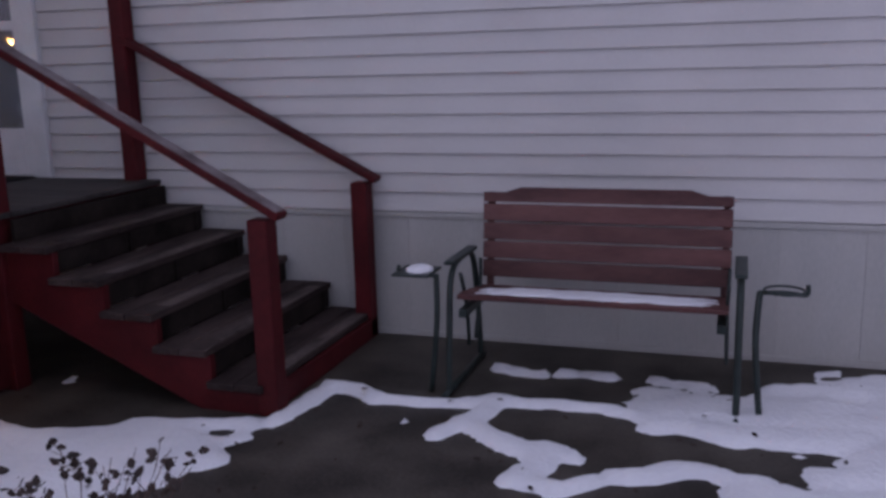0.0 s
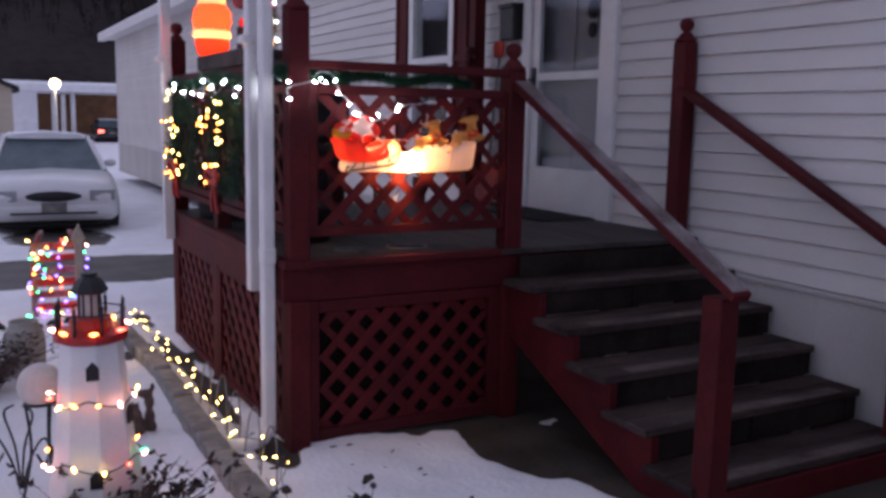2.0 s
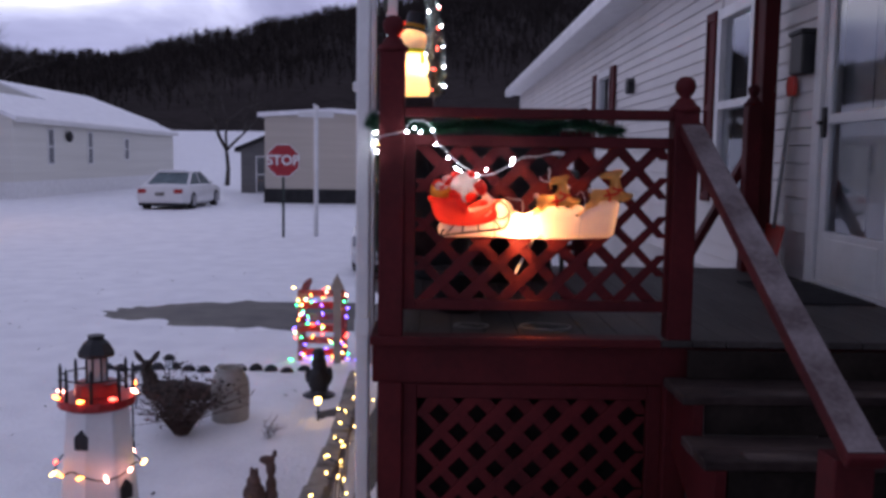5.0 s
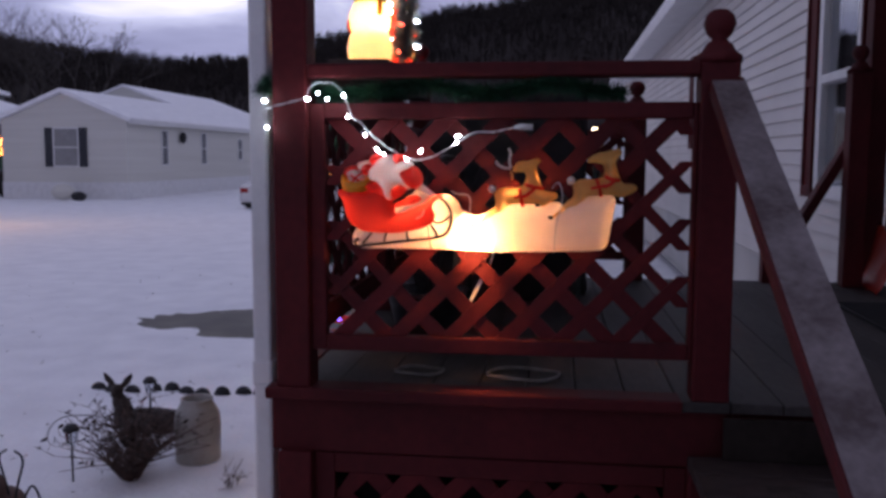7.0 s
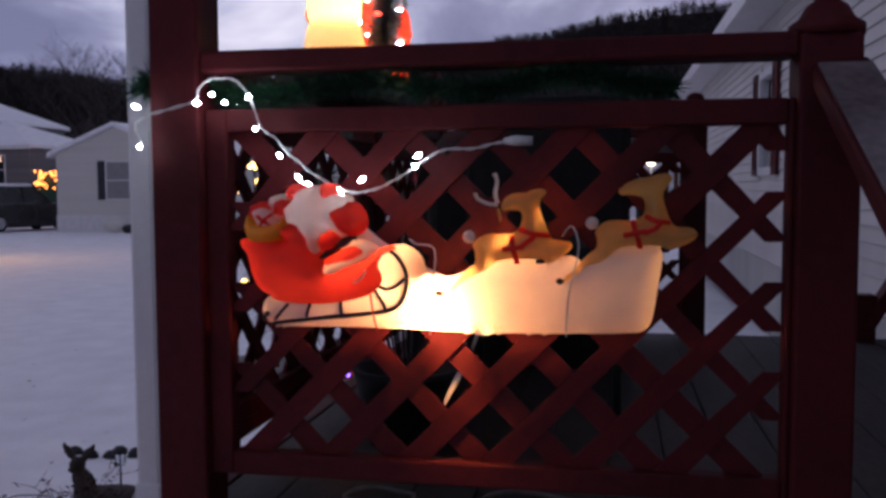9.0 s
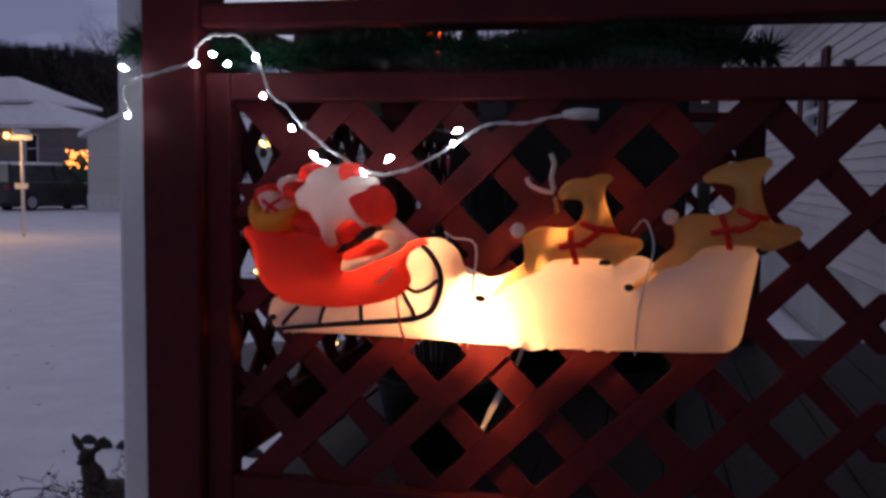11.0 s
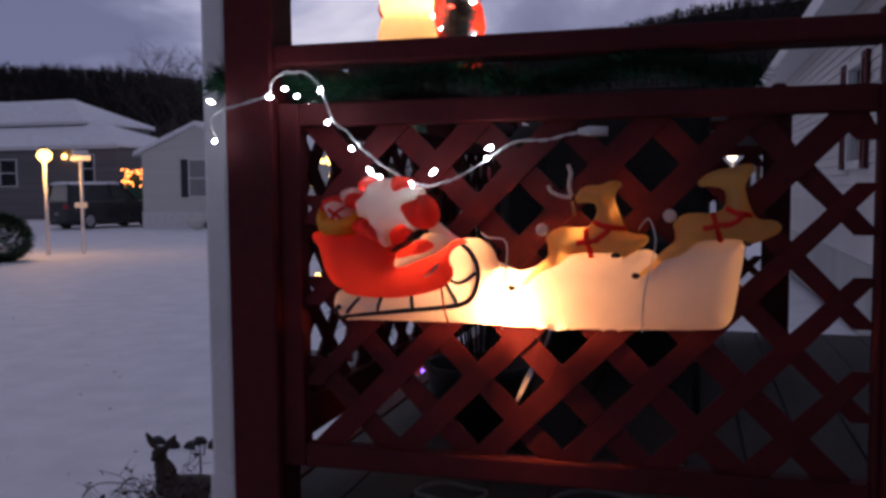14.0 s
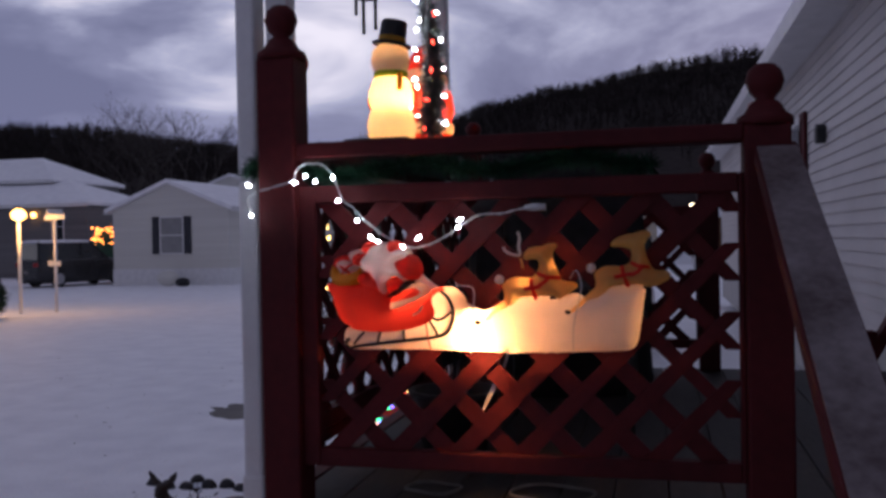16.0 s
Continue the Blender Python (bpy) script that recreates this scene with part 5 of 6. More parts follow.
PLASTER = material("white_lighthouse_paint", (0.72, 0.72, 0.72), (0.82, 0.82, 0.82), 0.5, 6, 50, 0.15)
lh = thing("garden_lighthouse", LH, "white wooden garden lighthouse with red gallery and coloured lights", "lighthouse")
part("tower", lathe(B(), [(0.190, 0.0), (0.186, 0.05), (0.152, 0.33), (0.146, 0.335), (0.145, 0.35), (0.122, 0.60), (0.108, 0.78)], 8, smooth=False), PLASTER, lh, "", 0.004)
part("gallery", lathe(B(), [(0.105, 0.775), (0.128, 0.785), (0.128, 0.812), (0.075, 0.82), (0.07, 0.86), (0.05, 0.865)], 16, smooth=False), RIBBON, lh, "red gallery deck")
for k in range(8):
    a = k * math.tau / 8 + 0.2
    part("gallery_post", lathe(B(), [(0.006, 0), (0.006, 0.05), (0.009, 0.055), (0.006, 0.06), (0.006, 0.10), (0, 0.118)], 8, (0.118 * math.cos(a), 0.118 * math.sin(a), 0.812)), BLACK, lh)
part("gallery_rail", tube(B(), [(0.118 * math.cos(a), 0.118 * math.sin(a), 0.885) for a in np.linspace(0, math.tau, 33)[:-1]], 0.003, 5, True), BLACK, lh)
part("lantern_glass", lathe(B(), [(0.034, 0.86), (0.034, 0.955)], 8, smooth=False), material("frosted_lantern", (0.5, 0.5, 0.48), (0.62, 0.62, 0.6), 0.2, 8, 40, 0.0), lh, "pale lantern glass")
lb = B()
for k in range(8):
    a = k * math.tau / 8
    beam(lb, (0.036 * math.cos(a), 0.036 * math.sin(a), 0.86), (0.036 * math.cos(a), 0.036 * math.sin(a), 0.955), 0.006, 0.006, (1, 0.3, 0))
part("lantern_cage", lb, BLACK, lh)
part("lantern_roof", lathe(B(), [(0.060, 0.95), (0.064, 0.962), (0.044, 0.995), (0.026, 1.010), (0.03, 1.022), (0, 1.026)], 8, smooth=False), BLACK, lh, "black lantern roof")
for zz, rad, ang in ((0.685, 0.120, -7), (0.30, 0.160, -7), (0.50, 0.136, 62), (0.18, 0.176, 70)):
    wv = slab(B(), [(-0.022, -0.03), (0.022, -0.03), (0.022, 0.012), (0.0, 0.036), (-0.022, 0.012)], -0.006, 0.006)
    for v in wv.verts:
        v.co = pose(rad * 0.955 * math.cos(radians(ang)), rad * 0.955 * math.sin(radians(ang)), zz, 0, 0, ang + 90) @ v.co
    part("arched_window", wv, BLACK, lh)
lstr = thing("coloured_string_lights", LH, "multicoloured string lights wound round the lighthouse", "string lights")
cols = ["orange", "pink", "pink", "warm", "red", "pink", "green", "orange", "pink", "red", "warm"]
for row, (h, rad) in enumerate(((0.590, 0.134), (0.365, 0.160))):
    swag = [((rad + 0.008) * math.cos(a), (rad + 0.008) * math.sin(a), h - 0.035 * abs(math.sin(2 * a + 0.5 + row))) for a in np.linspace(0, math.tau, 61)[:-1]]
    part("cable", tube(B(), swag, 0.0028, 5, True), GREENCABLE, lstr)
    for k in range(0, 60, 5):
        x, y, h_ = swag[k]
        put_bulb(lstr, (x * 1.07, y * 1.07, h_), cols[(k // 5 + 3 * row) % 11], rnd, 0.85)
for k in range(8):
    a = k * math.tau / 8
    put_bulb(lstr, (0.134 * math.cos(a), 0.134 * math.sin(a), 0.825), ("orange", "red", "pink", "orange")[k % 4], rnd, 0.85)

wreath_base = thing("base_garland", LH, "dark green garland with red berries round the lighthouse foot", "garland")
ringp = [(0.205 * math.cos(a), 0.205 * math.sin(a), 0.035 + 0.012 * math.sin(5 * a)) for a in np.linspace(0, math.tau, 60)[:-1]]
part("greenery", sprigs(B(), ringp, 0.03, 30, rnd, 0.05, 0.003), WREATHGREEN, wreath_base)
for k in range(14):
    a = k * math.tau / 14
    part("berry", ball(B(), (0.225 * math.cos(a), 0.225 * math.sin(a), 0.055 + 0.02 * math.sin(k * 2.1)), 0.016, 8), RIBBON, wreath_base, "red berry")
    if k % 2:
        put_bulb(wreath_base, (0.235 * math.cos(a + 0.2), 0.235 * math.sin(a + 0.2), 0.065), cols[k % 11], rnd, 1.0)

gaze = thing("gazing_ball", (-3.40, 1.20, 0.0), "pale matt gazing ball on a three-legged iron stand", "garden ball")
part("globe", ball(B(), (0, 0, 0.50), 0.088, 24), material("pale_glass_ball", (0.52, 0.46, 0.43), (0.66, 0.59, 0.56), 0.3, 5, 40, 0.05), gaze)
part("ring", tube(B(), [(0.06 * math.cos(a), 0.06 * math.sin(a), 0.428) for a in np.linspace(0, math.tau, 25)[:-1]], 0.006, 6, True), IRON, gaze)
for k in range(3):
    a = k * math.tau / 3 + 0.5
    part("leg", tube(B(), smooth_line([(0.06 * math.cos(a), 0.06 * math.sin(a), 0.43), (0.045 * math.cos(a), 0.045 * math.sin(a), 0.22), (0.09 * math.cos(a), 0.09 * math.sin(a), 0.0)], 5), 0.006, 6), IRON, gaze)

# light-wrapped red garden chair-sleigh, star board, black figure, deer, jar, solar lights
CANDY = material("red_and_white_paint", (0.22, 0.02, 0.02), (0.36, 0.20, 0.19), 0.5, 14, 40, 0.1)
arch = thing("lit_garden_stand", (-7.0, 1.60, 0.0), "red and white wooden garden stand wrapped in coloured lights", "decoration")
for y in (-0.17, 0.17):
    part("upright", beam(B(), (0, y, 0), (0, y, 0.56), 0.03, 0.03, (1, 0, 0)), CANDY, arch)
    part("rear_upright", beam(B(), (-0.22, y, 0), (-0.22, y, 0.5), 0.03, 0.03, (1, 0, 0)), CANDY, arch)
    part("hoop", tube(B(), smooth_line([(0, y, 0.52), (-0.03, y * 0.8, 0.62), (-0.11, y * 0.6, 0.65), (-0.20, y, 0.5)], 5), 0.018, 6), CANDY, arch)
for k in range(6):
    part("slat", box(B(), -0.008, 0.008, -0.19, 0.19, 0.06 + 0.095 * k, 0.115 + 0.095 * k), CANDY if k % 2 else REDPLASTIC, arch, "", 0.004)
part("seat_board", box(B(), -0.23, 0.02, -0.18, 0.18, 0.26, 0.28), REDPLASTIC, arch, "", 0.004)
for k in range(58):
    put_bulb(arch, (rnd.uniform(0.02, 0.05), rnd.uniform(-0.22, 0.22), rnd.uniform(0.03, 0.62)), rnd.choice(["green", "red", "blue", "warm", "orange", "green", "pink"]), rnd, 0.95)
for k in range(10):
    put_bulb(arch, (rnd.uniform(0.02, 0.12), rnd.uniform(-0.28, 0.3), 0.045), rnd.choice(["green", "blue", "blue"]), rnd, 0.9)
board = thing("pointed_board", (-6.88, 1.74, 0.0), "pale pointed wooden picket beside the lit stand", "board")
part("picket", slab(B(), [(-0.03, 0), (0.03, 0), (0.03, 0.60), (0.055, 0.62), (0, 0.74), (-0.055, 0.62), (-0.03, 0.60)], -0.01, 0.01), material("pale_board", (0.35, 0.30, 0.24), (0.5, 0.45, 0.38), 0.7), board)
board.matrix_basis = pose(-6.88, 1.74, 0.0, 0, 0, 90)


def statue(name, at, blobs, mat, label, cat, turn=0):
    """One smooth form grown from overlapping balls."""
    t = thing(name, at, label, cat, turn=turn)
    b = B()
    for p, rr, sq in blobs:
        ball(b, p, rr, 14, sq)
    me = mesh_of(name + "_form", b, mat)
    ob = part(name + "_form", me, mat, t)
    md = ob.modifiers.new("merge", "REMESH")
    md.mode, md.voxel_size, md.use_smooth_shade = "VOXEL", 0.009, True
    return t


statue("black_garden_figure", (-5.93, 1.72, 0.0), [((0, 0, 0.02), 0.09, (1.2, 1.3, 0.3)), ((0, 0, 0.12), 0.075, (0.9, 1, 1.4)), ((0, 0, 0.24), 0.052, (1, 1, 1.2)), ((0.02, 0, 0.31), 0.045, (1, 1, 1)), ((0.06, 0, 0.30), 0.018, (1.6, 1, 1)), ((0, 0.075, 0.16), 0.03, (0.7, 0.7, 2)), ((0, -0.075, 0.16), 0.03, (0.7, 0.7, 2))], BLACK, "small black standing garden figure in the snow", "statue")
DEERHIDE = material("dark_deer_paint", (0.022, 0.015, 0.012), (0.05, 0.034, 0.026), 0.7, 12, 60, 0.2)
statue("deer_statue", (-5.80, 0.60, 0.0), [((0, 0.20, 0.07), 0.10, (1, 2.6, 0.75)), ((0.02, 0.02, 0.12), 0.055, (1, 1.0, 1.8)), ((0.03, 0.0, 0.19), 0.038, (1, 1, 1.7)), ((0.045, 0.0, 0.255), 0.036, (1.3, 1, 1)), ((0.085, 0, 0.24), 0.020, (1.4, 1, 0.8)), ((0.03, -0.030, 0.280), 0.016, (0.55, 1.0, 1.15)), ((0.03, -0.046, 0.297), 0.021, (0.55, 1.0, 1.15)), ((0.03, -0.062, 0.316), 0.021, (0.55, 1.0, 1.15)), ((0.03, -0.076, 0.336), 0.015, (0.55, 1.0, 1.15)), ((0.03, -0.084, 0.350), 0.009, (0.55, 1.0, 1.15)), ((0.03, 0.030, 0.280), 0.016, (0.55, 1.0, 1.15)), ((0.03, 0.046, 0.297), 0.021, (0.55, 1.0, 1.15)), ((0.03, 0.062, 0.316), 0.021, (0.55, 1.0, 1.15)), ((0.03, 0.076, 0.336), 0.015, (0.55, 1.0, 1.15)), ((0.03, 0.084, 0.350), 0.009, (0.55, 1.0, 1.15)), ((0.0, 0.42, 0.05), 0.06, (1, 1.4, 0.8))], DEERHIDE, "dark painted deer statue lying in the snow", "statue")
STONEJAR = material("pale_stoneware", (0.30, 0.28, 0.25), (0.42, 0.40, 0.37), 0.6, 7, 60, 0.2)
jar = thing("stoneware_jar", (-5.34, 1.25, 0.0), "large pale stoneware jar standing in the snow", "jar")
part("jar_body", lathe(B(), [(0.105, 0.0), (0.112, 0.02), (0.118, 0.20), (0.112, 0.27), (0.088, 0.315), (0.078, 0.33), (0.084, 0.345), (0.080, 0.35), (0.070, 0.345), (0.072, 0.30), (0.09, 0.22)], 26), STONEJAR, jar)
for (lx, ly, hh, lit) in ((-5.35, 1.79, 0.18, True), (-6.01, 0.675, 0.255, False), (-4.95, 0.78, 0.29, False)):
    sol = thing("solar_light", (lx, ly, 0.0), "small black solar stake light with a glass lantern", "garden light", "solar stake lights")
    k = 1.0 if lit else 1.35
    part("stake", tube(B(), [(0, 0, 0), (0, 0, hh - 0.06 * k)], 0.006, 6), BLACK, sol)
    part("lens", lathe(B(), [(0.015 * k, hh - 0.06 * k), (0.021 * k, hh - 0.01 * k)], 8, smooth=False), BULB["warm"] if lit else GLASS, sol, "glowing yellow lens" if lit else "clear lens")
    if not lit:
        for m in range(4):
            a = m * math.tau / 4 + 0.4
            part("rib", tube(B(), [(0.016 * k * math.cos(a), 0.016 * k * math.sin(a), hh - 0.06 * k), (0.022 * k * math.cos(a), 0.022 * k * math.sin(a), hh - 0.01 * k)], 0.0025, 4), BLACK, sol)
    part("cap", lathe(B(), [(0.030 * k, hh - 0.012 * k), (0.030 * k, hh - 0.004 * k), (0.016 * k, hh + 0.012 * k), (0, hh + 0.014 * k)], 10), BLACK, sol)
wire = thing("bent_wire", (-5.55, 0.42, 0.0), "thin dark bent wire arching out of the snow", "garden wire")
part("wire", tube(B(), smooth_line([(0, -0.14, 0.0), (0, -0.11, 0.09), (0, -0.03, 0.15), (0.0, 0.10, 0.165), (0, 0.18, 0.16)], 6), 0.003, 5), DARK, wire)
BROWNSTONE = material("brown_resin", (0.06, 0.035, 0.028), (0.16, 0.10, 0.085), 0.75, 18, 70, 0.4)
statue("rabbit_statue", (-4.03, 1.66, 0.0), [((0, 0, 0.05), 0.055, (1, 1, 1)), ((0.01, 0, 0.11), 0.035, (1, 1, 1)), ((0, -0.012, 0.155), 0.012, (0.8, 0.8, 2.6)), ((0, 0.014, 0.15), 0.012, (0.8, 0.8, 2.4))], BROWNSTONE, "brown resin rabbit statue in the snow", "statue")
statue("stump_statue", (-4.06, 1.735, 0.0), [((0, 0, 0.03), 0.034, (1, 1, 1)), ((0, 0, 0.08), 0.027, (1, 1, 1.8)), ((0, 0, 0.16), 0.025, (1, 1, 1.6)), ((0, -0.02, 0.205), 0.026, (1, 1.5, 0.8)), ((0, 0.018, 0.235), 0.011, (1, 1, 2.2))], BROWNSTONE, "slim brown carved stump statue in the snow", "statue")
statue("dog_statue", (-4.38, 0.80, 0.0), [((0, 0, 0.10), 0.10, (1.2, 0.8, 1.1)), ((0.06, -0.01, 0.22), 0.06, (1, 0.9, 1.3)), ((0.09, -0.03, 0.31), 0.045, (1.2, 1, 1)), ((0.07, -0.06, 0.35), 0.018, (0.7, 0.6, 1.8)), ((0.07, 0.01, 0.35), 0.018, (0.7, 0.6, 1.8)), ((0.13, -0.03, 0.30), 0.022, (1.4, 1, 0.8))], BROWNSTONE, "brown resin dog statue sitting in the snow", "statue")
statue("angel_statue", (-4.12, 0.80, 0.0), [((0, 0, 0.09), 0.07, (1, 1, 1.5)), ((0, 0, 0.22), 0.04, (1, 1.2, 1.3)), ((0.01, 0, 0.29), 0.032, (1, 1, 1.1)), ((-0.04, -0.05, 0.25), 0.03, (0.5, 1, 2.2)), ((-0.04, 0.05, 0.25), 0.03, (0.5, 1, 2.2))], STONEJAR, "pale stone garden statue in plain shapes", "statue")

def scroll(at, turn, label):
    t = thing("wire_scroll", at, label, "garden wire", "wire scrolls", turn=turn)
    b = B()
    for s in (-1, 1):
        tube(b, smooth_line([(0, 0, 0), (s * 0.04, 0, 0.14), (s * 0.10, 0, 0.24), (s * 0.14, 0, 0.18), (s * 0.10, 0, 0.13), (s * 0.07, 0, 0.17)], 6), 0.005, 6)
        tube(b, smooth_line([(0, 0, 0), (s * 0.02, 0, 0.2), (s * 0.06, 0, 0.34), (s * 0.02, 0, 0.38)], 6), 0.005, 6)
    part("wire", b, BLACK, t)


scroll((-4.35, 0.86, 0.0), 80, "black scrolled wire ornament stuck in the snow")
scroll((-3.55, 1.12, 0.0), 60, "black scrolled wire ornament stuck in the snow")


def shrub(name, at, n, height, spread, leaf, label, seed, leafmat):
    """Bare twigs with a few withered leaves."""
    q = random.Random(seed)
    t = thing(name, at, label, "shrub")
    tw, lv = B(), B()
    for k in range(n):
        a = q.uniform(0, math.tau)
        d = Vector((math.cos(a), math.sin(a), 0))
        tip = d * q.uniform(0.25, 1) * spread + Vector((0, 0, height * q.uniform(0.55, 1)))
        mid = d * spread * 0.2 + Vector((q.uniform(-.03, .03), q.uniform(-.03, .03), height * 0.4))
        line = smooth_line([d * 0.02, mid, tip], 4)
        tube(tw, line, [0.0045 * (1 - 0.75 * i / (len(line) - 1)) for i in range(len(line))], 4)
        for m in range(4):
            p0 = line[q.randrange(3, len(line))]
            e = p0 + Vector((q.uniform(-1, 1), q.uniform(-1, 1), q.uniform(0.1, 1))).normalized() * q.uniform(0.04, 0.11)
            tube(tw, [p0, e], [0.002, 0.001], 3)
            for _ in range(leaf):
                c = p0.lerp(e, q.uniform(0.3, 1.05))
                u = Vector((q.gauss(0, 1), q.gauss(0, 1), q.gauss(0, 0.6))).normalized()
                v = u.orthogonal().normalized()
                w = u.cross(v)
                L, W = q.uniform(0.022, 0.044), q.uniform(0.016, 0.029)
                pts = [c, c + u * L * 0.35 + v * W * 0.5 + w * 0.004, c + u * L * 0.75 + v * W * 0.35, c + u * L, c + u * L * 0.75 - v * W * 0.35, c + u * L * 0.35 - v * W * 0.5 + w * 0.004]
                lv.faces.new([lv.verts.new(z) for z in pts])
    part("branchwork", tw, BROWNSTONE, t)
    if leaf:
        part("foliage", lv, leafmat, t, "withered dark leaves")
    return t


LEAF = material("withered_leaf", (0.018, 0.012, 0.010), (0.07, 0.045, 0.035), 0.7, 30, 90, 0.0)
shrub("rose_bush", (-2.70, 1.38, 0.0), 70, 0.30, 0.42, 5, "withered rose bush with dark shrivelled leaves in the snow", 3, LEAF)
shrub("rose_bush", (-1.62, 1.76, 0.0), 60, 0.58, 0.36, 4, "taller withered rose bush with dark shrivelled leaves beside the path", 5, LEAF)
shrub("bare_bush", (-5.02, 1.04, 0.0), 95, 0.30, 0.42, 1, "bare twiggy bush standing in the snow bed", 7, LEAF)
shrub("bare_bush", (-5.40, 0.86, 0.0), 40, 0.28, 0.34, 1, "bare twiggy bush standing beside the stone jar", 8, LEAF)
shrub("small_weed", (-5.0, 1.55, 0.0), 6, 0.09, 0.06, 0, "small dry weed poking through the snow", 9, LEAF)

# ---- beyond the garden: street, cars, homes, woods ----
def bez(az, r):
    """A place r metres off in a direction az degrees to the south of due west, seen from the porch steps."""
    return -0.5 - r * math.cos(radians(az)), 2.6 - r * math.sin(radians(az))


# stop sign
sgn = thing("stop_sign", (-21.0, -1.08, level(-21, -1)), "red octagonal stop sign on a steel post", "road sign", turn=3)
part("post", box(B(), -0.045, -0.015, -0.03, 0.03, 0.0, 2.15), IRON, sgn)
oct8 = slab(B(), [(0.385 * math.cos(radians(22.5 + 45 * k)), 0.385 * math.sin(radians(22.5 + 45 * k))) for k in range(8)], -0.006, 0.006)
oct8b = slab(B(), [(0.412 * math.cos(radians(22.5 + 45 * k)), 0.412 * math.sin(radians(22.5 + 45 * k))) for k in range(8)], -0.012, -0.007)
m90 = pose(0.0, 0, 1.83, 0, 0, 90)
for b in (oct8, oct8b):
    for v in b.verts:
        v.co = m90 @ v.co
bp = part("sign_border", oct8b, WHITE, sgn, "white sign border")
for v in bp.data.vertices:
    v.co.x = -0.010 + (v.co.x - 0.0) * 0.2
part("sign_face", oct8, material("red_sign_sheet", (0.34, 0.018, 0.03), (0.40, 0.025, 0.035), 0.45, 4, 30, 0.05), sgn, "red sign face")
txt = bpy.data.curves.new("stop_word", "FONT")
txt.body, txt.size, txt.align_x, txt.align_y, txt.extrude, txt.offset = "STOP", 0.32, "CENTER", "CENTER", 0.002, 0.010
txt.materials.append(WHITE)
word = new("lettering", txt)
word.parent = sgn
word.matrix_basis = pose(0.009, 0, 1.83, 90, 0, 90)
# white pole behind it, with a crossed head
pole = thing("street_name_post", (-21.4, -0.36, level(-21, -1)), "slim white street post with a cross-shaped head", "sign post")
part("post", tube(B(), [(0, 0, 0), (0, 0, 3.0)], 0.055, 10), WHITE, pole)
part("name_blade", box(B(), -0.01, 0.01, -0.42, 0.42, 2.86, 3.0), WHITE, pole, "", 0.004)
part("name_blade", box(B(), -0.42, 0.42, -0.01, 0.01, 3.02, 3.16), WHITE, pole, "", 0.004)
# lamp post and sign post further down
SODIUM = glow("sodium_lamp", (1.0, 0.50, 0.14), 14.0)
lp = thing("street_lamp", (-22.4, -13.68, level(-22, -14)), "white post lamp with a glowing orange globe", "street lamp")
part("post", tube(B(), [(0, 0, 0), (0, 0, 2.55)], 0.05, 10), WHITE, lp)
part("globe", ball(B(), (0, 0, 2.72), 0.20, 16, (1, 1, 0.85)), SODIUM, lp, "glowing orange globe")
part("cap", lathe(B(), [(0.12, 2.88), (0.05, 2.95), (0, 2.96)], 12), BLACK, lp)
lamp("street_lamp_light", "POINT", pose(-22.05, -13.68, 2.46), 260.0, (1.0, 0.50, 0.16), 0.2)
sp2 = thing("street_sign_post", (-22.9, -12.93, level(-23, -13)), "white street post with name blades and a small plate", "sign post")
part("post", tube(B(), [(0, 0, 0), (0, 0, 2.6)], 0.045, 10), WHITE, sp2)
part("name_blade", box(B(), -0.01, 0.01, -0.33, 0.33, 2.58, 2.72), WHITE, sp2, "", 0.004)
part("name_blade", box(B(), -0.33, 0.33, -0.01, 0.01, 2.73, 2.87), WHITE, sp2, "", 0.004)
part("plate", box(B(), 0.045, 0.055, -0.2, 0.2, 1.30, 1.45), WHITE, sp2, "", 0.004)

CARWHITE = material("white_car_paint", (0.62, 0.62, 0.63), (0.70, 0.70, 0.71), 0.25, 1.5, 20, 0.0, spec=0.6)
CARDARK = material("dark_car_paint", (0.012, 0.012, 0.014), (0.022, 0.022, 0.025), 0.25, 1.5, 20, 0.0, spec=0.6)
FROST = material("frosted_windscreen", (0.045, 0.075, 0.085), (0.11, 0.16, 0.17), 0.3, 3, 40, 0.05)
RUBBER = material("tyre_rubber", (0.012, 0.012, 0.012), (0.02, 0.02, 0.02), 0.85, 20, 80, 0.2)
LENS = material("headlamp_lens", (0.22, 0.23, 0.25), (0.36, 0.36, 0.38), 0.12, 8, 40, 0.0, spec=0.8)
CHROME = material("alloy_rim", (0.4, 0.4, 0.42), (0.5, 0.5, 0.52), 0.35, 8, 40, 0.0, metal=0.8)
TAIL = material("tail_lens", (0.30, 0.02, 0.02), (0.4, 0.03, 0.03), 0.2, 8, 40, 0.0)
TAIL_ON = glow("lit_tail_lens", (1.0, 0.10, 0.08), 7.0)


def loft(sections, close=True):
    """A skin over cross sections of equal length."""
    b = B()
    rows = [[b.verts.new(p) for p in s] for s in sections]
    n = len(rows[0])
    for a, c in zip(rows, rows[1:]):
        for k in range(n):
            b.faces.new((a[k], a[(k + 1) % n], c[(k + 1) % n], c[k])).smooth = True
    if close:
        b.faces.new(rows[0][::-1])
        b.faces.new(rows[-1])
    bmesh.ops.recalc_face_normals(b, faces=b.faces[:])
    return b


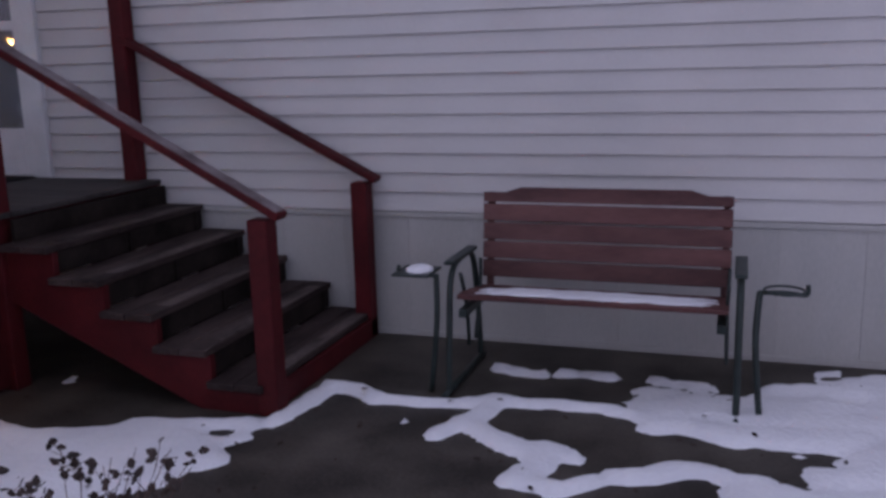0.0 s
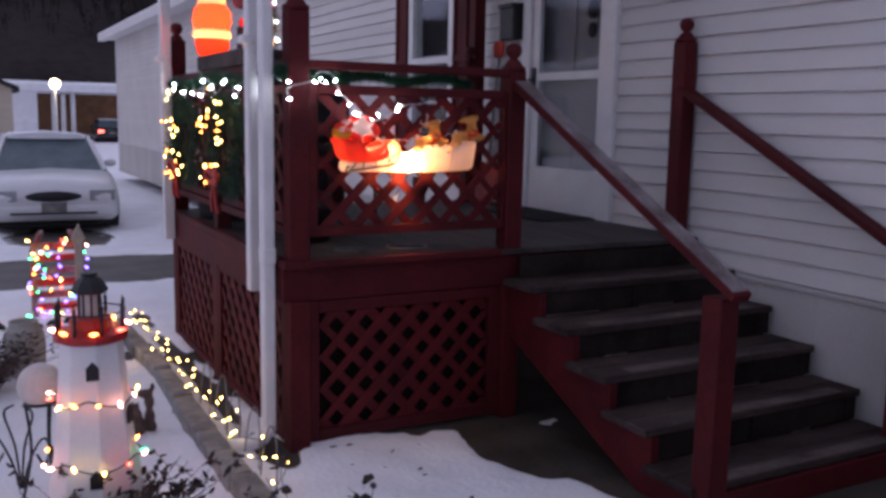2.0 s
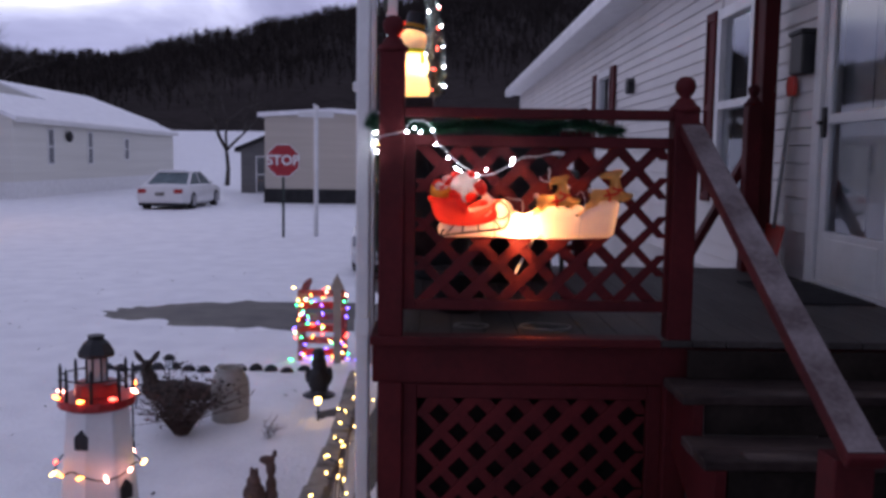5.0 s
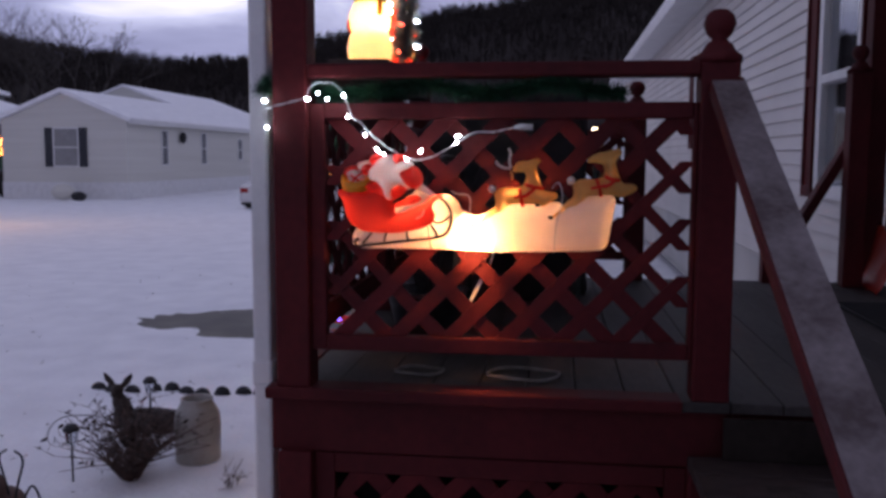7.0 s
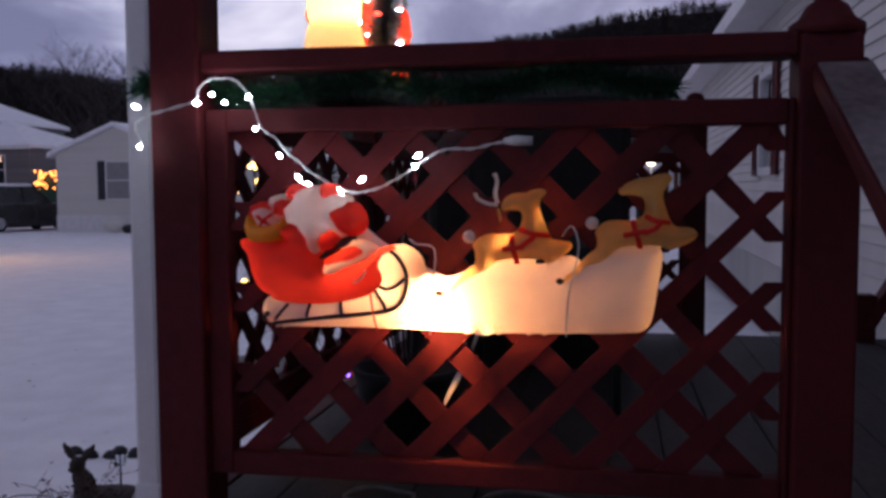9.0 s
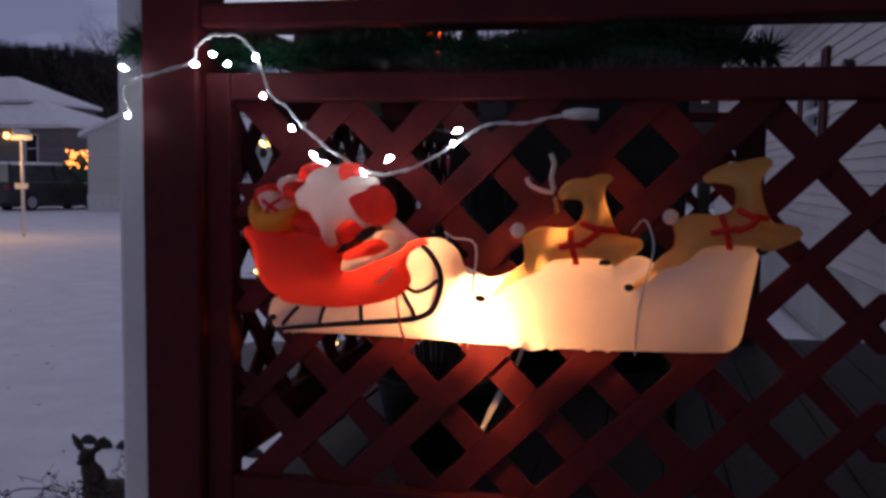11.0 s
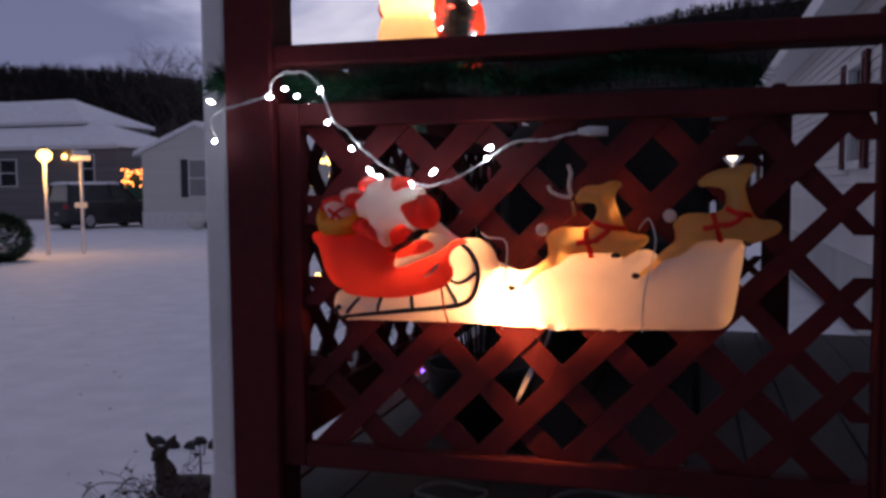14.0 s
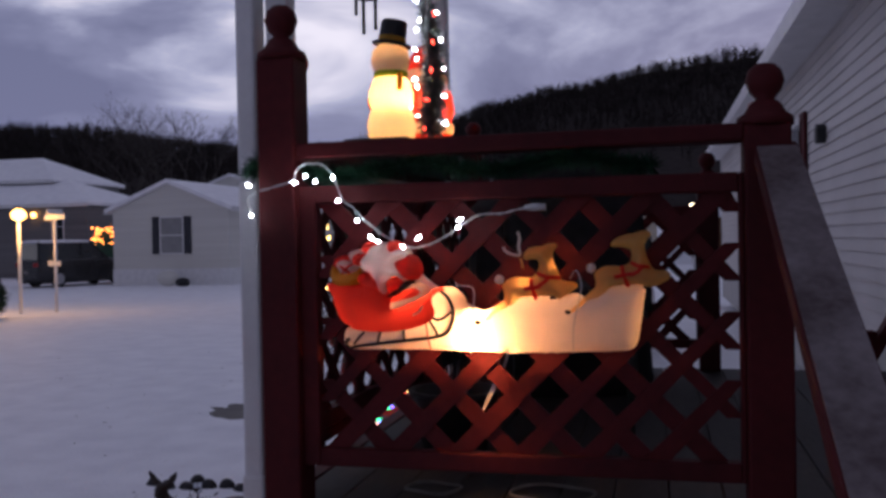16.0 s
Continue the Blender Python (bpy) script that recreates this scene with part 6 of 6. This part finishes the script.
def hull_ring(x, w, z0, z1, crown=0.03):
    h = z1 - z0
    pts = [(-w * 0.93, z0), (-w, z0 + 0.12 * h), (-w, z0 + 0.55 * h), (-w * 0.965, z1 - 0.10 * h), (-w * 0.86, z1), (0, z1 + crown), (w * 0.86, z1), (w * 0.965, z1 - 0.10 * h), (w, z0 + 0.55 * h), (w, z0 + 0.12 * h), (w * 0.93, z0)]
    return [(x, y, z) for y, z in pts]


def car(at, turn, label, paint, suv=False, lit=False):
    """A parked car with its nose towards +x."""
    c = thing("car", at, label, "car", turn=turn)
    L, W, top = (2.35, 0.93, 1.72) if suv else (2.38, 0.90, 1.40)
    belt = 1.06 if suv else 0.90
    hood = 0.98 if suv else 0.78
    ring = [hull_ring(-L, W * 0.80, 0.36, belt - 0.10), hull_ring(-L + 0.10, W * 0.93, 0.26, belt - 0.02), hull_ring(-1.6, W, 0.22, belt), hull_ring(0, W, 0.20, belt), hull_ring(0.85, W, 0.20, belt - 0.02), hull_ring(1.35, W, 0.21, (belt + hood) / 2), hull_ring(L - 0.35, W * 0.97, 0.22, hood), hull_ring(L - 0.08, W * 0.90, 0.24, hood - 0.10), hull_ring(L, W * 0.80, 0.30, hood - 0.22)]
    body = part("body", loft(ring), paint, c)
    r0, r1 = (-2.15, 0.25) if suv else (-0.75, 0.25)
    b0, b1 = (-2.28, 1.05) if suv else (-1.65, 1.15)
    cab = B()
    lo = [(b1, -W * 0.86), (b1, W * 0.86), (b0, W * 0.86), (b0, -W * 0.86)]
    hi = [(r1, -W * 0.66), (r1, W * 0.66), (r0, W * 0.66), (r0, -W * 0.66)]
    v0 = [cab.verts.new((x, y, belt - 0.06)) for x, y in lo]
    v1 = [cab.verts.new((x, y, top - 0.07)) for x, y in hi]
    for k in range(4):
        cab.faces.new((v0[k], v0[(k + 1) % 4], v1[(k + 1) % 4], v1[k]))
    cab.faces.new(v1)
    bmesh.ops.recalc_face_normals(cab, faces=cab.faces[:])
    part("cabin_glass", cab, DARKGLASS if suv else FROST, c, "frosted windows", 0.03)
    rf = loft([[(x, y, z) for y, z in ((-W * s, top - 0.09), (-W * s * 0.85, top - 0.02), (0, top + 0.015), (W * s * 0.85, top - 0.02), (W * s, top - 0.09))] for x, s in ((r0 - 0.10, 0.62), (r0, 0.70), ((r0 + r1) / 2, 0.72), (r1, 0.70), (r1 + 0.10, 0.62))])
    part("roof", rf, SNOW, c, "roof dusted with snow")
    for s in (-1, 1):
        pil = B()
        beam(pil, (b1 + 0.01, s * W * 0.86, belt - 0.04), (r1 + 0.01, s * W * 0.665, top - 0.06), 0.07, 0.05)
        part("pillar", pil, paint, c)
        pil = B()
        beam(pil, (b0 - 0.01, s * W * 0.86, belt - 0.04), (r0 - 0.01, s * W * 0.665, top - 0.06), 0.10, 0.05)
        part("pillar", pil, paint, c)
        pil = B()
        beam(pil, (-0.25, s * W * 0.868, belt - 0.04), (-0.25, s * W * 0.675, top - 0.06), 0.02, 0.08)
        part("pillar", pil, paint, c)
    for s in (-1, 1):
        for x in (1.42, -1.42):
            wv = lathe(B(), [(0.20, -0.10), (0.30, -0.105), (0.325, -0.08), (0.325, 0.08), (0.30, 0.105), (0.20, 0.10)], 22)
            for v in wv.verts:
                v.co = pose(x, s * (W - 0.10), 0.325, 90, 0, 0) @ v.co
            wh = part("wheel", wv, RUBBER, c)
            rim = lathe(B(), [(0.0, 0.0), (0.05, 0.012), (0.19, 0.0), (0.205, 0.02)], 16)
            for v in rim.verts:
                v.co = pose(x, s * (W + 0.006), 0.325, 90 * -s, 0, 0) @ v.co
            part("rim", rim, CHROME, wh)
        hl = loft([[(L - 0.16, s * 0.50, hood - 0.24), (L - 0.16, s * 0.50, hood - 0.11), (L - 0.17, s * 0.80, hood - 0.12), (L - 0.17, s * 0.80, hood - 0.25)], [(L + 0.02, s * 0.46, hood - 0.265), (L - 0.005, s * 0.46, hood - 0.13), (L - 0.07, s * 0.80, hood - 0.13), (L - 0.04, s * 0.80, hood - 0.265)]])
        part("headlight", hl, LENS, c, "clear headlight lens")
        tl = box(B(), -L - 0.012, -L + 0.12, min(s * 0.48, s * 0.78), max(s * 0.48, s * 0.78), belt - 0.30, belt - 0.14)
        part("tail_light", tl, TAIL_ON if lit else TAIL, c, "glowing red tail light" if lit else "red tail light", 0.02)
        mi = ball(B(), (0.72, s * (W - 0.01), belt + 0.05), 0.085, 10, (0.6, 1.1, 0.7))
        part("mirror", mi, paint, c)
    part("grille", ball(B(), (L + 0.0, 0, hood - 0.20), 0.36, 16, (0.10, 1.0, 0.20)), BLACK, c, "oval dark grille")
    part("bumper", loft([[(L - 0.10 + d, y, z) for y, z in ((-0.80, 0.30), (-0.80, 0.46), (0.80, 0.46), (0.80, 0.30))] for d in (0.0, 0.13)]), paint, c, "", 0.04)
    part("air_intake", box(B(), L + 0.015, L + 0.034, -0.55, 0.55, 0.335, 0.365), BLACK, c)
    part("number_plate", box(B(), L + 0.03, L + 0.042, -0.16, 0.16, 0.36, 0.50), KERB, c, "plain grey plate")
    part("number_plate", box(B(), -L - 0.02, -L - 0.004, -0.16, 0.16, 0.52, 0.64), KERB, c, "plain grey plate")
    part("underbody", box(B(), -L + 0.15, L - 0.12, -W + 0.10, W - 0.10, 0.16, 0.30), RUBBER, c)
    return c


car((-15.25, 2.22, level(-15, 2)), -3, "white saloon car with frosted windscreen parked on snow", CARWHITE)
car((-33.5, -7.0, level(-33, -7)), 178, "white saloon car parked on the snowy street", CARWHITE)
suv = car((-37.6, -22.9, level(-38, -23)), 160, "dark sport utility vehicle parked beside the house", CARDARK, True)
suv.scale = (1.05, 1.05, 1.22)
car((-58.0, 9.2, level(-58, 9)), 178, "dark car with glowing tail lights under a carport", CARDARK, False, True)

HOMEWALL = material("cream_siding", (0.60, 0.59, 0.54), (0.68, 0.67, 0.62), 0.6, 0.8, 14, 0.2, stretch=(0.15, 0.15, 6))
BEIGE = material("beige_siding", (0.46, 0.41, 0.345), (0.54, 0.485, 0.42), 0.6, 0.7, 12, 0.2, stretch=(0.15, 0.15, 6))
GREYWALL = material("grey_house_wall", (0.12, 0.118, 0.118), (0.18, 0.175, 0.175), 0.6, 0.7, 12, 0.2, stretch=(0.15, 0.15, 6))
DRAWN = material("drawn_grey_blind", (0.24, 0.24, 0.24), (0.30, 0.30, 0.30), 0.6, 3, 30, 0.1)
SHUTTER = material("dark_shutter", (0.02, 0.022, 0.03), (0.035, 0.037, 0.045), 0.5)
ROOFDARK = material("dark_roof", (0.012, 0.012, 0.013), (0.03, 0.03, 0.032), 0.8, 3, 20, 0.3)


def home(at, turn, length, width, wall_h, rise, wall_mat, roof_mat, label, windows, sill=0.9, eave=0.25, skirt=None, edge=None, hip=0.0):
    """A home with its gable end towards +x at the given place; windows: (side, along, z0, w, h, shutters)."""
    t = thing("neighbour_house", at, label, "house", turn=turn)
    b = loft([[(x, -width / 2, 0), (x, -width / 2, wall_h), (x, 0, wall_h + (0 if hip else rise)), (x, width / 2, wall_h), (x, width / 2, 0)] for x in (0, -length)])
    for f in b.faces:
        f.smooth = False
    part("wall_shell", b, wall_mat, t)
    for s in (-1, 1):
        o = width / 2 + eave
        drop = rise / (width / 2) * eave
        r_ = loft([[(x, s * o, wall_h - drop + 0.02), (x, s * o, wall_h - drop + 0.20), (x - g, 0, wall_h + rise + 0.20), (x - g, 0, wall_h + rise + 0.02)] for x, g in ((eave, hip), (-length - eave, -hip))])
        for f in r_.faces:
            f.smooth = False
        rp = part("roof_slope", r_, roof_mat, t)
        part("fascia", box(B(), -length - eave, eave, min(s * o, s * (o + 0.03)), max(s * o, s * (o + 0.03)), wall_h - drop - 0.04, wall_h - drop + 0.16), edge or WHITE, t)
    if hip:
        for x, g in ((eave, hip), (-length - eave, -hip)):
            o, drop = width / 2 + eave, rise / (width / 2) * eave
            h_ = B()
            up = [h_.verts.new(p) for p in ((x, -o, wall_h - drop + 0.20), (x, o, wall_h - drop + 0.20), (x - g, 0, wall_h + rise + 0.20))]
            lo = [h_.verts.new(v.co - Vector((0, 0, 0.18))) for v in up]
            h_.faces.new(up)
            h_.faces.new(lo[::-1])
            for k in range(3):
                h_.faces.new((up[k], lo[k], lo[(k + 1) % 3], up[(k + 1) % 3]))
            bmesh.ops.recalc_face_normals(h_, faces=h_.faces[:])
            part("roof_slope", h_, roof_mat, t)
    if skirt:
        part("skirting", box(B(), -length - 0.02, 0.03, -width / 2 - 0.03, width / 2 + 0.03, 0, skirt[0]), skirt[1], t)
    for side, a, z0, w, h, sh in windows:
        m = {"e": pose(0.0, a, z0, 0, 0, 90), "n": pose(-a, width / 2, z0, 0, 0, 180), "s": pose(-a, -width / 2, z0, 0, 0, 0)}[side]
        fr = B()
        for q in ((-w / 2 - 0.06, w / 2 + 0.06, -0.05, 0.03, h, h + 0.06), (-w / 2 - 0.06, w / 2 + 0.06, -0.05, 0.03, -0.06, 0), (-w / 2 - 0.06, -w / 2, -0.05, 0.03, 0, h), (w / 2, w / 2 + 0.06, -0.05, 0.03, 0, h), (-w / 2, w / 2, -0.04, 0.03, h / 2 - 0.025, h / 2 + 0.025)):
            box(fr, *q)
        for v in fr.verts:
            v.co = m @ v.co
        wn = part("window", fr, WHITE, t)
        p = box(B(), -w / 2, w / 2, -0.03, 0.02, 0, h)
        for v in p.verts:
            v.co = m @ v.co
        part("pane", p, DARKGLASS if sh != 2 else DRAWN, wn)
        if sh:
            for s in (-1, 1):
                q = box(B(), *sorted((s * (w / 2 + 0.07), s * (w / 2 + 0.42))), -0.06, 0.0, -0.05, h + 0.05)
                for v in q.verts:
                    v.co = m @ v.co
                part("shutter", q, SHUTTER, wn)
    return t


hw = home((-36.9, -17.65, level(-37, -18)), 0, 22.5, 5.65, 3.35, 1.15, HOMEWALL, SNOW, "cream mobile home with a snowy roof and dark-shuttered window", [("e", 0.1, 1.45, 1.05, 1.55, 2), ("n", 3.6, 1.5, 0.55, 1.5, 0), ("n", 8.2, 1.5, 0.55, 1.5, 0), ("n", 13.5, 1.7, 0.6, 1.1, 0)], skirt=(0.75, WHITE))
lan = part("porch_light", ball(B(), (-5.4, 2.98, 2.75), 0.22, 10, (1, 0.7, 1.2)), BLACK, hw, "dark wall light")
shed_box = thing("meter_box", (-52.0, -16.3, level(-52, -16)), "dark upright utility cabinet beside the home", "cabinet")
part("cabinet_body", box(B(), -0.5, 0.5, -0.4, 0.4, 0, 2.1), SHUTTER, shed_box, "", 0.05)
# the beige home's dark skirt box stands for shade below its raised floor
home((-37.0, -1.75, level(-37, -2)), 0, 14.0, 5.6, 3.55, 0.18, BEIGE, SNOW, "beige mobile home raised on blocks, its shaded gap a dark box", [("n", 3.0, 1.6, 0.8, 1.2, 0)], skirt=(0.62, ROOFDARK), edge=ROOFDARK)
home((-43.0, 2.16, level(-43, 3)), 0, 8.0, 2.1, 2.75, 0.45, BEIGE, ROOFDARK, "low beige extension with a sloping dark roof", [], edge=ROOFDARK)
home((-47.0, -6.4, level(-47, -6)), 0, 4.0, 2.6, 2.3, 0.55, GREYWALL, ROOFDARK, "small grey garden shed with a dark roof", [("e", 0.0, 0.1, 0.9, 1.8, 0)], edge=ROOFDARK)
home((-75.0, -34.0, level(-75, -34)), 0, 20.0, 14.0, 4.2, 2.6, HOMEWALL, SNOW, "distant home with a broad snow-covered roof", [])
# two-storey house with stepped snowy roofs
gh = home((-50.0, -28.2, level(-46, -34)), 90, 20.0, 8.0, 4.2, 1.5, GREYWALL, SNOW, "grey house with a wide snow-covered roof", [("s", 1.9, 2.2, 0.7, 1.5, 0), ("s", 7.4, 2.0, 1.1, 1.5, 0), ("s", 12.0, 2.0, 1.1, 1.5, 0)], hip=4.2)
part("porch_lamp", ball(B(), (-3.4, -4.15, 3.65), 0.16, 10), SODIUM, gh, "glowing orange wall lamp")
home((-53.0, -33.0, level(-49, -36)), 90, 14.0, 7.0, 5.9, 1.6, GREYWALL, SNOW, "grey upper storey with a snow-covered roof", [], hip=3.6)
# garage with an open front and white pillars
car_port = thing("carport", (-56.5, 7.8, level(-56, 8)), "brown carport with a snowy flat roof and white columns", "carport")
part("back_wall", box(B(), -7.0, -6.8, -3.6, 3.6, 0, 2.9), material("brown_plywood", (0.16, 0.075, 0.035), (0.26, 0.13, 0.06), 0.7, 2, 30, 0.2), car_port)
part("roof", box(B(), -7.2, 0.5, -4.0, 4.0, 2.9, 3.35), SNOW, car_port, "flat roof under snow", 0.05)
part("side_panel", box(B(), -0.2, 0.0, -4.0, -2.6, 0, 2.9), SNOW, car_port)
for y in (-1.75, -1.25, -0.72, 3.7):
    part("column", tube(B(), [(0.2, y, 0), (0.2, y, 2.9)], 0.13, 10), WHITE, car_port)
sl2 = thing("street_lamp", (-41.0, 4.75, level(-41, 5)), "white post lamp with a glowing pale globe", "street lamp")
part("post", tube(B(), [(0, 0, 0), (0, 0, 2.75)], 0.06, 10), WHITE, sl2)
part("globe", ball(B(), (0, 0, 2.95), 0.22, 14), glow("pale_lamp", (1.0, 0.80, 0.55), 10.0), sl2, "glowing pale globe")
lit = thing("lit_hedge", (-44.0, -25.75, level(-44, -26)), "low hedge covered in glowing orange lights", "hedge")
hb = B()
for k in range(60):
    ball(hb, (rnd.uniform(-0.3, 0.3), rnd.uniform(-0.8, 0.8), rnd.uniform(1.7, 2.8)), 0.055, 6)
tagged(part("light_net", hb, BULB["orange"], lit), kind="stuff")
part("hedge_body", ball(B(), (-0.4, 0, 1.3), 1.4, 14, (0.4, 0.8, 1.0)), WREATHGREEN, lit)
barrow = thing("garden_barrow", (-35.9, -17.2, level(-36, -17)), "pale tipped wheelbarrow against the skirting", "wheelbarrow")
part("tray", ball(B(), (0, 0, 0.38), 0.42, 12, (0.6, 1.3, 0.8)), HOMEWALL, barrow)
part("wheel", ball(B(), (0.1, 0.75, 0.2), 0.25, 12, (0.5, 1.4, 0.8)), BLACK, barrow)
big = thing("round_shrub", (-20.3, -13.4, level(-20, -13)), "dark rounded evergreen shrub at the street corner", "shrub")
part("foliage", sprigs(B(), [(0.72 * math.sin(a) * math.cos(q), 0.72 * math.sin(a) * math.sin(q), 0.60 + 0.56 * math.cos(a)) for a in np.linspace(0.1, 3.0, 18) for q in np.linspace(0, 6.2, 26)], 0.05, 14, rnd, 0.18, 0.022), WREATHGREEN, big)

# ---- wooded hills ----
WOODS = material("bare_woodland_floor", (0.024, 0.020, 0.0195), (0.052, 0.043, 0.041), 0.95, 0.05, 0.6, 0.6, spec=0.03, depth=1.5)
RIDGE = [(-180, 5), (-110, 6), (-60, 9), (-25, 11), (-8, 10.4), (0, 10.0), (6, 8.9), (10, 7.9), (13, 7.2), (16, 6.5), (20, 5.5), (24, 5.4), (28, 5.7), (33, 6.3), (40, 6.5), (60, 6), (110, 5), (180, 5)]


def ridge(az):
    for (a, e), (b, f) in zip(RIDGE, RIDGE[1:]):
        if az <= b:
            return e + (f - e) * ease(a, b, az)
    return 5.0


def hill_z(az, r):
    top = 300 * math.tan(radians(ridge(az))) + 1.5
    base = level(*bez(az, 150)) - 1.0
    k = (r - 135) / 165
    return base + (top - base) * (min(1, max(0, k)) ** 0.85) + 1.2 * noise.noise((az * 0.15, r * 0.03, 2))


AZ = [-100 + 1.5 * k for k in range(161)]
RR = [130, 145, 165, 190, 220, 250, 280, 300, 330, 380]
hv = [(*bez(a, r), hill_z(a, min(r, 300)) - max(0, r - 300) * 0.12 - (4 if r < 140 else 0)) for a in AZ for r in RR]
hf = [(i * len(RR) + j, i * len(RR) + j + 1, (i + 1) * len(RR) + j + 1, (i + 1) * len(RR) + j) for i in range(len(AZ) - 1) for j in range(len(RR) - 1)]
hm = bpy.data.meshes.new("wooded_hill")
hm.from_pydata(hv, [], hf)
hm.polygons.foreach_set("use_smooth", [True] * len(hf))
hm.materials.append(WOODS)
tagged(new("wooded_hill", hm), "dark winter hillside behind the homes", "hill", kind="structure")
rnd = random.Random(21)
tv, tf = [], []


def spike(p, q, w):
    d = (q - p).cross(Vector((0.3, 0.8, 0.1))).normalized() * w
    e = (q - p).cross(d).normalized() * w
    i = len(tv)
    tv.extend([p + d, p - d * 0.5 + e, p - d * 0.5 - e, q])
    tf.extend([(i, i + 1, i + 3), (i + 1, i + 2, i + 3), (i + 2, i, i + 3)])


for k in range(15000):
    az = rnd.uniform(-42, 48)
    r = 150 + 152 * rnd.random() ** 0.6
    x, y = bez(az, r)
    z = hill_z(az, r) - 0.5
    h = rnd.uniform(2.6, 5.2) * (0.8 + 0.5 * noise.noise((az * 0.3, r * 0.05, 3)))
    o = Vector((x, y, z))
    spike(o, o + Vector((rnd.uniform(-.4, .4), rnd.uniform(-.4, .4), h)), 0.10)
    for m in range(11):
        f = rnd.uniform(0.3, 0.95)
        a = rnd.uniform(0, math.tau)
        s = o + Vector((0, 0, h * f))
        spike(s, s + Vector((math.cos(a), math.sin(a), rnd.uniform(0.5, 1.6))) * h * 0.30 * rnd.uniform(0.6, 1.2), 0.07)
wm = bpy.data.meshes.new("far_woods")
wm.from_pydata([tuple(v) for v in tv], [], tf)
wm.materials.append(material("winter_bark", (0.026, 0.022, 0.021), (0.056, 0.046, 0.043), 0.9, 0.3, 3, 0.0, spec=0.05))
tagged(new("far_woods", wm), "bare dark winter trees covering the hills", "woods", kind="stuff")
BARK = material("tree_bark", (0.03, 0.025, 0.022), (0.07, 0.058, 0.05), 0.9, 3, 20, 0.4)


def bare_tree(at, height, seed, label):
    q = random.Random(seed)
    t = thing("bare_tree", at, label, "tree")
    b = B()

    def grow(p, d, ln, r, depth):
        e = p + d * ln
        m = p.lerp(e, 0.5) + Vector((q.uniform(-1, 1), q.uniform(-1, 1), 0)) * ln * 0.06
        tube(b, [p, m, e], [r, r * 0.82, r * 0.64], 5 if depth < 2 else 3)
        if depth >= 7:
            return
        for _ in range(2 if depth else 4):
            nd = (d + Vector((q.gauss(0, 1), q.gauss(0, 1), q.uniform(-0.1, 0.6))) * 0.55).normalized()
            grow(e, nd, ln * q.uniform(0.62, 0.84), r * 0.60, depth + 1)
        if depth > 1 and q.random() < 0.5:
            grow(m, (d + Vector((q.gauss(0, 1), q.gauss(0, 1), 0.2)) * 0.8).normalized(), ln * 0.6, r * 0.4, depth + 1)

    grow(Vector((0, 0, 0)), Vector((0, 0, 1)), height * 0.27, height * 0.019, 0)
    part("trunk", b, BARK, t)


bare_tree((-58.0, -11.0, level(-58, -11) - 0.1), 9.0, 2, "bare dark tree standing in the snowy yard")
for a_, r_, h_, s_ in ((27.6, 112, 17, 4), (29.2, 106, 18, 5), (30.6, 110, 18, 7), (32.0, 118, 17, 6)):
    x, y = bez(a_, r_)
    bare_tree((x, y, level(x, y) - 0.3), h_, s_, "tall bare tree in front of the wooded hill")

# ---- bits of leaf and dirt on the snow ----
rnd = random.Random(31)
bits = B()
for k in range(420):
    if k < 150:
        x, y = rnd.uniform(-3.6, 1.3), rnd.uniform(2.3, 4.5)
    else:
        x, y = rnd.uniform(-14, -2.6), rnd.uniform(-6, 1.9)
    z = level(x, y) + max(snow_depth(x, y), 0.0) + 0.004
    a, L = rnd.uniform(0, math.tau), rnd.uniform(0.008, 0.026)
    u, v = Vector((math.cos(a), math.sin(a), rnd.uniform(-0.2, 0.3))) * L, Vector((-math.sin(a), math.cos(a), rnd.uniform(-0.2, 0.3))) * L * 0.45
    c = Vector((x, y, z))
    bits.faces.new([bits.verts.new(p) for p in (c - u, c - v, c + u * 0.6 - v * 0.3, c + u, c + v)])
me = mesh_of("fallen_leaf_litter", bits, LEAF)
tagged(new("fallen_leaf_litter", me), "small dry leaf bits scattered on the snow", "leaf litter", kind="stuff")
